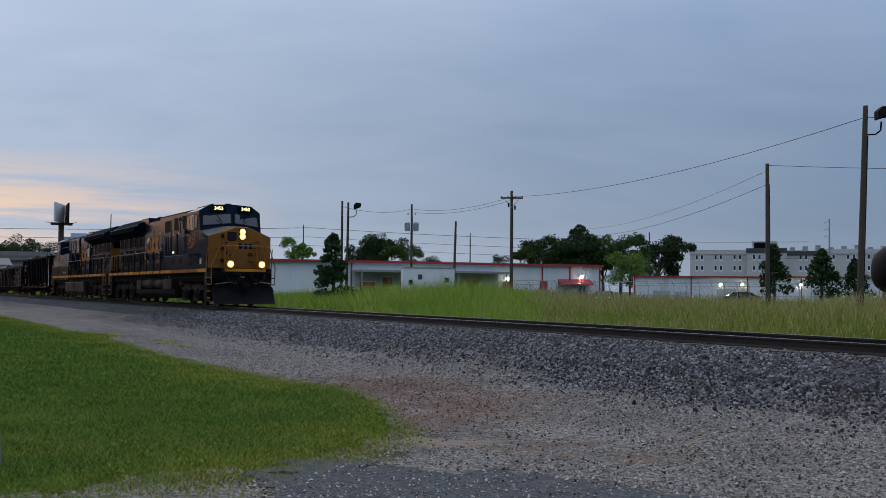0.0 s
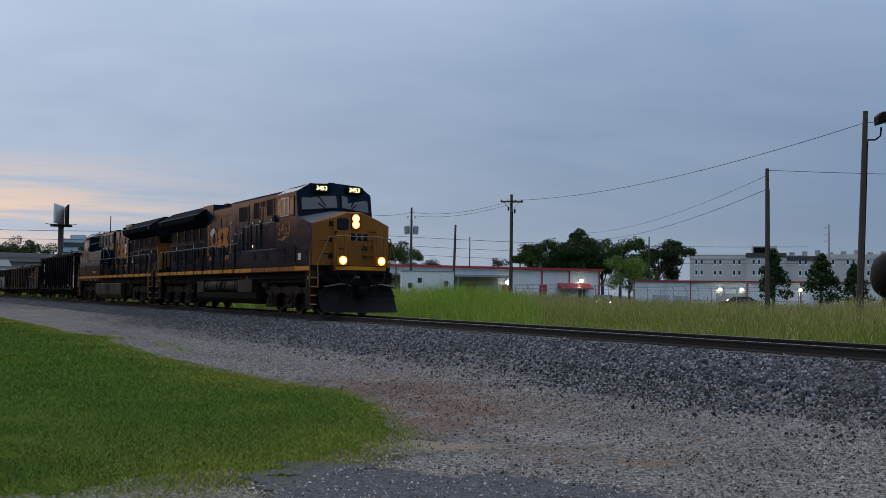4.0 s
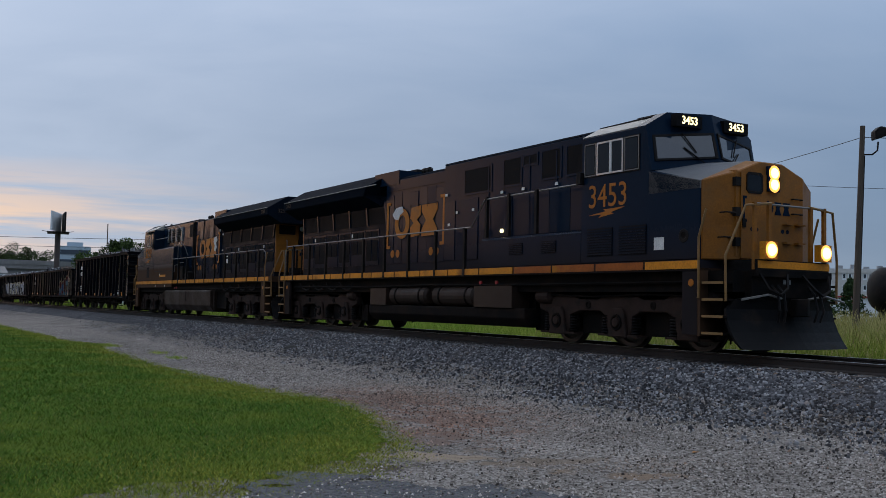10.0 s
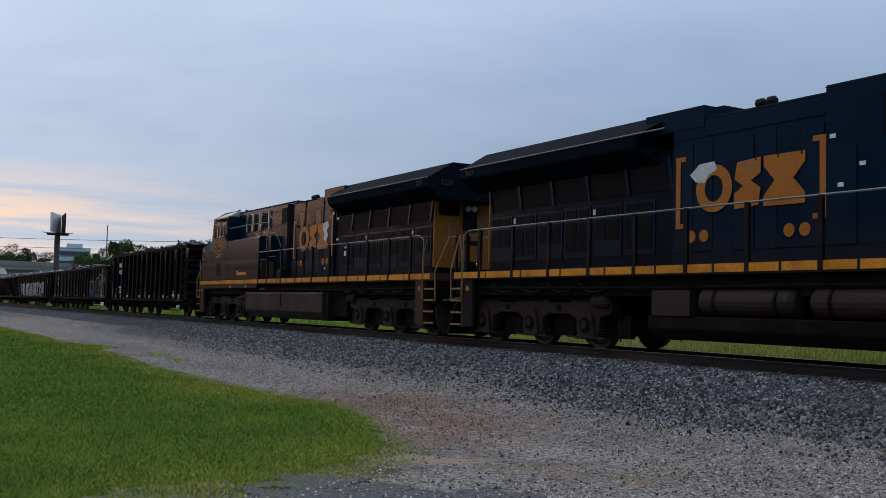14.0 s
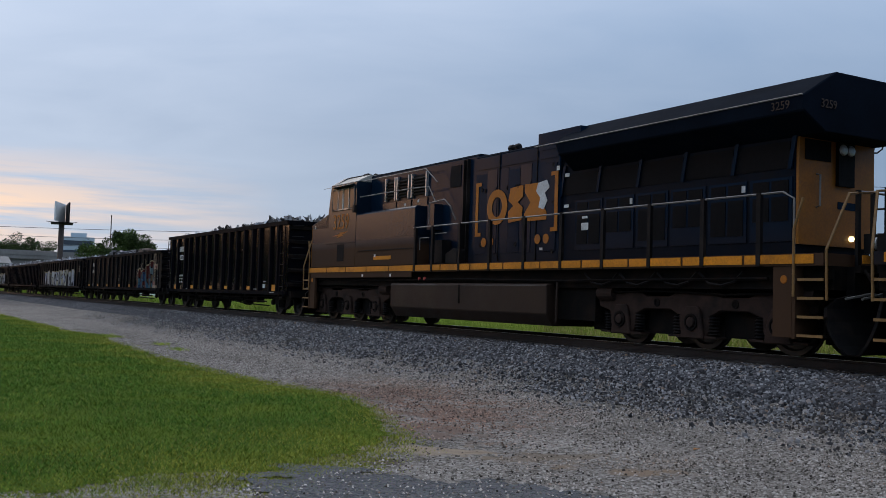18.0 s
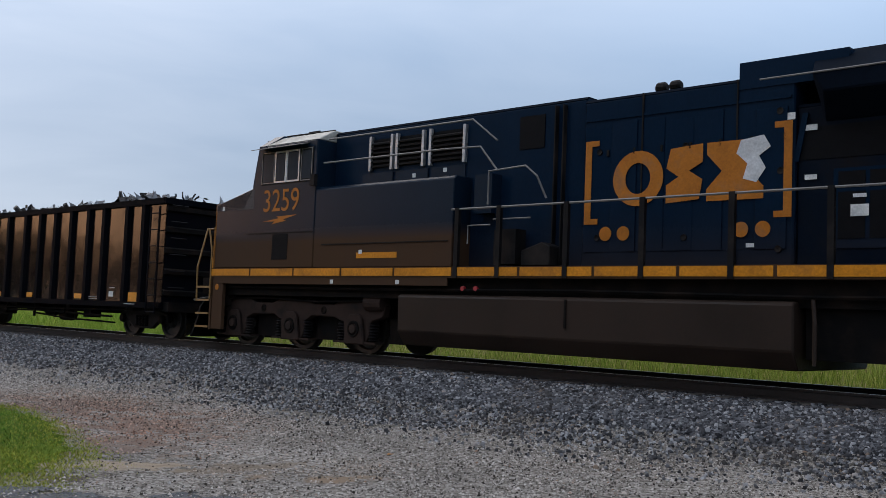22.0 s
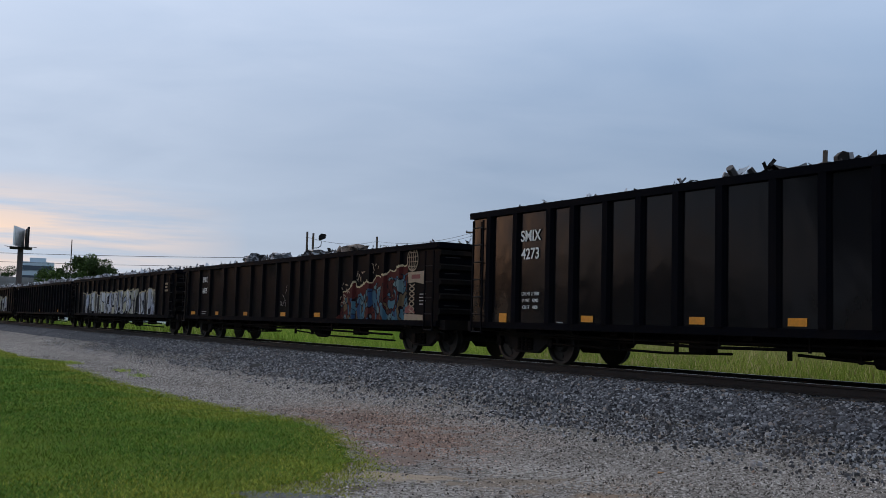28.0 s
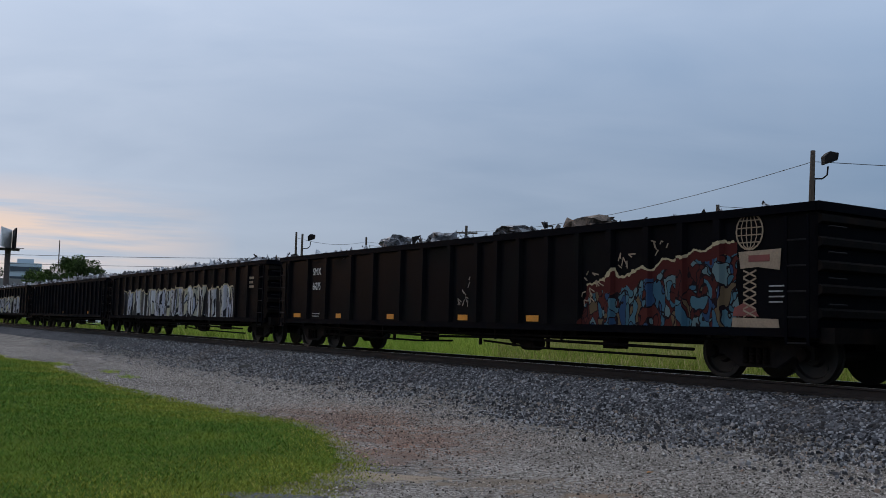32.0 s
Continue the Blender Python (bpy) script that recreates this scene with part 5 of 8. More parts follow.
        part("train_pipe", rail([(-h, -1.36, 0.70), (-0.4 * h, -1.36, 0.60), (0.3 * h, -1.36, 0.62), (h, -1.36, 0.70)], 0.022, 5), FRAME_DARK, g)
        for x in (-0.42 * tc, -0.1 * tc, 0.18 * tc, 0.45 * tc):
            part("pipe_hanger", Box(x - 0.02, x + 0.02, -1.38, -1.34, 0.5, 0.74), FRAME_DARK, g)
    wheels = gon_truck(g, tc) + gon_truck(g, -tc)
    return g, wheels


def scrap(label, L, top, heap, seed, n, spans, pale=False):
    """A load of torn scrap metal, showing over the rim of its wagon along the given spans (from, to, height)."""
    r = random.Random(seed)
    bm = bmesh.new()

    def over(x):
        """How far the load stands over the rim here."""
        best = -0.30
        for a, b, up in spans:
            f = min(1.0, max(0.0, (x - a) / 0.6), max(0.0, (b - x) / 0.6))
            best = max(best, -0.30 + (0.30 + up) * f * (0.65 + 0.7 * noise.noise((x * 1.3 + seed, seed * 0.7, 0))))
        return best

    nx, ny = int(L * 4), 8
    grid = [[bm.verts.new((-L / 2 + L * i / nx, -1.4 + 2.8 * j / ny, top + min(over(-L / 2 + L * i / nx), heap) - 0.12 + r.uniform(-0.08, 0.08) + 0.16 * math.sin(math.pi * j / ny))) for j in range(ny + 1)] for i in range(nx + 1)]
    for i in range(nx):
        for j in range(ny):
            bm.faces.new((grid[i][j], grid[i + 1][j], grid[i + 1][j + 1], grid[i][j + 1]))
    for k in range(n):
        a, b, up = r.choice(spans)
        x, y = r.uniform(max(a, -L / 2 + 0.3), min(b, L / 2 - 0.3)), -1.4 + 2.5 * r.random() ** 1.6
        m = pose(x, y, top + over(x) * r.uniform(0.5, 1.0) + 0.10 * (y + 1.4), r.uniform(0, 360), r.uniform(-70, 70), r.uniform(0, 360))
        kind = r.random()
        if kind < 0.40:      # bent strip
            a, b, t = r.uniform(0.08, 0.20), r.uniform(0.015, 0.05), r.uniform(-0.15, 0.15)
            pts = [(-a, -b, 0), (0, -b, t), (a, -b, 0), (a, b, 0.02), (0, b, t), (-a, b, 0.02)]
            v = [bm.verts.new(m @ Vector(p)) for p in pts]
            bm.faces.new((v[0], v[1], v[4], v[5])), bm.faces.new((v[1], v[2], v[3], v[4]))
        elif kind < 0.85:    # crumpled sheet
            w = 0.16 if pale else 0.20
            q = [bm.verts.new(m @ Vector((r.uniform(-w, w), r.uniform(-w, w), r.uniform(-0.10, 0.10)))) for _ in range(5)]
            bm.faces.new(q[:3]), bm.faces.new((q[0], q[2], q[3])), bm.faces.new((q[0], q[3], q[4]))
        else:                # block or pipe end
            a = r.uniform(0.06, 0.16)
            rod(bm, m @ Vector((-a, 0, 0)), m @ Vector((a, 0, 0)), r.uniform(0.03, 0.08), 6)
    ob = part("scrap_load", bm, SHREDS if pale else SCRAP, None)
    return tagged(ob, label, "scrap metal", "scrap loads", "stuff")


def bale(label, x, top, w, h, seed, material):
    """A crushed bale lying on the load, placed by its wagon's own x."""
    r = random.Random(seed)
    bm = bmesh.new()
    bmesh.ops.create_cube(bm, size=1.0)
    bmesh.ops.subdivide_edges(bm, edges=bm.edges[:], cuts=3, use_grid_fill=True)
    for v in bm.verts:
        q = v.co.copy()
        v.co = Vector((q.x * w, q.y * 0.8, q.z * h)) * (1.0 - 0.28 * q.length_squared) + Vector((r.uniform(-1, 1), r.uniform(-1, 1), r.uniform(-1, 1))) * 0.075
    bmesh.ops.translate(bm, verts=bm.verts, vec=(x, -0.85, top + 0.30 * h + 0.07))
    ob = part("scrap_bale", bm, material, None)
    return tagged(ob, label, "scrap bale", "scrap bales")


SCRAP = island_tints("mixed_scrap_metal", [(0.0, (0.012, 0.011, 0.011)), (0.35, (0.05, 0.045, 0.042)), (0.6, (0.16, 0.15, 0.15)), (0.85, (0.30, 0.31, 0.33)), (1.0, (0.55, 0.57, 0.60))], 0.5)
SHREDS = island_tints("pale_shredded_metal", [(0.0, (0.03, 0.028, 0.028)), (0.3, (0.14, 0.13, 0.13)), (0.6, (0.34, 0.34, 0.36)), (1.0, (0.66, 0.67, 0.70))], 0.5)
BALE_GREY = shade("crushed_grey_sheet", (0.20, 0.20, 0.215), 0.45, 0.3, var=0.6, scale=6, fine=22, bump=0.6, dust=(0.05, 0.042, 0.038), dust_at=(0.5, 0.6), dust_scale=7)
BALE_BROWN = shade("crushed_rusty_sheet", (0.16, 0.115, 0.085), 0.7, var=0.5, scale=6, fine=20, bump=0.6, dust=(0.04, 0.03, 0.025), dust_at=(0.5, 0.6), dust_scale=7)


def bars(name, parent, x, z, w, h, n, y, material, gap=0.45):
    """Small unreadable writing as plain bars."""
    hh = h / n
    for k in range(n):
        zz = z + h / 2 - (k + 0.5) * hh
        part(name, Box(x - w / 2, x + w / 2 - 0.12 * w * (k % 2), y - 0.003, y + 0.003, zz - hh * (1 - gap) / 2, zz + hh * (1 - gap) / 2), material, parent, "small unreadable lettering")


# the tall gondola: ribs stand closer towards its rear end
YW = -1.518
DIM_WHITE = shade("worn_white_stencil", (0.30, 0.30, 0.30), 0.7, var=0.5, scale=9, fine=40)
tall_ribs = [-7.34, -6.33, -5.15, -4.38, -3.38, -2.46, -1.5, -0.49, 0.63, 1.56, 2.48, 3.4, 4.35, 5.17, 6.33, 7.12]
tall, tall_w = gondola("tall glossy black gondola with orange tape, heaped with scrap", 16.08, 3.42, tall_ribs, GON_GLOSS, [(-6.8, 0.98, 0.28, 0.2), (-3.94, 0.98, 0.36, 0.13), (-1.03, 0.98, 0.36, 0.13), (1.06, 0.98, 0.36, 0.13), (3.92, 0.98, 0.40, 0.13), (6.74, 0.98, 0.46, 0.26)])
letters("reporting_mark", "SMIX", 0.34, WHITE, tall, pose(-5.82, YW - 0.004, 2.75, 90, 0, 0), "white stencilled letters", 0.95, 0.0045)
letters("car_number", "4273", 0.34, WHITE, tall, pose(-5.82, YW - 0.004, 2.36, 90, 0, 0), "white stencilled figures", 0.95, 0.0045)
for k, line in enumerate(("LD LMT 212100", "LT WT   73900", "CU FT    4000")):
    letters("data_line", line, 0.105, WHITE, tall, pose(-5.80, YW - 0.004, 1.50 - k * 0.145, 90, 0, 0), "small white stencilled data", 0.86)
bars("small_lettering", tall, 4.78, 0.95, 0.5, 0.09, 2, YW, DIM_WHITE, 0.72)
bars("small_lettering", tall, 5.72, 1.22, 0.28, 0.05, 1, YW, DIM_WHITE)
mark_plate(tall, 5.68, 1.06, 0.22, 0.14, YW, WHITE, "white_placard", "small white placard")
bars("small_lettering", tall, 6.7, 0.80 + 0.02, 0.5, 0.03, 1, YW - 0.06, DIM_WHITE, 0.3)
bars("small_lettering", tall, -4.78, 0.9, 0.2, 0.03, 1, YW, DIM_WHITE, 0.2)
moving.append((tall, -95.68, False, tall_w))
moving.append((scrap("torn grey scrap sticking out of the tall gondola", 15.6, 3.42, 0.30, 4, 420, ((-2.6, 1.6, 0.20), (1.4, 4.2, 0.26), (3.6, 5.0, 0.12), (4.8, 6.9, 0.30), (-7.5, -2.6, 0.04))), -95.68, False, []))

MURAL = mural("sprayed_mural_on_black_paint", 4.7, 8.5, 0.80, 1.62, 0.21, [(0.045, 0.105, 0.150), (0.065, 0.135, 0.170), (0.062, 0.018, 0.016), (0.115, 0.170, 0.180), (0.030, 0.060, 0.120), (0.080, 0.022, 0.018), (0.12, 0.085, 0.05), (0.05, 0.11, 0.14)], (0.016, 0.011, 0.013), 3.0, 0.65, 2.0, 1.5, (0.070, 0.018, 0.016))
# the long low gondola with a painted panel
low_ribs = [-9.44, -8.05, -6.79, -5.22, -3.92, -2.47, -1.38, -0.14, 0.99, 1.76, 2.57, 3.55, 4.51, 5.44, 6.43, 7.27, 8.11]
low, low_w = gondola("long low black gondola with a bright painted mural, carrying scrap bales", 20.1, 2.83, low_ribs, MURAL, [(-8.8, 0.98, 0.5, 0.12), (-5.97, 0.98, 0.32, 0.13), (-2.97, 0.98, 0.36, 0.13), (0.42, 0.98, 0.40, 0.13), (3.05, 0.98, 0.42, 0.13)], post=MURAL)
letters("reporting_mark", "SMIX", 0.31, WHITE, low, pose(-7.45, YW - 0.004, 2.29, 90, 0, 0), "white stencilled letters", 0.8)
letters("car_number", "66075", 0.31, WHITE, low, pose(-7.45, YW - 0.004, 1.85, 90, 0, 0), "white stencilled figures", 0.7)
bars("small_lettering", low, -7.45, 1.0, 0.5, 0.15, 2, YW, DIM_WHITE, 0.6)
bars("small_lettering", low, 9.30, 1.42, 0.30, 0.34, 4, YW, DIM_WHITE, 0.72)
# painted globe on a lattice stem with a banner, beside the mural
CREAM = shade("cream_spray_paint", (0.27, 0.20, 0.135), 0.6, var=0.25, scale=4)
MAROON = shade("maroon_spray_paint", (0.16, 0.035, 0.03), 0.6, var=0.25, scale=4)
gx, gz, gy = 8.76, 2.45, YW


def line_on(name, pts, r, material, lift=0.0):
    bm = bmesh.new()
    for (a, b), (c, d) in zip(pts, pts[1:]):
        dx, dz = c - a, d - b
        q = r / max(1e-6, math.hypot(dx, dz))
        prism(bm, [(a - dz * q, b + dx * q), (a + dz * q, b - dx * q), (c + dz * q, d - dx * q), (c - dz * q, d + dx * q)], "y", gy - lift - 0.004, gy - lift)
    return part(name, bm, material, low, "sprayed line")


ring = [(gx + 0.27 * math.cos(k * math.tau / 20), gz + 0.30 * math.sin(k * math.tau / 20)) for k in range(21)]
line_on("globe_outline", ring, 0.014, CREAM)
for f in (-0.6, -0.2, 0.2, 0.6):
    line_on("globe_line", [(gx - 0.27 * math.sqrt(1 - f * f), gz + 0.30 * f), (gx + 0.27 * math.sqrt(1 - f * f), gz + 0.30 * f)], 0.009, CREAM, 0.005)
    line_on("globe_line", [(gx + 0.27 * f * math.cos(a), gz + 0.30 * math.sin(a)) for a in (-1.5, -0.9, -0.3, 0.3, 0.9, 1.5)], 0.009, CREAM, 0.01)
part("banner", Prism([(8.54, 2.12), (9.39, 2.14), (9.36, 1.80), (8.92, 1.86), (8.58, 1.84)], "y", gy - 0.004, gy), CREAM, low, "cream sprayed banner")
bars("banner_mark", low, 8.96, 2.0, 0.42, 0.12, 1, gy - 0.008, MAROON, 0.1)
for k in range(6):
    z = 1.05 + k * 0.13
    line_on("stem_lattice", [(8.64, z), (8.90, z + 0.11)], 0.014, CREAM)
    line_on("stem_lattice", [(8.90, z), (8.64, z + 0.11)], 0.014, CREAM, 0.005)
part("stem_foot", Prism([(8.40, 0.88), (9.35, 0.88), (9.33, 1.02), (8.42, 1.04)], "y", gy - 0.004, gy), CREAM, low, "cream sprayed band")
part("stem_base", Prism([(8.42, 1.06), (8.95, 1.06), (8.85, 1.22), (8.65, 1.28), (8.45, 1.2)], "y", gy - 0.004, gy), MAROON, low)
for k, (x, z, s_) in enumerate(((4.75, 1.35, 1), (4.95, 1.75, 1), (5.8, 2.02, 1), (6.75, 2.28, 1), (0.45, 1.6, 0))):
    r = random.Random(k)
    for j in range(5 if s_ else 8):
        a, b = x + r.uniform(-0.25, 0.25), z + r.uniform(-0.14, 0.14) * (1 if s_ else 3)
        line_on("sprayed_scrawl", [(a, b), (a + r.uniform(-0.1, 0.1), b + r.uniform(0.05, 0.16)), (a + r.uniform(-0.12, 0.14), b + r.uniform(-0.05, 0.1))], 0.012, CREAM if s_ else GRAB, 0.004 * j)

moving.append((low, -115.27, False, low_w))
for k, (x, w, h, grey) in enumerate(((-3.9, 0.62, 0.36, True), (-1.5, 0.52, 0.28, True), (1.6, 1.1, 0.16, True), (4.1, 0.95, 0.22, False))):
    moving.append((bale("crumpled grey scrap bale lying on the low gondola" if grey else "crushed rusty brown bale lying on the low gondola", x, 2.83, w, h, 30 + k, BALE_GREY if grey else BALE_BROWN), -115.27, False, []))
moving.append((scrap("crumpled scrap bales showing over the rim", 19.6, 2.83, 0.34, 11, 260, ((-8.5, -4.0, 0.0), (-3.4, -0.4, 0.12), (0.6, 4.0, 0.10), (5.0, 9.3, 0.02))), -115.27, False, []))


# the rest of the train: long low gondolas one behind another
TAGS = mural("dripping_pale_tags_on_black_paint", -7.6, 6.9, 0.84, 2.0, 0.004, [(0.50, 0.50, 0.52), (0.42, 0.42, 0.45), (0.025, 0.023, 0.024), (0.50, 0.46, 0.34), (0.34, 0.36, 0.44), (0.06, 0.055, 0.055), (0.55, 0.55, 0.57), (0.40, 0.38, 0.31)], (0.03, 0.03, 0.035), 4.2, 0.14, 5.0)
even = [-9.4 + k * 18.8 / 17 for k in range(18)]
tagged_car, tagged_w = gondola("long black gondola covered with pale dripping graffiti, loaded with scrap", 19.95, 2.82, even, TAGS, [], post=TAGS)
bars("small_lettering", tagged_car, 8.5, 2.1, 0.6, 0.45, 3, YW, CREAM)
moving.append((tagged_car, -136.5, False, tagged_w))
moving.append((scrap("shredded grey scrap heaped over the rim", 19.4, 2.82, 0.42, 17, 620, ((-9.5, -3.0, 0.22), (-3.4, 4.0, 0.30), (3.5, 9.4, 0.16)), True), -136.5, False, []))
plain, plain_w = gondola("long plain black gondola loaded with shredded scrap", 19.75, 2.78, [-9.4 + k * 18.8 / 21 for k in range(22)], GON_BLACK, [(-6, 0.98, 0.3, 0.12), (0, 0.98, 0.3, 0.12), (6, 0.98, 0.3, 0.12)])
moving.append((plain, -157.15, False, plain_w))
heap = scrap("shredded grey scrap heaped over the rim", 19.2, 2.78, 0.42, 23, 520, ((-9.5, -2.0, 0.26), (-2.4, 9.4, 0.30)), True)
moving.append((heap, -157.15, False, []))
other, other_w = gondola("long black gondola with pale scrawls, seen far back in the train", 19.75, 2.80, even, TAGS, [], near=False, post=TAGS)
moving.append((other, -178.2, False, other_w))
for k in range(8):
    u = -199.2 - k * 20.95
    car = copy_thing(plain if k in (1, 2, 5) else other, Matrix())
    tagged(car, "long black gondola far back in the train")
    moving.append((car, u, False, [(o, 0.46) for o in car.children if o.name.startswith("wheelset")] if k < 3 else []))
for k in range(9):
    moving.append((copy_thing(heap, Matrix()), -178.2 - k * 20.95, False, []))

# ---- ground and track ----
def rise(v, u):
    """Height of the ground v metres across from the camera, u along the track."""
    k = np.clip((v - 10.6) / 2.5, 0, 1)
    near = 0.60 * k * k * (3 - 2 * k)
    f = np.clip((v - 15.6) / 2.6, 0, 1)
    far = 0.60 - 0.30 * f * f * (3 - 2 * f)
    z = np.where(v < 14.4, near, far)
    return z


def wave(x, y, s, seed):
    """Smooth cheap unevenness from a few crossed waves."""
    r = np.random.RandomState(seed)
    z = 0
    for k in range(6):
        a, f, p = r.uniform(0, math.tau), s * r.uniform(0.6, 1.9), r.uniform(0, math.tau)
        z = z + np.sin((x * math.cos(a) + y * math.sin(a)) * f + p)
    return z / 6


# where the lawn ends: towards the camera (along the track, by how far across) and towards the track (across, by how far along)
LAWN_V = [-40, 0, 2.3, 3.4, 4.2, 4.7, 5.4, 5.75, 6.3, 6.6, 6.9, 8]
LAWN_U = [-4.0, -7.4, -7.7, -8.05, -8.55, -9.05, -9.75, -10.5, -12.2, -13.6, -14.6, -15]
BRINK_U = [-400, -90, -55, -39, -35, -31, -24.5, -20.5, -16.8, -14.9, -13.4, -12, 0]
BRINK_V = [6.5, 6.45, 6.35, 6.5, 7.0, 6.55, 6.2, 6.45, 6.45, 6.85, 6.75, 6.4, 6.3]


def lawn_edge(v, u):
    """How far inside the lawn a place is; below 0 it is gravel."""
    e = np.minimum(np.interp(v, LAWN_V, LAWN_U) - u, (np.interp(u, BRINK_U, BRINK_V) - v) * 2.2)
    return e + wave(u, v, 1.6, 31) * 0.28 + wave(u, v, 5.0, 32) * 0.30 + wave(u, v, 13.0, 35) * 0.24


def on_asphalt(u, v):
    d = np.hypot((u + 2.7) / 6.0, (v - 3.8) / 2.2)
    return d + wave(u, v, 3.0, 51) * 0.16 + wave(u, v, 9.0, 52) * 0.07 < 0.95


def sheet(name, us, vs, height, material, kind="structure"):
    U, V = np.meshgrid(us, vs, indexing="ij")
    X = ALONG.x * U + OUT.x * V
    Y = ALONG.y * U + OUT.y * V
    Z = height(U, V, X, Y)
    n, m = U.shape
    idx = np.arange(n * m).reshape(n, m)
    f = np.stack([idx[:-1, :-1], idx[1:, :-1], idx[1:, 1:], idx[:-1, 1:]], -1).reshape(-1, 4)
    return cloud_mesh(name, np.stack([X, Y, Z], -1).reshape(-1, 3), f, material, kind, smooth=True)


def earth(name, a, b, c, coarse, fine, bump, rough=0.9, patches=None, spots=()):
    """Loose stony ground: stones of three tints, told apart cell by cell, over larger stains and toned spots."""
    m = bpy.data.materials.new(name)
    m.use_nodes = True
    nt = m.node_tree
    N, L = nt.nodes.new, nt.links.new
    bsdf = nt.nodes["Principled BSDF"]
    co = N("ShaderNodeTexCoord").outputs["Object"]

    def vor(s, feature="F1"):
        n = N("ShaderNodeTexVoronoi")
        n.feature = feature
        n.inputs["Scale"].default_value = s
        L(co, n.inputs["Vector"])
        return n

    def tex(s, d):
        n = N("ShaderNodeTexNoise")
        n.inputs["Scale"].default_value, n.inputs["Detail"].default_value = s, d
        L(co, n.inputs["Vector"])
        return n.outputs[0]

    def ramp(v, stops):
        n = N("ShaderNodeValToRGB")
        e = n.color_ramp.elements
        while len(e) < len(stops):
            e.new(0.5)
        for k, (p, q) in enumerate(stops):
            e[k].position, e[k].color = p, (*q, 1) if isinstance(q, tuple) else (q, q, q, 1)
        L(v, n.inputs[0])
        return n.outputs[0]

    def mix(fac, p, q, mode="MIX"):
        n = N("ShaderNodeMix")
        n.data_type, n.blend_type = "RGBA", mode
        for k, v in ((0, fac), (6, p), (7, q)):
            if isinstance(v, (int, float)):
                n.inputs[k].default_value = v
            elif isinstance(v, tuple):
                n.inputs[k].default_value = (*v, 1)
            else:
                L(v, n.inputs[k])
        return n.outputs[2]

    big, small = vor(coarse), vor(fine)
    sp = N("ShaderNodeSeparateColor")
    L(big.outputs["Color"], sp.inputs[0])
    sq = N("ShaderNodeSeparateColor")
    L(small.outputs["Color"], sq.inputs[0])
    col = ramp(sp.outputs[0], [(0.0, a), (0.45, b), (1.0, c)])
    col2 = ramp(sq.outputs[0], [(0.0, a), (0.5, b), (1.0, c)])
    col = mix(0.35, col, col2)
    col = mix(1.0, col, ramp(tex(0.5, 5), [(0.3, 0.72), (0.7, 1.22)]), "MULTIPLY")
    if patches:
        for colour, scale, lo, hi, amount in patches:
            f = ramp(tex(scale, 6), [(lo, 0.0), (hi, amount)])
            col = mix(f, col, colour)
    for colour, (sx, sy), radius, squash, amount in spots:
        mp = N("ShaderNodeMapping")
        mp.inputs["Location"].default_value = (-sx / radius, -sy * squash / radius, 0)
        mp.inputs["Scale"].default_value = (1 / radius, squash / radius, 0)
        L(co, mp.inputs[0])
        ln = N("ShaderNodeVectorMath")
        ln.operation = "LENGTH"
        L(mp.outputs[0], ln.inputs[0])
        ad = N("ShaderNodeMath")
        ad.operation = "ADD"
        L(ln.outputs["Value"], ad.inputs[0])
        L(ramp(tex(2.2, 6), [(0.25, 0.0), (0.75, 1.1)]), ad.inputs[1])
        col = mix(ramp(ad.outputs[0], [(0.70, amount), (0.98, 0.0)]), col, colour)
    L(col, bsdf.inputs["Base Color"])
    bsdf.inputs["Roughness"].default_value = rough
    bsdf.inputs["Specular IOR Level"].default_value = 0.04
    d1, d2 = ramp(big.outputs["Distance"], [(0.0, 1.0), (0.7, 0.0)]), ramp(small.outputs["Distance"], [(0.0, 1.0), (0.7, 0.0)])
    b = N("ShaderNodeBump")
    b.inputs["Strength"].default_value, b.inputs["Distance"].default_value = bump, 0.03
    L(mix(0.4, d1, d2), b.inputs["Height"])
    L(b.outputs[0], bsdf.inputs["Normal"])
    return m


# first spot darkens far gravel for the shade of stones not laid there
GRAVEL = earth("pale_fine_gravel", (0.042, 0.036, 0.031), (0.215, 0.190, 0.166), (0.46, 0.425, 0.39), 30, 75, 1.0, patches=[((0.16, 0.125, 0.10), 0.23, 0.52, 0.70, 0.45), ((0.20, 0.175, 0.14), 0.9, 0.60, 0.74, 0.4)], spots=[((0.112, 0.106, 0.107), (-40, 105), 70, 1.0, 0.95), ((0.20, 0.140, 0.115), (-1.0, 16.9), 2.6, 0.7, 0.85), ((0.20, 0.138, 0.112), (0.2, 14.2), 2.6, 0.7, 0.9), ((0.20, 0.142, 0.115), (-0.1, 12.3), 1.9, 0.8, 0.85), ((0.34, 0.27, 0.20), (0.15, 10.55), 1.6, 1.8, 0.98), ((0.20, 0.155, 0.115), (1.2, 10.3), 2.0, 2.2, 0.7), ((0.25, 0.18, 0.125), (1.9, 9.5), 1.3, 2.2, 0.9), ((0.10, 0.075, 0.055), (-0.5, 9.9), 1.6, 2.2, 0.8)])
BALLAST = earth("grey_crushed_stone", (0.020, 0.020, 0.022), (0.066, 0.066, 0.072), (0.17, 0.17, 0.182), 18, 44, 1.0)
SOIL = earth("field_soil", (0.05, 0.045, 0.02), (0.08, 0.075, 0.03), (0.11, 0.10, 0.04), 3, 14, 0.5, patches=[((0.075, 0.095, 0.025), 0.15, 0.4, 0.6, 0.8)])
STONES = shade("loose_crushed_stone", (0.20, 0.20, 0.205), 0.85, var=0.55, scale=9, fine=34, bump=0.3)
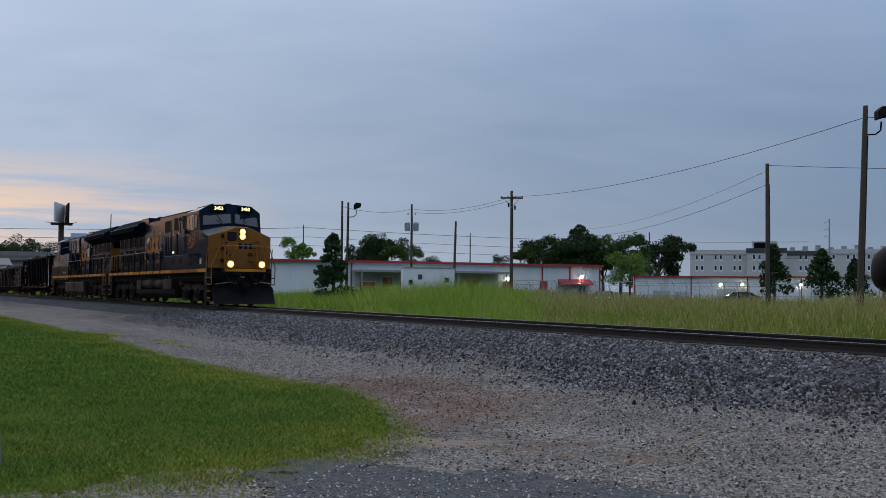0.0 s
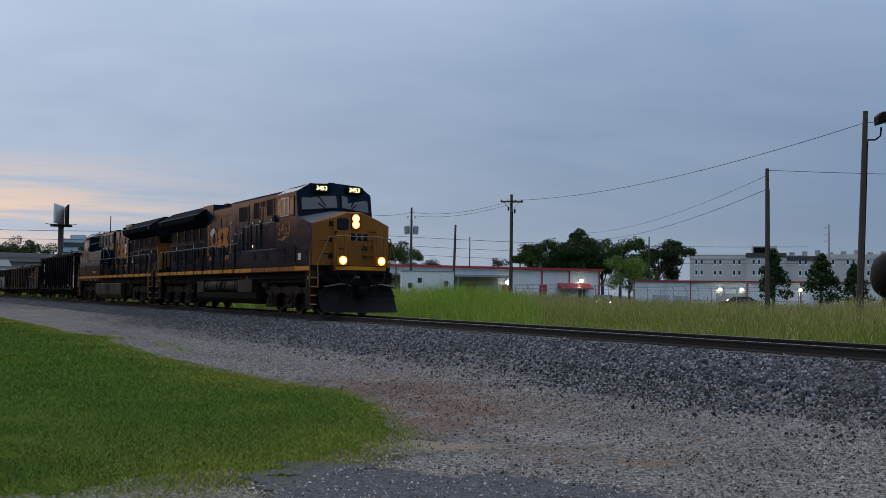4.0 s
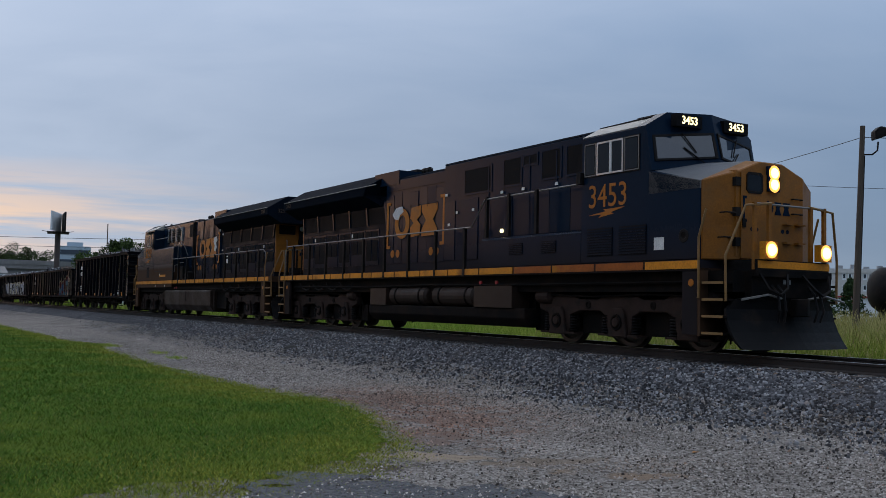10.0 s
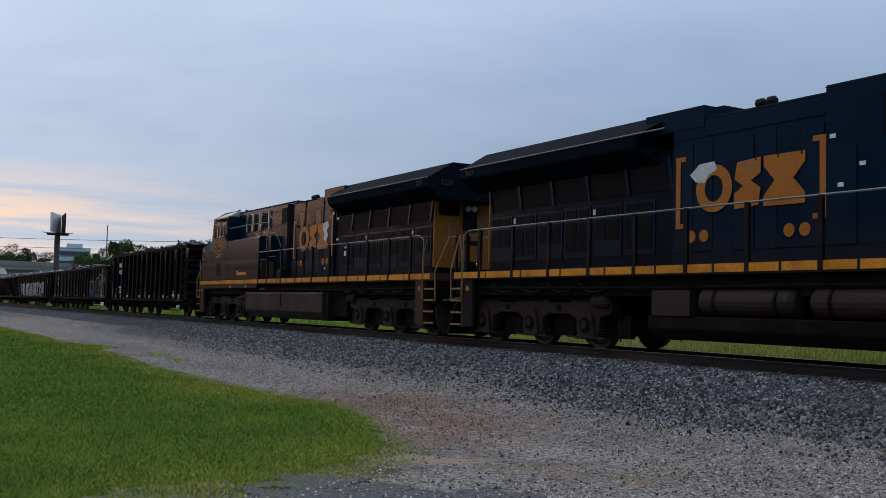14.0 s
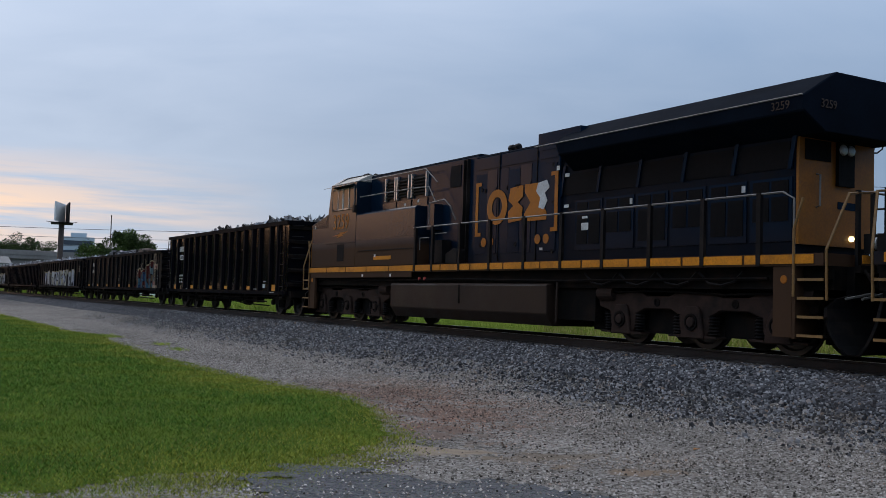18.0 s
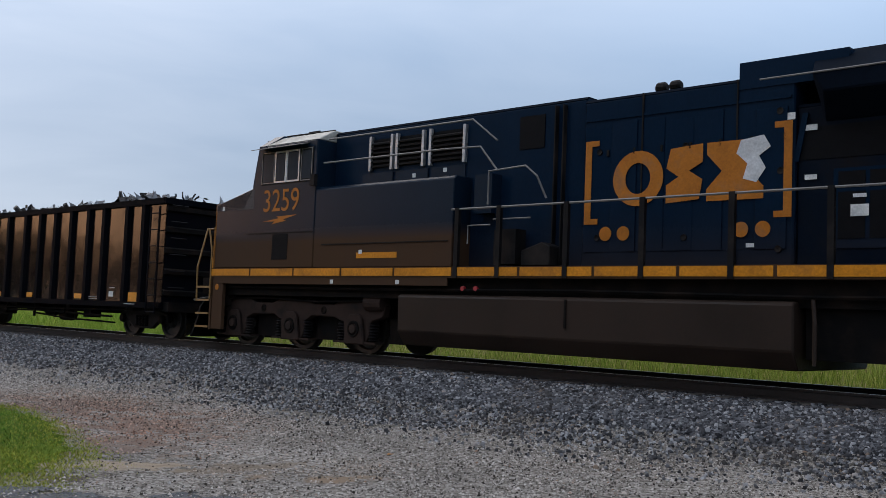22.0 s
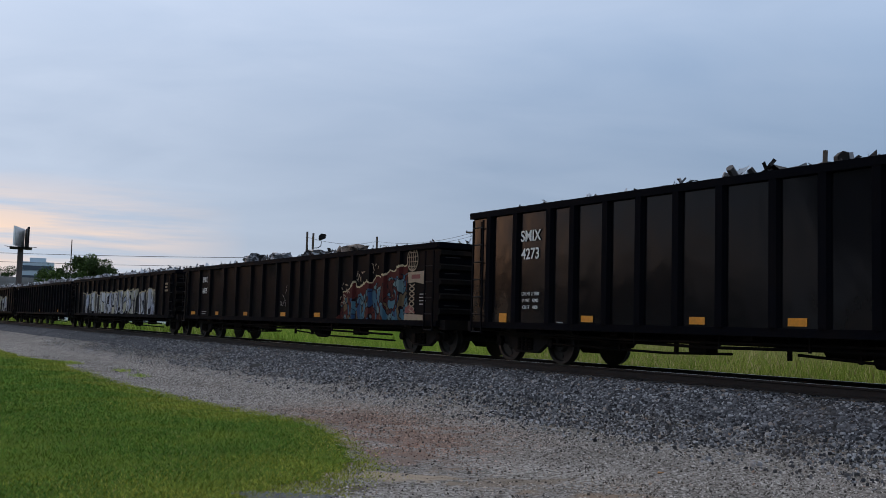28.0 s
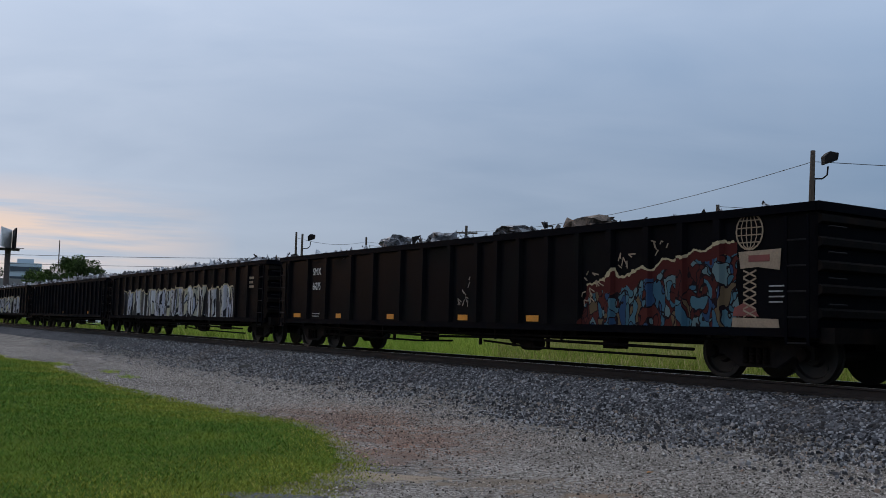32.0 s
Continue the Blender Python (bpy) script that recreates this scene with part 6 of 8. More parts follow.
RUST_RAIL = shade("rusty_rail_web", (0.022, 0.015, 0.012), 0.8, var=0.35, scale=3, bump=0.2)
RAIL_HEAD = shade("polished_rail_head", (0.42, 0.41, 0.40), 0.28, 0.9, var=0.15, scale=3, bump=0.03)
TIE = shade("weathered_tie_wood", (0.085, 0.07, 0.058), 0.9, var=0.4, scale=3, fine=20, bump=0.4, stretch=(1, 6, 1))

us = np.concatenate([-np.geomspace(2600, 70, 30), np.arange(-66, 30, 0.5), np.geomspace(31, 2600, 30)])
vs = np.concatenate([-np.geomspace(2600, 10, 22), np.arange(-9, 30, 0.3), np.geomspace(31, 2800, 40)])


def ground_height(U, V, X, Y):
    z = rise(V, U)
    near = np.exp(-((V - 6) / 9) ** 2) * np.exp(-((U + 14) / 40) ** 2)
    return z + wave(X, Y, 0.9, 3) * 0.035 * near - 0.012


ground = sheet("ground", us, vs, ground_height, GRAVEL)
tagged(ground, "grey gravel yard stained with brown dirt")
soil = sheet("field", np.concatenate([-np.geomspace(2500, 70, 26), np.arange(-66, 60, 2.0), np.geomspace(61, 2500, 26)]), np.concatenate([np.arange(17.3, 60, 1.5), np.geomspace(61, 2700, 36)]), lambda U, V, X, Y: rise(V, U) + 0.01 + wave(X, Y, 0.25, 9) * 0.08 * np.clip((V - 17.3) / 4, 0, 1), SOIL, "structure")
tagged(soil, "overgrown field soil beside the railway")
bed = sheet("ballast_bed", np.concatenate([-np.geomspace(900, 45, 40), np.arange(-44, 22, 0.25), np.geomspace(22.5, 600, 30)]), np.arange(11.3, 18.0, 0.16), lambda U, V, X, Y: rise(V, U) + 0.012 + wave(X, Y, 14, 5) * 0.014 - 0.05 * np.clip((11.9 - V) / 0.5, 0, 1), BALLAST, "structure")
tagged(bed, "crushed grey stone ballast")

# rails: head, web and foot in one rolled profile
for v in (-0.755, 0.755):
    prof = [(-0.075, -0.175), (0.075, -0.175), (0.072, -0.160), (0.012, -0.135), (0.010, -0.045), (0.036, -0.034), (0.036, -0.006), (0.030, -0.001), (-0.030, -0.001), (-0.036, -0.006), (-0.036, -0.034), (-0.010, -0.045), (-0.012, -0.135), (-0.072, -0.160)]
    bm = bmesh.new()
    prism(bm, prof, "x", -900, 600)
    r = part("rail", bm, RUST_RAIL)
    r.matrix_basis = Matrix.Translation(track(0, v, RAIL)) @ pose(0, 0, 0, 0, 0, TURN)
    tagged(r, "rusty steel rail with a polished head", "rail", "rails of the track", "structure")
    head = part("rail_head", Box(-900, 600, -0.028, 0.028, -0.001, 0.002), RAIL_HEAD, r)

tie = None
for k in range(-150, 60):
    if tie is None:
        tie = part("tie", Box(-0.11, 0.11, -1.3, 1.3, -0.16, 0.0), TIE, None, bevel=0.012)
        tagged(tie, "weathered wooden railway tie sunk in ballast", "railway tie", "ties of the track")
        ob = tie
    else:
        ob = tie.copy()
        scene.collection.objects.link(ob)
    p = track(k * 0.55, 0, RAIL - 0.178)
    ob.matrix_basis = pose(p.x, p.y, p.z, 0, 0, TURN + 1.5 * math.sin(k * 2.3))


ICO = None


def scatter_stones(name, u0, u1, v0, v1, n, size, seed, material, weight=None, chunky=False, spread=0.3):
    """Loose stones as one mesh: jittered, squashed lumps sunk into the ground."""
    r = np.random.RandomState(seed)
    u, v = r.uniform(u0, u1, n), r.uniform(v0, v1, n)
    if weight is not None:
        keep = r.uniform(0, 1, n) < weight(u, v)
        u, v = u[keep], v[keep]
    n = len(u)
    if chunky:           # a broken lump: three feet, a flat skewed top
        base = np.array([(1, 0.15, -0.4), (-0.5, 0.9, -0.4), (-0.6, -0.85, -0.4), (0.35, 0.60, 0.62), (-0.72, 0.05, 0.70), (0.40, -0.62, 0.58)], dtype=float)
        tri = np.array([(3, 4, 5), (0, 1, 3), (1, 4, 3), (1, 2, 4), (2, 5, 4), (2, 0, 5), (0, 3, 5)])
    else:
        base = np.array([(1, 0.25, -0.3), (-1, -0.2, -0.2), (-0.2, 1, -0.3), (0.25, -1, -0.2), (0.15, 0.05, 0.75)], dtype=float)
        tri = np.array([(0, 2, 4), (2, 1, 4), (1, 3, 4), (3, 0, 4)])
    c = len(base)
    s = size * np.clip(r.lognormal(0, spread, n), 0.4, 1.9)
    pts = base[None] * r.uniform(0.70, 1.25, (n, c, 1)) * s[:, None, None] * r.uniform(0.65, 1.25, (n, 1, 3))
    a, b = r.uniform(0, math.tau, n), r.uniform(-0.45, 0.45, n)
    ca, sa, cb, sb = np.cos(a)[:, None], np.sin(a)[:, None], np.cos(b)[:, None], np.sin(b)[:, None]
    x, y, z = pts[..., 0], pts[..., 1] * cb - pts[..., 2] * sb, pts[..., 1] * sb + pts[..., 2] * cb
    x, y = x * ca - y * sa, x * sa + y * ca
    X, Y = ALONG.x * u + OUT.x * v, ALONG.y * u + OUT.y * v
    Z = rise(v, u) + s * 0.38
    P = np.stack([x + X[:, None], y + Y[:, None], z + Z[:, None]], -1).reshape(-1, 3)
    F = (tri[None] + (np.arange(n) * c)[:, None, None]).reshape(-1, 3)
    return cloud_mesh(name, P, F, material)


STONE_MIX = island_tints("mixed_grey_stones", [(0.0, (0.017, 0.017, 0.019)), (0.40, (0.064, 0.063, 0.067)), (0.72, (0.160, 0.158, 0.164)), (0.93, (0.36, 0.356, 0.36)), (1.0, (0.20, 0.14, 0.10))], 0.85, ((0.085, 0.066, 0.052), 0.55, 0.52, 0.70, 0.40))
GRAVEL_MIX = island_tints("mixed_fine_gravel", [(0.0, (0.026, 0.022, 0.019)), (0.3, (0.132, 0.115, 0.100)), (0.7, (0.322, 0.288, 0.258)), (0.95, (0.49, 0.45, 0.415)), (1.0, (0.20, 0.12, 0.08))], 0.85)


def stain(m, colour, sx, sy, radius, squash, amount):
    """Dirt that has worked into loose stones round a place, fading out raggedly."""
    nt = m.node_tree
    N, L = nt.nodes.new, nt.links.new
    b = nt.nodes["Principled BSDF"]
    clean = b.inputs["Base Color"].links[0].from_socket
    co = N("ShaderNodeTexCoord").outputs["Object"]
    mp = N("ShaderNodeMapping")
    mp.inputs["Location"].default_value = (-sx / radius, -sy * squash / radius, 0)
    mp.inputs["Scale"].default_value = (1 / radius, squash / radius, 0)
    L(co, mp.inputs[0])
    ln = N("ShaderNodeVectorMath")
    ln.operation = "LENGTH"
    L(mp.outputs[0], ln.inputs[0])
    no = N("ShaderNodeTexNoise")
    no.inputs["Scale"].default_value, no.inputs["Detail"].default_value = 1.6, 5
    L(co, no.inputs["Vector"])
    ad = N("ShaderNodeMath")
    ad.operation = "ADD"
    L(ln.outputs["Value"], ad.inputs[0])
    L(no.outputs[0], ad.inputs[1])
    mr = N("ShaderNodeMapRange")
    for k, v in zip((1, 2, 3, 4), (0.75, 1.35, amount, 0.0)):
        mr.inputs[k].default_value = v
    L(ad.outputs[0], mr.inputs[0])
    mx = N("ShaderNodeMix")
    mx.data_type, mx.blend_type = "RGBA", "MULTIPLY"
    L(mr.outputs[0], mx.inputs[0])
    L(clean, mx.inputs[6])
    mx.inputs[7].default_value = (*colour, 1)
    L(mx.outputs[2], b.inputs["Base Color"])


for args in (((0.90, 0.68, 0.58), -1.0, 16.9, 2.9, 0.7, 0.9), ((0.90, 0.67, 0.57), 0.2, 14.2, 2.9, 0.7, 0.9), ((0.92, 0.70, 0.60), -0.1, 12.3, 2.2, 0.8, 0.85), ((0.95, 0.80, 0.66), 1.2, 10.3, 2.4, 1.6, 0.7)):
    stain(GRAVEL_MIX, *args)
tagged(scatter_stones("ballast_stones", -64, 9, 9.3, 13.78, 240000, 0.0215, 21, STONE_MIX, lambda u, v: np.clip((v - 10.5 + 0.9 * wave(u, v, 0.6, 27) + 0.6 * wave(u, v, 2.3, 28)) / 1.3, 0.05, 1) * np.clip(1.15 - (-u - 14) / 40, 0.15, 1) * np.clip((u + 64) / 18, 0, 1), True, 0.32), "angular grey ballast stones")
tagged(scatter_stones("gravel_stones", -60, 5, 2.6, 11.6, 400000, 0.0112, 22, GRAVEL_MIX, lambda u, v: np.clip((u + 58) / 40, 0, 1) * np.clip(0.75 + 0.9 * wave(u, v, 0.9, 24) + 0.6 * wave(u, v, 3.4, 25), 0.15, 1) * (lawn_edge(v, u) < 0.1) * (1 - 0.96 * np.exp(-(((ALONG.x * u + OUT.x * v - 0.15) / 0.75) ** 2 + ((ALONG.y * u + OUT.y * v - 10.55) / 0.5) ** 2))) * (1 - 0.7 * np.exp(-(((ALONG.x * u + OUT.x * v - 1.9) / 0.6) ** 2 + ((ALONG.y * u + OUT.y * v - 9.5) / 0.35) ** 2))) * np.where(on_asphalt(u, v), 0.26, 1.0) * np.clip(np.hypot((ALONG.x * u + OUT.x * v - 0.3) / 3.0, (ALONG.y * u + OUT.y * v - 12.5) / 4.0) - 0.05, 0.55, 1)), "small scattered gravel stones")
DARK_STONES = island_tints("dark_stray_stones", [(0.0, (0.018, 0.016, 0.014)), (0.5, (0.055, 0.047, 0.040)), (0.85, (0.11, 0.095, 0.08)), (1.0, (0.42, 0.40, 0.38))], 0.85)
tagged(scatter_stones("stray_stones", -40, 5, 4.2, 10.8, 26000, 0.0092, 23, DARK_STONES, lambda u, v: np.clip(0.30 + 0.9 * wave(u, v, 1.2, 29) + 0.5 * np.exp(-((v - 7.4) / 0.8) ** 2), 0.05, 1) * (lawn_edge(v, u) < 0.0), True, 0.45), "dark stray stones on the gravel")

# ---- lawn, asphalt and tall grass ----
def masked_sheet(name, us, vs, inside, z, material, kind):
    U, V = np.meshgrid(us, vs, indexing="ij")
    X, Y = ALONG.x * U + OUT.x * V, ALONG.y * U + OUT.y * V
    n, m = U.shape
    idx = np.arange(n * m).reshape(n, m)
    f = np.stack([idx[:-1, :-1], idx[1:, :-1], idx[1:, 1:], idx[:-1, 1:]], -1).reshape(-1, 4)
    cu, cv = (U[:-1, :-1] + U[1:, 1:]) / 2, (V[:-1, :-1] + V[1:, 1:]) / 2
    f = f[inside(cu, cv).reshape(-1)]
    near = np.exp(-((V - 6) / 9) ** 2) * np.exp(-((U + 14) / 40) ** 2)
    Z = rise(V, U) + wave(X, Y, 0.9, 3) * 0.035 * near - 0.012 + z
    used, inv = np.unique(f, return_inverse=True)
    P = np.stack([X, Y, Z], -1).reshape(-1, 3)[used]
    return cloud_mesh(name, P, inv.reshape(-1, 4), material, kind, smooth=True)


LAWN_SOIL = shade("lawn_thatch", (0.070, 0.100, 0.018), 0.95, var=0.4, scale=0.6, fine=25, bump=0.5, spec=0.0)
lawn = masked_sheet("lawn", np.concatenate([-np.geomspace(300, 46, 30), np.arange(-45, -3, 0.08)]), np.concatenate([np.arange(-40, 0, 2.0), np.arange(0, 7.2, 0.08)]), lambda u, v: lawn_edge(v, u) > 0.75, 0.006, LAWN_SOIL, "structure")
tagged(lawn, "short mown lawn")
GRASS = island_tints("lawn_blades", [(0.0, (0.036, 0.095, 0.014)), (0.4, (0.076, 0.165, 0.021)), (0.8, (0.135, 0.230, 0.028)), (0.96, (0.21, 0.27, 0.05)), (1.0, (0.28, 0.26, 0.10))], 0.7, ((0.195, 0.225, 0.026), 0.6, 0.50, 0.68, 0.6))
GRASS_PALE = island_tints("yellowed_lawn_blades", [(0.0, (0.125, 0.155, 0.022)), (0.4, (0.225, 0.250, 0.032)), (0.8, (0.315, 0.325, 0.043)), (0.95, (0.38, 0.34, 0.07)), (1.0, (0.40, 0.31, 0.13))], 0.7, ((0.115, 0.195, 0.026), 0.8, 0.48, 0.66, 0.6))
FIELD = island_tints("tall_field_grass", [(0.0, (0.15, 0.23, 0.03)), (0.45, (0.28, 0.37, 0.05)), (0.8, (0.40, 0.45, 0.08)), (1.0, (0.48, 0.45, 0.14))], 0.75, ((0.17, 0.30, 0.03), 0.25, 0.44, 0.60, 0.6))
RIPE = island_tints("ripe_field_grass", [(0.0, (0.11, 0.17, 0.022)), (0.45, (0.23, 0.29, 0.04)), (0.8, (0.34, 0.36, 0.07)), (1.0, (0.42, 0.37, 0.13))], 0.75)


def ripen(m, z0, z1, tan):
    """Grass that turns tan towards its tips, which stand z0 to z1 high."""
    nt = m.node_tree
    b = nt.nodes["Principled BSDF"]
    green = b.inputs["Base Color"].links[0].from_socket
    sep = nt.nodes.new("ShaderNodeSeparateXYZ")
    nt.links.new(nt.nodes.new("ShaderNodeTexCoord").outputs["Object"], sep.inputs[0])
    mr = nt.nodes.new("ShaderNodeMapRange")
    for k, v in zip((1, 2, 3, 4), (z0, z1, 0.0, 0.70)):
        mr.inputs[k].default_value = v
    nt.links.new(sep.outputs[2], mr.inputs[0])
    mx = nt.nodes.new("ShaderNodeMix")
    mx.data_type = "RGBA"
    nt.links.new(mr.outputs[0], mx.inputs[0])
    nt.links.new(green, mx.inputs[6])
    mx.inputs[7].default_value = (*tan, 1)
    nt.links.new(mx.outputs[2], b.inputs["Base Color"])


ripen(RIPE, 0.70, 1.35, (0.42, 0.34, 0.16))


def blades(name, u, v, h, w, lean, seed, material, z=0.0):
    """Grass blades as one mesh: each a bent tapering strip of three triangles."""
    r = np.random.RandomState(seed)
    n = len(u)
    X, Y = ALONG.x * u + OUT.x * v, ALONG.y * u + OUT.y * v
    near = np.exp(-((v - 6) / 9) ** 2) * np.exp(-((u + 14) / 40) ** 2)
    Z = rise(v, u) + wave(X, Y, 0.9, 3) * 0.035 * near - 0.01 + z
    a, b = r.uniform(0, math.tau, n), r.uniform(0, math.tau, n)
    dx, dy = np.cos(a) * w / 2, np.sin(a) * w / 2
    lx, ly = np.cos(b) * lean * h, np.sin(b) * lean * h
    P = np.stack([
        np.stack([X - dx, Y - dy, Z], -1), np.stack([X + dx, Y + dy, Z], -1),
        np.stack([X + lx * 0.4 - dx * 0.8, Y + ly * 0.4 - dy * 0.8, Z + h * 0.55], -1), np.stack([X + lx * 0.4 + dx * 0.8, Y + ly * 0.4 + dy * 0.8, Z + h * 0.55], -1),
        np.stack([X + lx, Y + ly, Z + h], -1)], 1).reshape(-1, 3)
    F = (np.array([(0, 1, 3), (0, 3, 2), (2, 3, 4)])[None] + (np.arange(n) * 5)[:, None, None]).reshape(-1, 3)
    return cloud_mesh(name, P, F, material)


def lawn_blades():
    r = np.random.RandomState(41)
    n = 380000
    u, v = -7 - 75 * r.uniform(0, 1, n) ** 2.2, r.uniform(0.6, 7.2, n)
    e = lawn_edge(v, u)
    thin = (wave(u, v, 1.3, 33) + wave(u, v, 4.1, 34)) * 0.5
    keep = (e > r.uniform(-1.0, 0.9, len(u)) * r.uniform(0.1, 1.0, len(u))) & (r.uniform(0, 1, len(u)) < 0.95 + 0.4 * thin)
    u, v, thin, e = u[keep], v[keep], thin[keep], e[keep]
    far = np.clip((-u - 12) / 25, 0, 1)
    h = (0.028 + 0.014 * thin + 0.02 * far) * r.uniform(0.5, 1.5, len(u)) * np.clip(0.6 + e * 0.4, 0.55, 1)
    w = 0.009 + 0.020 * far
    # the grass is paler and yellower towards the gravel, and lush in patches
    pale = r.uniform(0, 1, len(u)) < np.clip(1.05 - e / 3.6 + 0.9 * wave(u, v, 0.55, 38) + 0.4 * wave(u, v, 2.2, 39), 0.05, 0.95)
    a, b = ~pale, pale
    return blades("lawn_grass", u[a], v[a], h[a], w[a], 0.95, 42, GRASS), blades("lawn_edge_grass", u[b], v[b], h[b], w[b], 0.95, 40, GRASS_PALE)


deep, edge_grass = lawn_blades()
tagged(deep, "short bright green grass blades")
tagged(edge_grass, "short yellowish grass blades towards the gravel")


SEED = island_tints("tan_seed_heads", [(0.0, (0.20, 0.20, 0.05)), (0.5, (0.34, 0.30, 0.10)), (1.0, (0.46, 0.37, 0.18))], 0.8)


def field_grass():
    r = np.random.RandomState(43)
    n = 290000
    v = 17.4 + 50 * r.uniform(0, 1, n) ** 2.2
    u = r.uniform(-110, 12, n) * (0.45 + 0.55 * np.clip((v - 14) / 30, 0, 1)) - 4
    clump = wave(u, v, 0.35, 44) + 0.5 * wave(u, v, 1.4, 45)
    keep = r.uniform(0, 1, n) < 0.75 + 0.6 * clump
    u, v, clump = u[keep], v[keep], clump[keep]
    front = np.clip((v - 17.4) / 7.0, 0.10, 1)
    h = (0.88 + 0.42 * clump) * front * r.uniform(0.5, 1.25, len(u))
    d = np.hypot(u, v)
    # a taller stand near the middle of the field
    x, y = ALONG.x * u + OUT.x * v, ALONG.y * u + OUT.y * v
    h = h * (0.9 + 0.35 * wave(u, v, 0.9, 53) + 1.05 * np.exp(-((x / y - 0.0) / 0.11) ** 2) * np.clip((v - 22) / 8, 0, 1)) + 0.25 * np.clip((x / y - 0.38) / 0.04, 0, 1) * front
    # seed heads stand on the tallest stalks
    top = (r.uniform(0, 1, len(u)) < 0.22) & (v > 19.5)
    stand = x / y < 0.10 + 0.03 * wave(u, v, 0.8, 52)
    top &= ~stand
    heads = blades("seed_heads", u[top], v[top], 0.12 + 0.10 * h[top], 0.012 + d[top] * 0.0003, 0.5, 50, SEED, h[top] * 0.86)
    tagged(heads, "tan seed heads over the field grass")
    w = 0.005 + d * 0.00028
    a, b = stand, ~stand
    return blades("tall_grass", u[a], v[a], h[a], w[a], 0.45, 46, FIELD), blades("ripe_grass", u[b], v[b], h[b], w[b], 0.35, 51, RIPE)


green_stand, ripe_stand = field_grass()
tagged(green_stand, "tall lush green field grass")
tagged(ripe_stand, "tall uncut field grass with tan tips")


def far_verge():
    """Rough grass along the far side of the track, where it runs off into the distance."""
    r = np.random.RandomState(57)
    n = 36000
    u, v = r.uniform(-190, -42, n), 17.3 + 14 * r.uniform(0, 1, n) ** 1.5
    return blades("far_verge_grass", u, v, r.uniform(0.35, 0.95, n), 0.02 + 0.0006 * np.abs(u), 0.5, 58, FIELD)


tagged(far_verge(), "rough green grass along the far side of the track")


def edge_weeds():
    r = np.random.RandomState(47)
    n = 5000
    u = r.uniform(-60, 0, n)
    v = 16.9 + np.abs(r.normal(0, 0.5, n))
    a = blades("verge_weeds", u, v, r.uniform(0.08, 0.3, n), 0.02, 0.6, 48, FIELD)
    c = [(-34.2, 7.05), (-33.6, 7.1), (-26.5, 7.35), (-29.0, 7.5)]
    uu = np.concatenate([r.normal(p, 0.22, 120) for p, q in c])
    vv = np.concatenate([r.normal(q, 0.14, 120) for p, q in c])
    b = blades("gravel_weeds", uu, vv, r.uniform(0.03, 0.12, len(uu)), 0.014, 0.7, 49, FIELD)
    return a, b


for o in edge_weeds():
    tagged(o, "scattered low weeds along the gravel edge")


def asphalt():
    m = bpy.data.materials.new("cracked_asphalt")
    m.use_nodes = True
    nt = m.node_tree
    N, L = nt.nodes.new, nt.links.new
    b = nt.nodes["Principled BSDF"]
    co = N("ShaderNodeTexCoord").outputs["Object"]
    wob = N("ShaderNodeTexNoise")
    wob.inputs["Scale"].default_value, wob.inputs["Detail"].default_value = 5, 4
    L(co, wob.inputs["Vector"])
    mx = N("ShaderNodeMix")
    mx.data_type, mx.blend_type = "RGBA", "LINEAR_LIGHT"
    mx.inputs[0].default_value = 0.45
    L(co, mx.inputs[6]), L(wob.outputs["Color"], mx.inputs[7])
    vo = N("ShaderNodeTexVoronoi")
    vo.feature = "DISTANCE_TO_EDGE"
    vo.inputs["Scale"].default_value = 7.0
    L(mx.outputs[2], vo.inputs["Vector"])
    cr = N("ShaderNodeValToRGB")
    cr.color_ramp.elements[0].position, cr.color_ramp.elements[0].color = 0.02, (0.024, 0.025, 0.028, 1)
    cr.color_ramp.elements[1].position, cr.color_ramp.elements[1].color = 0.09, (0.098, 0.099, 0.104, 1)
    L(vo.outputs["Distance"], cr.inputs[0])
    fi = N("ShaderNodeTexNoise")
    fi.inputs["Scale"].default_value, fi.inputs["Detail"].default_value = 90, 3
    L(co, fi.inputs["Vector"])
    mu = N("ShaderNodeMix")
    mu.data_type, mu.blend_type = "RGBA", "OVERLAY"
    mu.inputs[0].default_value = 0.7
    L(cr.outputs[0], mu.inputs[6]), L(fi.outputs["Color"], mu.inputs[7])
    L(mu.outputs[2], b.inputs["Base Color"])
    b.inputs["Roughness"].default_value = 0.9
    b.inputs["Specular IOR Level"].default_value = 0.2
    bp = N("ShaderNodeBump")
    bp.inputs["Strength"].default_value, bp.inputs["Distance"].default_value = 0.9, 0.02
    L(vo.outputs["Distance"], bp.inputs["Height"])
    L(bp.outputs[0], b.inputs["Normal"])
    return m


slab = masked_sheet("pavement", np.arange(-9.8, 3.5, 0.07), np.arange(0.5, 6.5, 0.07), on_asphalt, 0.016, asphalt(), "structure")
tagged(slab, "broken patch of old cracked asphalt")


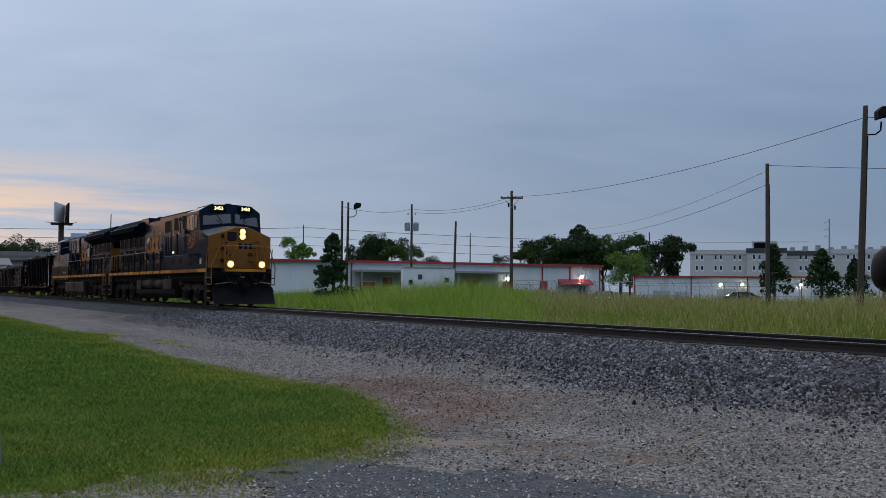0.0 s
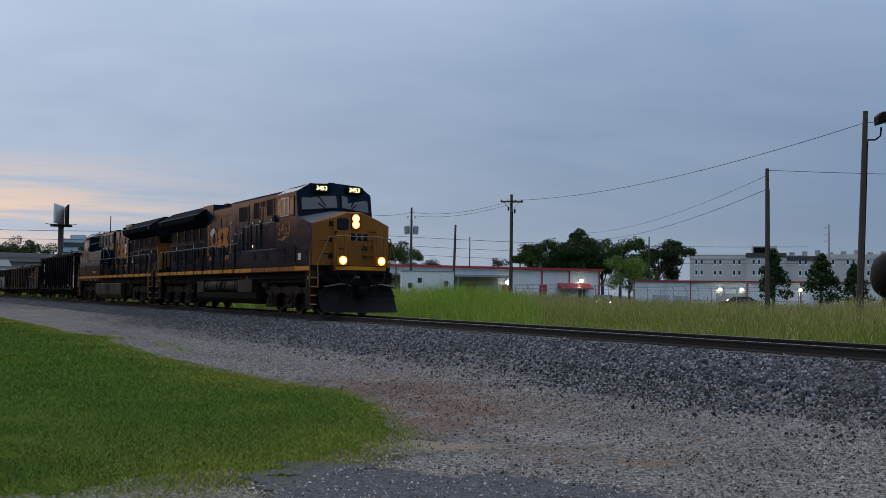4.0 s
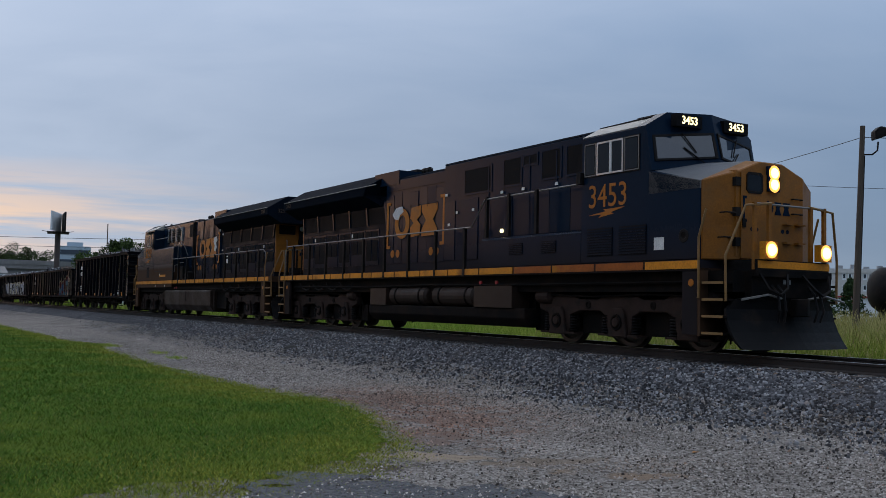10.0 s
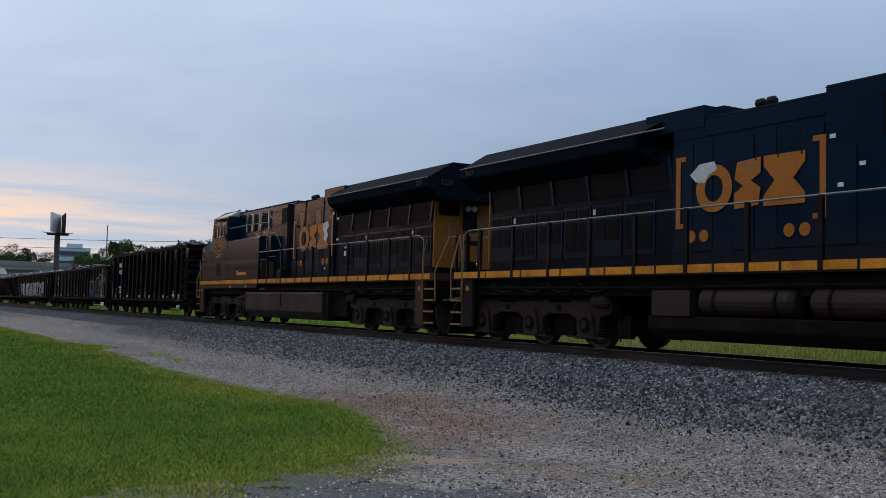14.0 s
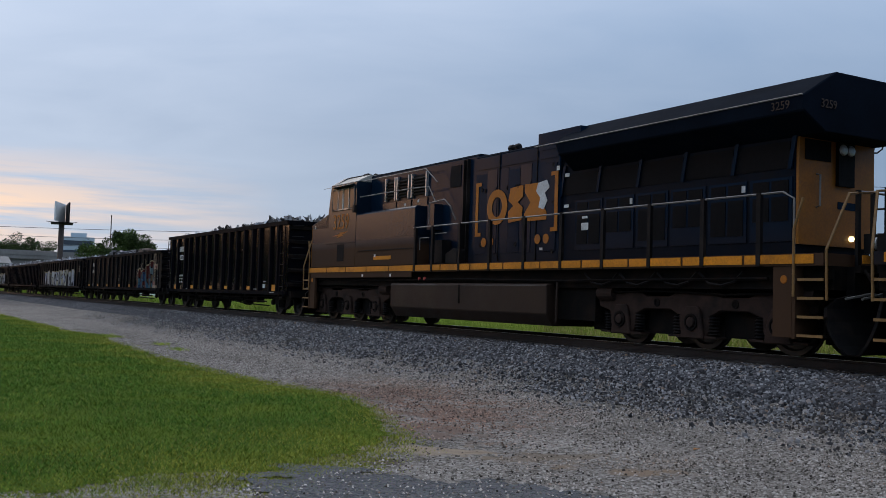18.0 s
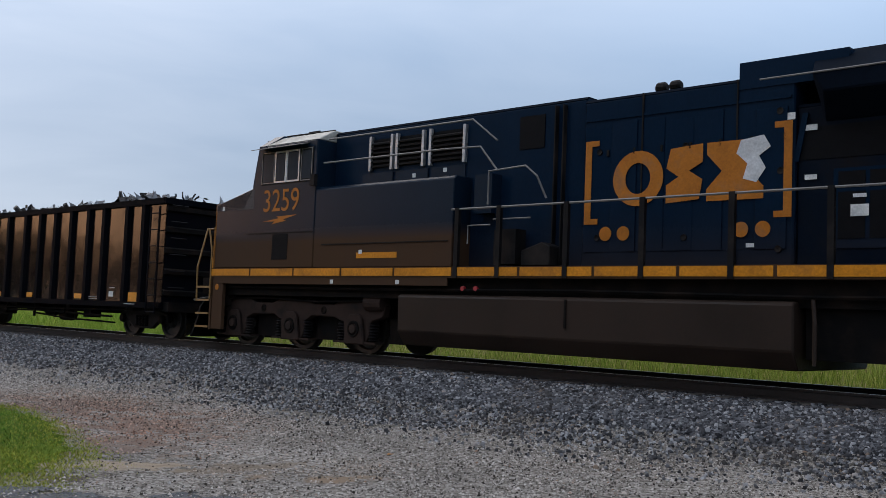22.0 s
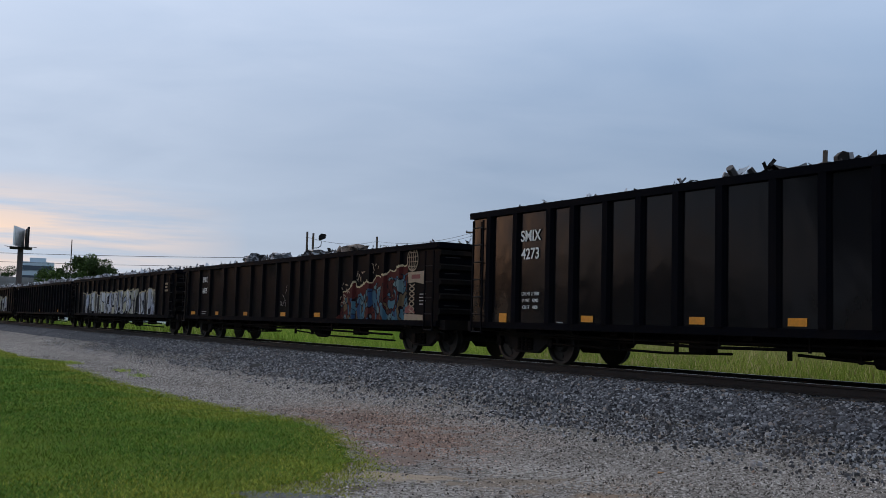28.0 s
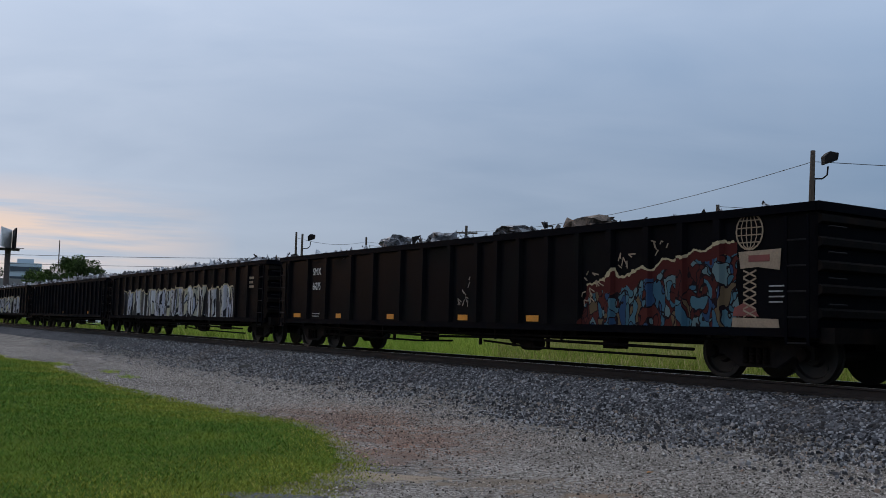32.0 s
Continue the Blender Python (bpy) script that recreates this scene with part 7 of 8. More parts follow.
def loose_bits():
    leaf = part("fallen_leaf", loft(bmesh.new(), [[(-0.06, 0, 0.0), (0, 0.035, 0.012), (0.07, 0, 0.004), (0, -0.035, 0.02)], [(-0.06, 0, 0.003), (0, 0.035, 0.015), (0.07, 0, 0.007), (0, -0.035, 0.023)]]), shade("dry_leaf", (0.36, 0.15, 0.03), 0.7), None)
    leaf.matrix_basis = pose(2.92, 11.05, 0.012, 4, 3, 40)
    tagged(leaf, "dry orange leaf lying on the gravel", "leaf")
    bm = bmesh.new()
    bmesh.ops.create_icosphere(bm, subdivisions=2, radius=0.16)
    for w in bm.verts:
        w.co = Vector((w.co.x * 1.4, w.co.y, w.co.z * 0.7)) * (1 + 0.3 * noise.noise(w.co * 9))
    rock = part("rock", bm, shade("dark_rock", (0.06, 0.055, 0.05), 0.9))
    p = track(-28.6, -3.0, 0.14)
    rock.matrix_basis = Matrix.Translation(p)
    tagged(rock, "dark lump of rock on the ballast foot", "rock")


loose_bits()

# ---- surroundings ----
SIDING = shade("white_metal_siding", (0.74, 0.76, 0.78), 0.6, var=0.12, scale=0.4, bump=0.1, dust=(0.42, 0.42, 0.42), dust_at=(0.55, 0.85), dust_scale=0.4, stretch=(1, 1, 0.3))
RED_TRIM = shade("red_metal_trim", (0.36, 0.03, 0.035), 0.5, var=0.2, scale=1)
GREY_WALL = shade("grey_porch_wall", (0.44, 0.45, 0.45), 0.8, var=0.2, scale=0.5)
ROOF_GREY = shade("grey_metal_roof", (0.26, 0.27, 0.28), 0.5, var=0.2, scale=0.5)
WOOD_POLE = shade("weathered_pole_wood", (0.075, 0.055, 0.042), 0.9, var=0.35, scale=1.0, fine=14, bump=0.4, stretch=(6, 6, 0.6))
METAL = shade("galvanised_metal", (0.34, 0.36, 0.38), 0.5, 0.5, var=0.2, scale=2)
FENCE = shade("chain_link_wire", (0.22, 0.23, 0.24), 0.5, 0.5, var=0.2, scale=3)
CONCRETE = shade("weathered_concrete", (0.19, 0.185, 0.18), 0.85, var=0.25, scale=0.15, fine=3, bump=0.2, dust=(0.17, 0.16, 0.15), dust_at=(0.5, 0.75), dust_scale=0.2, stretch=(1, 1, 0.3))
STUCCO = shade("pale_stucco", (0.56, 0.54, 0.52), 0.85, var=0.12, scale=0.1, fine=2, bump=0.1)
ROOF_DARK = shade("dark_roof_edge", (0.06, 0.06, 0.065), 0.7, var=0.2, scale=0.3)
WINDOW = shade("dark_window_glass", (0.03, 0.035, 0.045), 0.1, var=0.2, scale=0.3, spec=0.8, rand=0.4)
WIRE = shade("black_wire", (0.02, 0.02, 0.02), 0.6, var=0.1)
BARK = shade("tree_bark", (0.07, 0.055, 0.042), 0.95, var=0.35, scale=2, fine=12, bump=0.5, stretch=(4, 4, 0.6))
LAMP_PALE = lamp_glow("wall_lamp_glow", (1.0, 0.86, 0.55), 34.0)
CAR_LIGHT = lamp_glow("car_headlight_glow", (1.0, 0.92, 0.75), 18.0)


def leaves(name, a, b, c):
    return island_tints(name, [(0.0, a), (0.5, b), (1.0, c)], 0.7)


DARK_LEAF = leaves("dark_green_leaves", (0.016, 0.028, 0.010), (0.032, 0.052, 0.016), (0.056, 0.082, 0.024))
MID_LEAF = leaves("green_leaves", (0.026, 0.048, 0.012), (0.052, 0.088, 0.020), (0.086, 0.130, 0.030))
PALE_LEAF = leaves("bright_green_leaves", (0.08, 0.14, 0.025), (0.13, 0.21, 0.04), (0.19, 0.27, 0.06))
CONIFER = leaves("dark_evergreen_needles", (0.016, 0.032, 0.014), (0.032, 0.058, 0.022), (0.055, 0.085, 0.030))


def tree(x, y, h, w, leaf, seed, label, cone=False, stem=0.25, n=2600, z0=0.3, size=None):
    """A tree: tapered trunk, forked limbs, and a crown of many small leaves gathered in uneven clumps."""
    t = thing("tree", label, "tree", "trees round the yard")
    t.matrix_basis = pose(x, y, z0)
    r = random.Random(seed)
    n = n if size else int(n * 3.4)
    tr = 0.03 * h
    top = Vector((r.uniform(-0.2, 0.2), r.uniform(-0.2, 0.2), h * (0.9 if cone else 0.6)))
    bm = rod(bmesh.new(), (0, 0, -0.2), (top.x * 0.4, top.y * 0.4, h * stem), tr, 9, tr * 0.75)
    rod(bm, (top.x * 0.4, top.y * 0.4, h * stem), top, tr * 0.75, 8, tr * 0.3)
    part("trunk", bm, BARK, t)
    clumps = []
    if cone:
        for k in range(44):
            f = r.random() ** 0.8
            z = h * (stem * 0.6 + (1 - stem * 0.6) * f)
            rad = w / 2 * (1 - f) ** 0.75 * r.uniform(0.5, 1.0)
            a = r.uniform(0, math.tau)
            clumps.append((Vector((rad * math.cos(a), rad * math.sin(a), z)), w * (0.10 + 0.10 * (1 - f))))
    else:
        for k in range(9):
            a, e = r.uniform(0, math.tau), r.uniform(0.15, 1.0)
            tip = Vector((w * 0.42 * math.cos(a) * r.uniform(0.5, 1), w * 0.42 * math.sin(a) * r.uniform(0.5, 1), h * (stem + 0.15 + (0.72 - stem) * e)))
            start = top * r.uniform(0.35, 0.9)
            part("limb", rod(bmesh.new(), start, tip, tr * 0.35, 6, tr * 0.08), BARK, t)
            for j in range(4):
                off = Vector((r.uniform(-1, 1), r.uniform(-1, 1), r.uniform(-0.6, 0.8))) * w * 0.15
                clumps.append((tip + off, w * r.uniform(0.08, 0.17)))
    rs = np.random.RandomState(seed)
    C = np.array([c for c, _ in clumps])
    R = np.array([s for _, s in clumps])
    pick = rs.randint(0, len(C), n)
    d = rs.normal(0, 1, (n, 3))
    d /= np.linalg.norm(d, axis=1)[:, None]
    P = C[pick] + d * (R[pick] * rs.uniform(0.3, 1.1, n) ** 0.6)[:, None] * np.array([1, 1, 0.75])
    s = (size or h * 0.0125) * rs.uniform(0.6, 1.5, n)
    a, b = rs.normal(0, 1, (n, 3)), rs.normal(0, 1, (n, 3))
    a /= np.linalg.norm(a, axis=1)[:, None]
    b = np.cross(a, b)
    b /= np.linalg.norm(b, axis=1)[:, None]
    a, b = a * s[:, None], b * s[:, None] * 0.6
    V = np.stack([P - a, P + b, P + a, P - b], 1).reshape(-1, 3)
    F = np.arange(4 * n).reshape(-1, 4)
    crown = cloud_mesh("crown", V, F, leaf, "")
    crown.parent = t
    return t


def polar(az, d):
    a = radians(az)
    return d * math.sin(a), d * math.cos(a)


def tree_at(az, d, el, w, leaf, seed, label, **k):
    x, y = polar(az, d)
    return tree(x, y, (1.6 - 0.3 + d * math.tan(radians(el))) * (1.0 if k.get("cone") else 1.12), w, leaf, seed, label, **k)


big = "broad dark green tree behind the warehouses"
tree_at(6.3, 150, 3.3, 9, DARK_LEAF, 1, big)
tree_at(7.5, 152, 3.65, 9, DARK_LEAF, 2, big, n=3400)
tree_at(8.3, 148, 3.2, 8, DARK_LEAF, 19, big)
tree_at(9.4, 158, 3.0, 8, MID_LEAF, 3, "leafy green tree behind the warehouses")
tree_at(10.4, 155, 3.05, 8, MID_LEAF, 4, "leafy green tree behind the warehouses")
tree_at(10.9, 140, 1.95, 6.5, PALE_LEAF, 5, "low bright green tree by the fence")
tree_at(12.5, 168, 3.35, 8.5, DARK_LEAF, 6, big)
tree_at(13.6, 172, 2.6, 7, DARK_LEAF, 7, big)
tree_at(11.7, 150, 1.4, 5, MID_LEAF, 20, "low green tree by the fence")
tree_at(-4.1, 130, 2.75, 6, DARK_LEAF, 8, big)
tree_at(-3.0, 132, 2.9, 7, DARK_LEAF, 9, big)
tree_at(-2.2, 128, 2.3, 5, MID_LEAF, 10, "leafy green tree behind the warehouse")
tree_at(-0.8, 160, 1.75, 6, DARK_LEAF, 11, big)
tree_at(3.2, 160, 1.95, 6, DARK_LEAF, 12, big)
tree_at(4.9, 140, 2.35, 3.5, MID_LEAF, 13, "small ragged tree behind the warehouse", stem=0.6)
tree_at(-8.3, 140, 2.75, 4.5, PALE_LEAF, 14, "thin bright green tree behind the warehouse", stem=0.45, n=1200)
tree_at(-6.25, 70, 3.12, 3.0, CONIFER, 15, "dark conical evergreen before the white warehouse", cone=True, n=4200, size=0.12)
tree_at(18.75, 90, 2.62, 3.0, CONIFER, 16, "young dark tree before the long white shed", cone=True, stem=0.45, n=2600, size=0.13)
tree_at(21.2, 90, 2.25, 3.6, CONIFER, 17, "young dark tree before the long white shed", cone=True, stem=0.4, n=2600, size=0.13)
tree_at(22.9, 92, 1.85, 2.6, CONIFER, 18, "young dark tree before the long white shed", cone=True, stem=0.4, n=1800, size=0.13)
for k, (az, el, w) in enumerate(((-24.6, 2.25, 13), (-23.4, 2.4, 13), (-22.4, 2.1, 12), (-25.8, 2.2, 14), (-27.2, 2.3, 14))):
    tree_at(az, 250, el, w, DARK_LEAF, 40 + k, "leafy green tree beyond the overpass", n=2600)
for k, (az, d, el, w) in enumerate(((-19.2, 165, 2.2, 5), (-18.6, 160, 2.95, 9), (-17.7, 158, 2.9, 8), (-16.9, 165, 2.5, 7), (-15.2, 200, 2.2, 6), (-13.2, 170, 2.3, 7), (-12.6, 172, 2.55, 6))):
    tree_at(az, d, el, w, MID_LEAF if k % 2 else DARK_LEAF, 50 + k, "bushy green tree behind the train", n=2600)
for k, (az, d, el, w) in enumerate(((25.5, 240, 1.6, 9), (27.5, 200, 2.2, 10), (30, 190, 2.4, 12), (33, 200, 2.5, 12), (36, 180, 2.6, 12), (40, 190, 2.5, 12), (45, 180, 2.5, 12))):
    tree_at(az, d, el, w, DARK_LEAF, 60 + k, "distant dark green tree", n=1500)

# unseen tall trees added beside and behind the camera, beyond the lawn, to darken what the train's paint mirrors
for k in range(15):
    az = -68.5 - k * 7.5
    tree_at(az, 44 + 5 * (k % 3), 15 + 3 * (k % 2), 11, DARK_LEAF, 80 + k, "unseen tall dark green tree added beyond the lawn", stem=0.12, n=2600, size=0.55)
# unseen bushy trees added to keep the glow off the rear wagons' paint
for k in range(6):
    tree_at(-30.2 - k * 1.8, 82 + 5 * (k % 2), 3.9 + 0.4 * (k % 2), 7.0, DARK_LEAF, 120 + k, "unseen bushy dark green tree added at the lawn's end", stem=0.05, n=3000, size=0.5)
# far tree line out of view, inferred from its outline mirrored in the paint
for k in range(14):
    tree_at(-71 + k * 3.0, 110 + 12 * (k % 2), 2.1 + 0.8 * (k * 7 % 3), 10, DARK_LEAF, 100 + k, "dark green tree far beyond the lawn", stem=0.12, n=2200, size=0.6)


# white warehouse with red trim
def warehouse():
    w = thing("warehouse", "long white metal warehouse with red trim and red doors", "building")
    w.matrix_basis = pose(-24, 94.6, 0.2, 0, 0, 21)
    part("wall", Box(-8, 45, 0, 14, 0, 4.25), SIDING, w, "ribbed white siding")
    part("roof", Prism([(-0.4, 4.25), (7, 4.42), (14.4, 4.25), (14.4, 4.15), (7, 4.3), (-0.4, 4.15)], "x", -8.2, 45.2), ROOF_GREY, w)
    part("fascia", Box(-8.2, 45.2, -0.46, -0.4, 4.16, 4.40), RED_TRIM, w, "red roof-edge trim")
    for k in range(100):
        x = -7.8 + k * 0.53
        if 16.2 < x < 32.5:
            continue
        part("siding_rib", Box(x, x + 0.06, -0.03, -0.002, 0, 4.1), SIDING, w)
    for x in (15.9, 33.9, 37.6, 41.0, 44.8):
        part("downpipe", Box(x, x + 0.16, -0.12, -0.035, 0, 4.1), RED_TRIM, w, "red downpipe")
    porch = part("porch_wall", Box(16.3, 32.4, -0.06, -0.035, 0, 3.2), GREY_WALL, w)
    part("canopy", Box(16.2, 32.6, -2.4, -0.07, 3.2, 3.42), ROOF_GREY, w, "grey canopy over the loading porch")
    for x in (16.4, 21.5, 26.8, 32.3):
        part("canopy_post", Box(x, x + 0.12, -2.3, -2.18, 0, 3.2), METAL, w)
    for x, z0, z1, wd in ((16.9, 0, 2.2, 1.6), (19.3, 1.7, 2.7, 1.0), (21.2, 0.4, 2.2, 1.6), (28.6, 1.5, 2.6, 1.2), (25.0, 0, 2.1, 1.0), (32.9, 0.9, 2.4, 0.9), (37.4, 1.4, 2.5, 0.9)):
        d = part("door" if z0 < 1 else "window", Box(x, x + wd, -0.09, -0.062 if z0 < 1 and x < 33 else -0.04, z0, z1), RED_TRIM, w, "red door" if z0 < 1 else "red shuttered window")
        part("door_frame", Box(x - 0.08, x + wd + 0.08, -0.10, -0.091, z1, z1 + 0.1), SIDING, d)
    aw = part("awning", Prism([(-0.04, 2.75), (-1.1, 2.2), (-1.1, 2.1), (-0.04, 2.1)], "x", 39.6, 43.6), RED_TRIM, w, "red awning over the office door")
    part("office_door", Box(42.2, 43.0, -0.08, -0.04, 0, 2.05), WINDOW, w)
    for x, z in ((33.3, 2.75), (42.4, 3.05)):
        l = part("wall_lamp", Box(x - 0.2, x + 0.2, -0.32, -0.05, z - 0.12, z + 0.16), METAL, w)
        part("lamp_lens", Box(x - 0.17, x + 0.17, -0.40, -0.322, z - 0.16, z + 0.10), LAMP_PALE, l, "glaring lit lens")
    l = part("wall_lamp", Box(23.15, 23.45, -2.6, -2.41, 3.4, 3.6), METAL, w)
    part("lamp_lens", Box(23.1, 23.5, -2.68, -2.60, 3.4, 3.62), LAMP_PALE, l)
    for x in (34.6, 39.4, 40.1):
        part("meter_box", Box(x, x + 0.5, -0.3, -0.04, 0.8, 1.5), METAL, w)


warehouse()


def shed():
    w = thing("shed", "long low white shed with red roof edge and lit wall lamps", "building")
    w.matrix_basis = pose(25.0, 127.5, 0.2, 0, 0, -14)
    part("wall", Box(0, 48, 0, 12, 0, 3.4), SIDING, w)
    part("roof", Prism([(-0.3, 3.4), (6, 3.52), (12.3, 3.4), (12.3, 3.3), (-0.3, 3.3)], "x", -0.2, 48.2), ROOF_GREY, w)
    part("fascia", Box(-0.2, 48.2, -0.36, -0.3, 3.34, 3.50), RED_TRIM, w, "red roof-edge trim")
    for x in (0.1, 7.2, 14.1, 20.5, 27, 34):
        part("downpipe", Box(x, x + 0.14, -0.1, -0.02, 0, 3.3), RED_TRIM, w)
    for x, wd, ht in ((2.5, 2.2, 1.6), (5.2, 1.8, 1.5), (10.4, 2.4, 1.9), (13.0, 1.2, 2.0), (22.0, 2.4, 2.2)):
        part("shed_door", Box(x, x + wd, -0.06, -0.02, 0, ht), GREY_WALL, w)
    for x in (10.9, 13.5, 20.5):
        l = part("wall_lamp", Box(x - 0.25, x + 0.25, -0.35, -0.05, 2.35, 2.6), METAL, w)
        part("lamp_lens", Box(x - 0.15, x + 0.15, -0.45, -0.352, 2.30, 2.55), LAMP_PALE, l, "glaring lit lens")


shed()


def trailer():
    t = thing("office_trailer", "white office trailer with small dark windows in tall grass", "trailer")
    x, y = polar(-0.75, 84)
    t.matrix_basis = pose(x, y, 0.3, 0, 0, 8)
    part("body", Box(-2.15, 2.15, -1.2, 1.2, 0.5, 3.15), SIDING, t, bevel=0.05)
    part("roof_cap", Box(-2.2, 2.2, -1.25, 1.25, 3.152, 3.22), ROOF_GREY, t)
    for x, z in ((-1.75, 1.75), (-0.95, 2.2), (1.3, 1.95)):
        part("window", Box(x, x + 0.36, -1.22, -1.202, z, z + 0.42), WINDOW, t)
    part("door", Box(0.2, 0.95, -1.225, -1.202, 0.6, 2.5), SIDING, t)
    for x in (-1.4, 1.4):
        part("wheel", lathe(bmesh.new(), [(-1.15, 0.1), (-1.15, 0.36), (-0.95, 0.36), (-0.95, 0.1)], (x, 0, 0.36), "y", 14), BLACK, t)
    part("skirt", Box(-2.1, 2.1, -1.15, 1.15, 0.0, 0.5), GREY_WALL, t)


trailer()


# apartment block far behind
def apartments():
    b = thing("apartment_building", "long four-storey pale apartment building with dark windows", "building")
    x, y = polar(14.25, 300)
    b.matrix_basis = pose(x, y, 0, 0, 0, -17)
    blocks = [(0, 16, 13.6, 0), (16, 27, 14.0, -2.0), (27, 36, 13.2, 0), (36, 52, 13.6, -2.0), (52, 62, 13.2, 0), (62, 80, 13.8, -2.0), (80, 100, 13.4, 0)]
    for k, (a, c, h, s) in enumerate(blocks):
        wall = part("wall", Box(a, c, s, 16, 0, h), STUCCO, b)
        part("parapet", Box(a - 0.2, c + 0.2 if k == len(blocks) - 1 else c - 0.001, s - 0.25, s - 0.002, h - 0.8, h + 0.5), ROOF_DARK if k % 3 else STUCCO, wall, "dark parapet band" if k % 3 else "")
        n = max(1, int((c - a) / 4.6))
        for f in range(4):
            for j in range(n):
                wx = a + (j + 0.5) * (c - a) / n
                for q in (-0.75, 0.75):
                    win = part("window", Box(wx + q - 0.48, wx + q + 0.48, s - 0.06, s - 0.002, 1.45 + f * 3.15, 3.25 + f * 3.15), SIDING, b, "narrow white-framed window")
                    part("pane", Box(wx + q - 0.30, wx + q + 0.30, s - 0.08, s - 0.062, 1.95 + f * 3.15, 3.12 + f * 3.15), WINDOW, win)
    part("stair_tower", Box(17.5, 24.5, 0, 8, 14.0, 16.6), STUCCO, b)
    part("tower_louvre", Box(18, 22.5, -0.12, -0.002, 14.5, 16.2), DARK, b)
    for k in range(20):
        part("roof_unit", Box(28 + k * 3.5, 29.4 + k * 3.5, 3, 5, 14.0, 14.9 + 0.3 * (k % 3)), ROOF_GREY, b)


apartments()


# utility poles, lamps and wires
def pole(az, d, el, label, lean=0.0, r=0.14, arm=False, flood=0, cans=0, z0=0.25):
    x, y = polar(az, d)
    h = 1.6 + d * math.tan(radians(el)) - z0
    p = thing("utility_pole", label, "utility pole", "poles along the railway")
    p.matrix_basis = pose(x, y, z0, 0, lean, 0)
    part("pole_shaft", rod(bmesh.new(), (0, 0, -0.5), (0, 0, h), r, 10, r * 0.68), WOOD_POLE, p)
    if arm:
        c = part("crossarm", Box(-0.85, 0.85, -0.2, -0.1, h - 0.62, h - 0.50), WOOD_POLE, p)
        for a in (-0.78, -0.3, 0.3, 0.78):
            part("insulator", lathe(bmesh.new(), [(h - 0.5, 0.03), (h - 0.44, 0.06), (h - 0.38, 0.03)], (a, -0.15, 0), "z", 8), METAL, c)
        for s in (-1, 1):
            part("brace", rod(bmesh.new(), (s * 0.6, -0.14, h - 0.58), (0, -0.12, h - 1.3), 0.02, 5), METAL, c)
        part("cutout", Box(-0.30, -0.18, -0.26, -0.14, h - 1.25, h - 0.95), BLACK, p)
        part("cutout", Box(0.18, 0.30, -0.26, -0.14, h - 1.45, h - 1.15), BLACK, p)
    for s in (-1, 1)[:cans]:
        part("transformer", lathe(bmesh.new(), [(h - 2.6, 0.05), (h - 2.58, 0.26), (h - 1.85, 0.28), (h - 1.75, 0.2), (h - 1.7, 0.03)], (s * 0.42, 0, 0), "z", 14), METAL, p, "grey pole transformer")
        part("insulator", lathe(bmesh.new(), [(h - 1.0, 0.03), (h - 0.9, 0.09), (h - 0.8, 0.03)], (s * 0.35, 0, 0), "z", 8), METAL, p)
    if flood:
        a = part("lamp_arm", rail([(0.05, 0, h - 1.15), (0.42, 0, h - 1.12), (0.62, 0, h - 0.95), (0.64, 0, h - 0.6)], 0.035), BLACK, p)
        part("flood_lamp", Prism([(0.45, h - 0.55), (0.95, h - 0.35), (1.0, h - 0.05), (0.62, h + 0.0), (0.42, h - 0.2)], "y", -0.22, 0.22), BLACK, a, "dark unlit flood lamp", bevel=0.03)
    part("pole_cable", rail([(r * 0.8, -r * 0.5, 0.3), (r * 0.7, -r * 0.5, h - 1.2)], 0.018, 5), BLACK, p)
    return Vector((x + math.sin(radians(lean)) * h, y, z0 + h * math.cos(radians(lean))))


top_a = pole(23.05, 42, 10.05, "tall wooden pole with a dark flood lamp", lean=2.2, flood=1)
top_b = pole(18.42, 60, 7.14, "tall bare wooden pole in the field", r=0.15)
top_c = pole(4.12, 75, 5.81, "wooden pole with a crossarm and cut-outs", arm=True, r=0.15)
top_d = pole(-1.7, 95, 4.99, "wooden pole with two grey transformers", cans=2)
top_e = pole(-5.74, 80, 5.13, "slim wooden pole beside the evergreen", r=0.12)
top_g = pole(-5.45, 77, 5.05, "wooden pole with a dark flood lamp", lean=0.6, flood=1, r=0.12)
top_f = pole(0.75, 92, 4.03, "bare leaning wooden pole", lean=1.5)
for az, d, el in ((1.72, 170, 3.35), (-7.95, 170, 3.72), (12.0, 140, 3.4), (13.22, 190, 3.3), (-18.55, 190, 4.05)):
    pole(az, d, el, "thin distant wooden pole", r=0.12)


def lattice_mast():
    x, y = polar(21.6, 260)
    m = thing("power_mast", "thin grey steel power mast far behind", "power mast")
    m.matrix_basis = pose(x, y, 0)
    part("mast_shaft", rod(bmesh.new(), (0, 0, 0), (0, 0, 20.0), 0.35, 8, 0.15), METAL, m)
    for z in (15.5, 17.2, 18.9):
        part("mast_arm", rod(bmesh.new(), (-1.3, 0, z), (0, 0, z + 0.5), 0.06, 5), METAL, m)


lattice_mast()


def wire(a, b, sag, r=0.014, n=14):
    pts = [a.lerp(b, k / n) - Vector((0, 0, 4 * sag * (k / n) * (1 - k / n))) for k in range(n + 1)]
    o = part("overhead_wire", rail(pts, r, 4), WIRE)
    tagged(o, "thin black overhead wire slung between poles", "wire", "overhead wires")


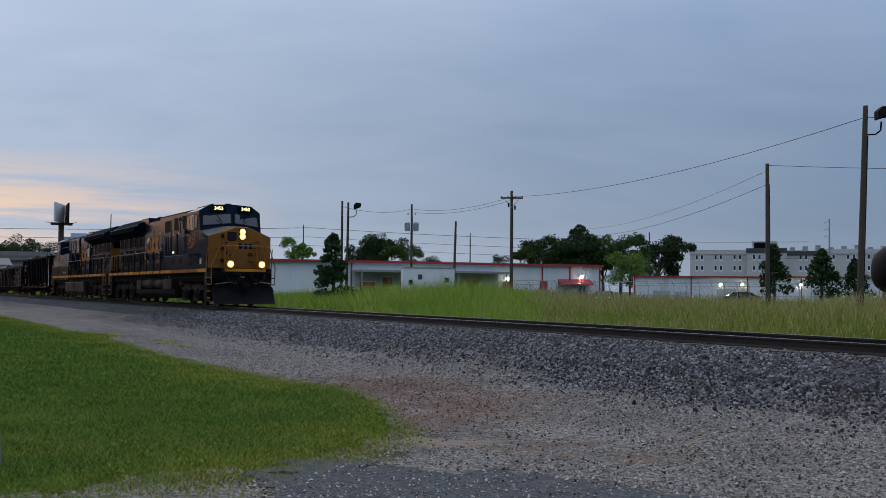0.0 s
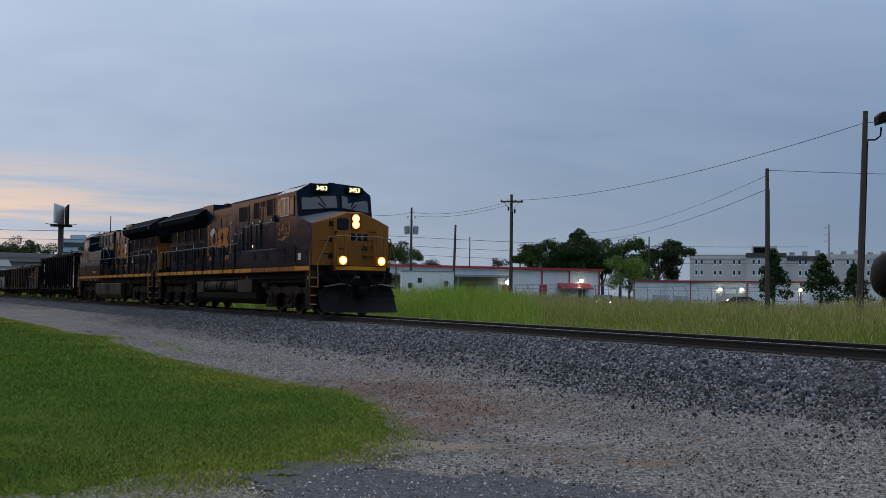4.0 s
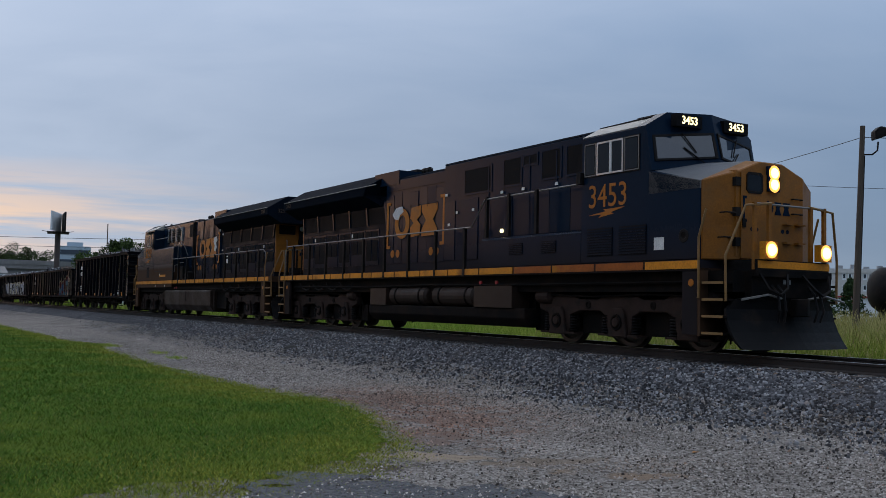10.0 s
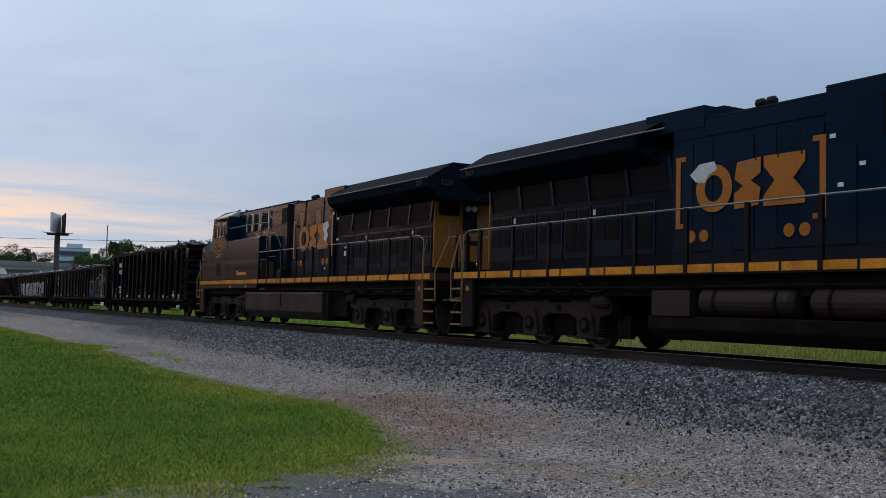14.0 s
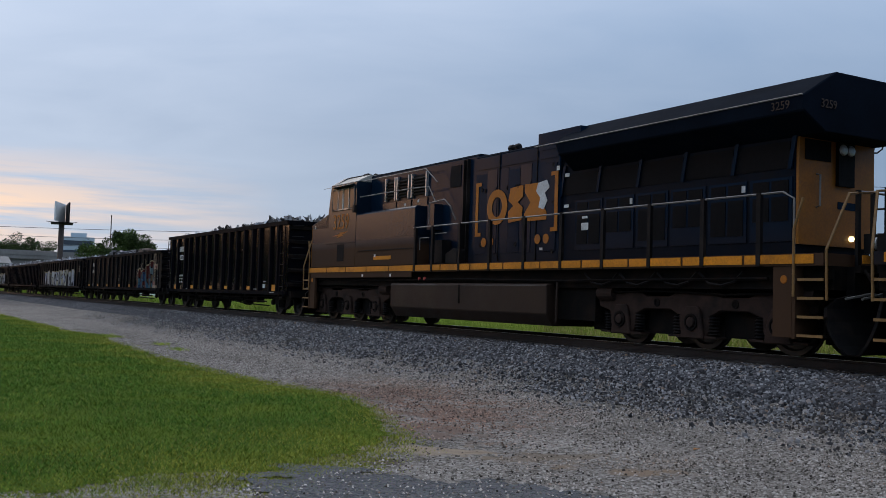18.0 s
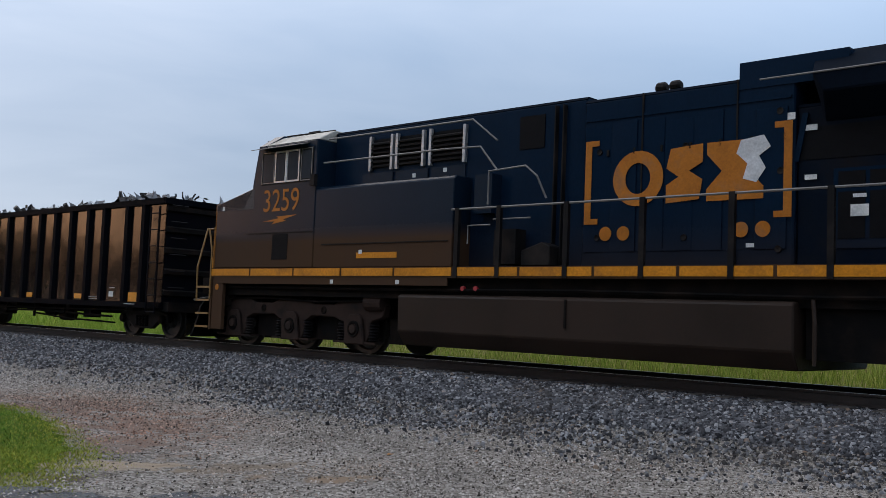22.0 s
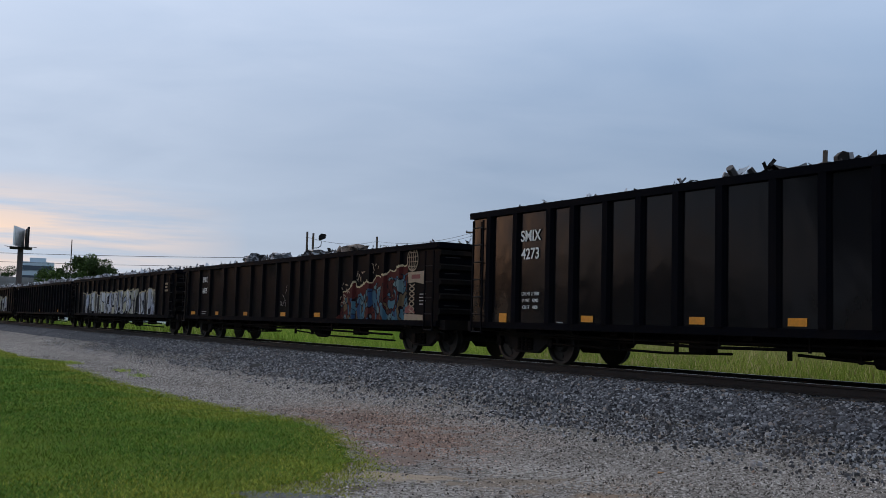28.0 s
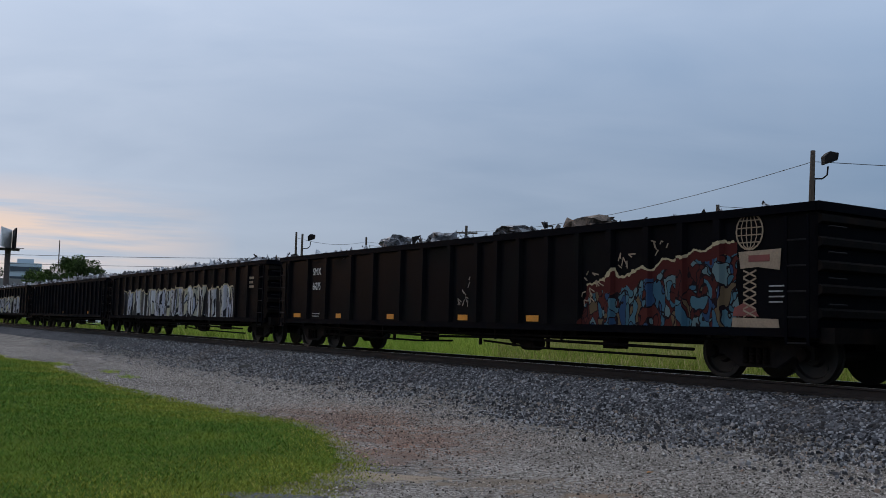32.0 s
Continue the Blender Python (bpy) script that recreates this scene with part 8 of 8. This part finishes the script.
dn = Vector((0, 0, -0.45))
wire(top_a + dn, top_c + dn, 0.7)
wire(top_c + dn, top_d + dn, 0.5)
wire(top_d + dn, top_e + dn, 0.4)
wire(top_c + Vector((0.6, 0, -0.5)), top_d + Vector((0.3, 0, -0.8)), 0.5)
wire(top_a + dn, top_a + Vector((40, -6, -0.6)), 0.5)
wire(top_b + Vector((0, 0, -0.1)), top_b + Vector((40, -10, -0.2)), 0.6)
x, y = polar(8.2, 110)
wire(top_b + Vector((0, 0, -1.2)), Vector((x, y, 1.6 + 110 * math.tan(radians(3.2)))), 0.8, 0.016)
wire(top_b + Vector((0, 0, -0.4)), Vector((x, y, 1.6 + 110 * math.tan(radians(3.6)))), 0.8, 0.012)
for z, rr in ((11.0, 0.035), (9.6, 0.03), (8.3, 0.03)):
    wire(Vector((-120, 170, z + 1.8)), Vector((-20, 150, z)), 0.8, rr, 20)
    wire(Vector((-20, 150, z)), Vector((60, 160, z - 1)), 0.8, rr * 0.8, 20)


# billboard on a single post
def billboard():
    x, y = polar(-21.1, 190)
    b = thing("billboard", "two-sided billboard on a tall brown post", "billboard")
    b.matrix_basis = pose(x, y, 0, 0, 0, 21)
    part("post", rod(bmesh.new(), (0, 0, -0.3), (0, 0, 13.2), 0.48, 12), shade("brown_steel_post", (0.07, 0.05, 0.045), 0.7), b)
    face = Prism([(-1.3, -3.6), (0.4, 3.6), (0.55, 3.6), (-1.1, -3.6)], "z", 13.3, 16.7)
    part("panel", face, SIDING, b, "pale billboard face")
    face = Prism([(1.05, -3.6), (0.60, 3.6), (0.78, 3.6), (1.3, -3.6)], "z", 13.1, 16.6)
    part("panel", face, BLACK, b, "dark billboard back")
    part("catwalk", Box(-1.8, 1.9, -3.0, 3.0, 12.95, 13.1), BLACK, b)
    for s in (-1, 1):
        part("lamp_bracket", rail([(s * 1.2, -2, 13.0), (s * 2.6, -2, 13.2)], 0.05, 5), BLACK, b)


billboard()


# road overpass beyond the train
def overpass():
    o = thing("overpass", "weathered concrete road overpass crossing the railway", "bridge")
    p = track(-215, 0, 0)
    o.matrix_basis = pose(p.x, p.y, 0, 0, 0, TURN + 90)
    part("deck", Box(-90, 40, -6, 6, 6.9, 7.7), CONCRETE, o)
    for s in (-1, 1):
        part("parapet", Box(-90, 40, min(s * 5.7, s * 6.1), max(s * 5.7, s * 6.1), 7.701, 8.6), CONCRETE, o)
        part("girder", Box(-90, 40, min(s * 4.6, s * 5.4), max(s * 4.6, s * 5.4), 5.7, 6.899), CONCRETE, o)
    for x in (-60, -35, -10, 12):
        part("pier_cap", Box(x - 0.8, x + 0.8, -5.6, 5.6, 4.8, 5.699), CONCRETE, o)
        for y in (-4, 0, 4):
            part("pier", rod(bmesh.new(), (x, y, -0.2), (x, y, 4.8), 0.6, 12), CONCRETE, o)
    part("abutment", Prism([(30, 0), (75, 0), (40, 7.6), (30, 7.6)], "y", -7, 7), CONCRETE, o)


overpass()


def far_blocks():
    x, y = polar(-20.2, 420)
    t = thing("office_tower", "distant pale blue office block with window bands", "building")
    t.matrix_basis = pose(x, y, 0, 0, 0, 20)
    pale = shade("pale_blue_cladding", (0.36, 0.44, 0.50), 0.5, var=0.1, scale=0.1)
    part("wall", Box(-6, 6, -6, 6, 0, 21.5), pale, t)
    for k in range(5):
        part("window_band", Box(-5.4, 5.4, -6.12, -6.002, 3 + k * 3.8, 4.8 + k * 3.8), WINDOW, t)
    part("roof_house", Box(-3, 3, -3, 3, 21.5, 23.2), pale, t)
    x, y = polar(-25.5, 175)
    s = thing("pale_shed", "pale blue-grey metal shed behind the train", "building")
    s.matrix_basis = pose(x, y, 0, 0, 0, 30)
    part("wall", Box(-9, 6, 0, 10, 0, 5.2), SIDING, s)
    part("roof", Prism([(-0.3, 5.2), (5, 6.4), (10.3, 5.2), (10.3, 5.1), (-0.3, 5.1)], "x", -9.2, 6.2), CONCRETE, s)


far_blocks()


# chain-link fence before the warehouse, with bent-over tops
def fence():
    f = thing("fence", "grey chain-link fence with angled posts before the warehouses", "fence")
    a, b = Vector((*polar(4.4, 98), 0.2)), Vector((*polar(22.5, 112), 0.2))
    n = 26
    for k in range(n + 1):
        p = a.lerp(b, k / n)
        part("fence_post", rail([p, p + Vector((0, 0, 2.1)), p + Vector((-0.25, -0.15, 2.5))], 0.035, 6), METAL, f)
    for z in (0.1, 1.05, 2.05, 2.3, 2.45):
        part("fence_rail", rod(bmesh.new(), a + Vector((0, 0, z)), b + Vector((0, 0, z)), 0.018, 4), FENCE, f)
    bm = bmesh.new()
    L = (b - a).length
    d = (b - a).normalized()
    m = int(L / 0.3)
    for k in range(m):
        p = a + d * (k * 0.3)
        for s in (-1, 1):
            q = p + d * (s * 0.9 + 0.9) if s > 0 else p
            e = p + d * 1.0 if s > 0 else p - d * 1.0
            rod(bm, p + Vector((0, 0, 0.05)), e + Vector((0, 0, 2.05)), 0.008, 3)
    tagged(part("chain_link", bm, FENCE, f), kind="stuff")


fence()


# parked car with its lights on, and small yard boxes
def parked_car(az, d, rot, lit, paint, label):
    x, y = polar(az, d)
    c = thing("car", label, "car")
    c.matrix_basis = pose(x, y, 0.25, 0, 0, rot)
    pr = [(-2.2, 0.35), (2.2, 0.35), (2.25, 0.75), (1.3, 0.95), (0.6, 1.42), (-1.1, 1.45), (-1.9, 1.0), (-2.25, 0.95)]
    part("body", Prism(pr, "y", -0.88, 0.88), paint, c, bevel=0.08)
    for s in (-1, 1):
        part("side_window", Prism([(-1.5, 1.0), (1.0, 1.0), (0.5, 1.34), (-1.0, 1.36)], "y", *sorted((s * 0.882, s * 0.89))), WINDOW, c)
        part("headlight", Box(2.2, 2.28, s * 0.68 - 0.15, s * 0.68 + 0.15, 0.62, 0.78), CAR_LIGHT if lit else METAL, c, "lit headlight" if lit else "")
        for x in (-1.4, 1.4):
            part("wheel", lathe(bmesh.new(), [(s * 0.7, 0.1), (s * 0.7, 0.33), (s * 0.9, 0.33), (s * 0.9, 0.1)], (x, 0, 0.33), "y", 16), BLACK, c)
    part("windshield", loft(bmesh.new(), [[(1.32, -0.75, 0.97), (1.32, 0.75, 0.97), (0.66, 0.7, 1.40), (0.66, -0.7, 1.40)], [(1.35, -0.75, 0.98), (1.35, 0.75, 0.98), (0.69, 0.7, 1.41), (0.69, -0.7, 1.41)]]), WINDOW, c)


parked_car(9.45, 104, -100, True, BLACK, "dark parked car with its headlights on")
parked_car(16.9, 118, 170, False, BLACK, "dark parked car before the white shed")


def tank_car():
    x, y = polar(25.6, 62)
    t = thing("tank_car", "black cylindrical tank standing beyond the field", "tank")
    t.matrix_basis = pose(x, y, 0.3, 0, 0, TURN + 62)
    part("tank", lathe(bmesh.new(), [(-2.1, 0.1), (-2.05, 0.6), (-1.85, 1.05), (-1.5, 1.3), (9, 1.3), (9.3, 1.1), (9.5, 0.6), (9.55, 0.1)], (0, 0, 2.65), "x", 28), BLACK, t, smooth=True)
    for x in (-0.8, 7.5):
        part("saddle", Box(x - 0.3, x + 0.3, -1.1, 1.1, 0.0, 1.55), BLACK, t)
    part("dome", lathe(bmesh.new(), [(3.8, 0.5), (4.25, 0.5), (4.35, 0.3)], (4, 0, 0), "z", 14), BLACK, t)
    part("walkway", Box(-0.5, 8.5, -1.5, -1.2, 1.2, 1.28), BLACK, t)


tank_car()


# utility pole close by, with a pale conduit up its side
def near_pole():
    p = thing("near_utility_pole", "dark leaning wooden utility pole with a pale steel conduit", "utility pole")
    p.matrix_basis = pose(-4.105, 8.93, -0.02, 0, -4.2, 0)
    part("pole_shaft", rod(bmesh.new(), (0, 0, -0.3), (0, 0, 10.5), 0.165, 16, 0.11), shade("weathered_grey_pole_wood", (0.14, 0.145, 0.155), 0.85, var=0.35, scale=1.0, fine=14, bump=0.4, stretch=(6, 6, 0.6)), p)
    paint = shade("pale_grey_conduit", (0.36, 0.41, 0.50), 0.45, 0.2, var=0.2, scale=2, bump=0.05)
    c = part("conduit", rod(bmesh.new(), (0.0, -0.19, 0.0), (-0.01, -0.16, 5.2), 0.045, 12), paint, p)
    part("conduit", rod(bmesh.new(), (0.06, -0.175, 0.55), (0.045, -0.15, 5.6), 0.03, 10), paint, p)
    part("conduit_guard", Prism([(-0.10, -0.17), (-0.08, -0.245), (0.09, -0.245), (0.11, -0.165)], "z", 0.0, 0.95), paint, p, "pale steel guard at the foot", bevel=0.01)
    for z in (1.4, 2.6, 3.8):
        part("strap", lathe(bmesh.new(), [(z, 0.17), (z, 0.178), (z + 0.04, 0.178), (z + 0.04, 0.17)], (0, 0, 0), "z", 16), METAL, p)


near_pole()


# ---- what moves ----
def motions():
    times = [k * 1.0 for k in range(33)]
    for ob, u, turned, wheels in moving:
        rows = []
        for t in times:
            p = track(u + run(t), 0, RAIL)
            rows.append((t, pose(p.x, p.y, p.z, 0, 0, TURN + (180 if turned else 0))))
        walk(ob, rows)
        for wheel, r in wheels:
            x, y, z = wheel.location
            sign = -1 if turned else 1
            walk(wheel, [(k * 0.2, pose(x, y, z, 0, sign * math.degrees((run(k * 0.2)) / r), 0)) for k in range(161)])


motions()
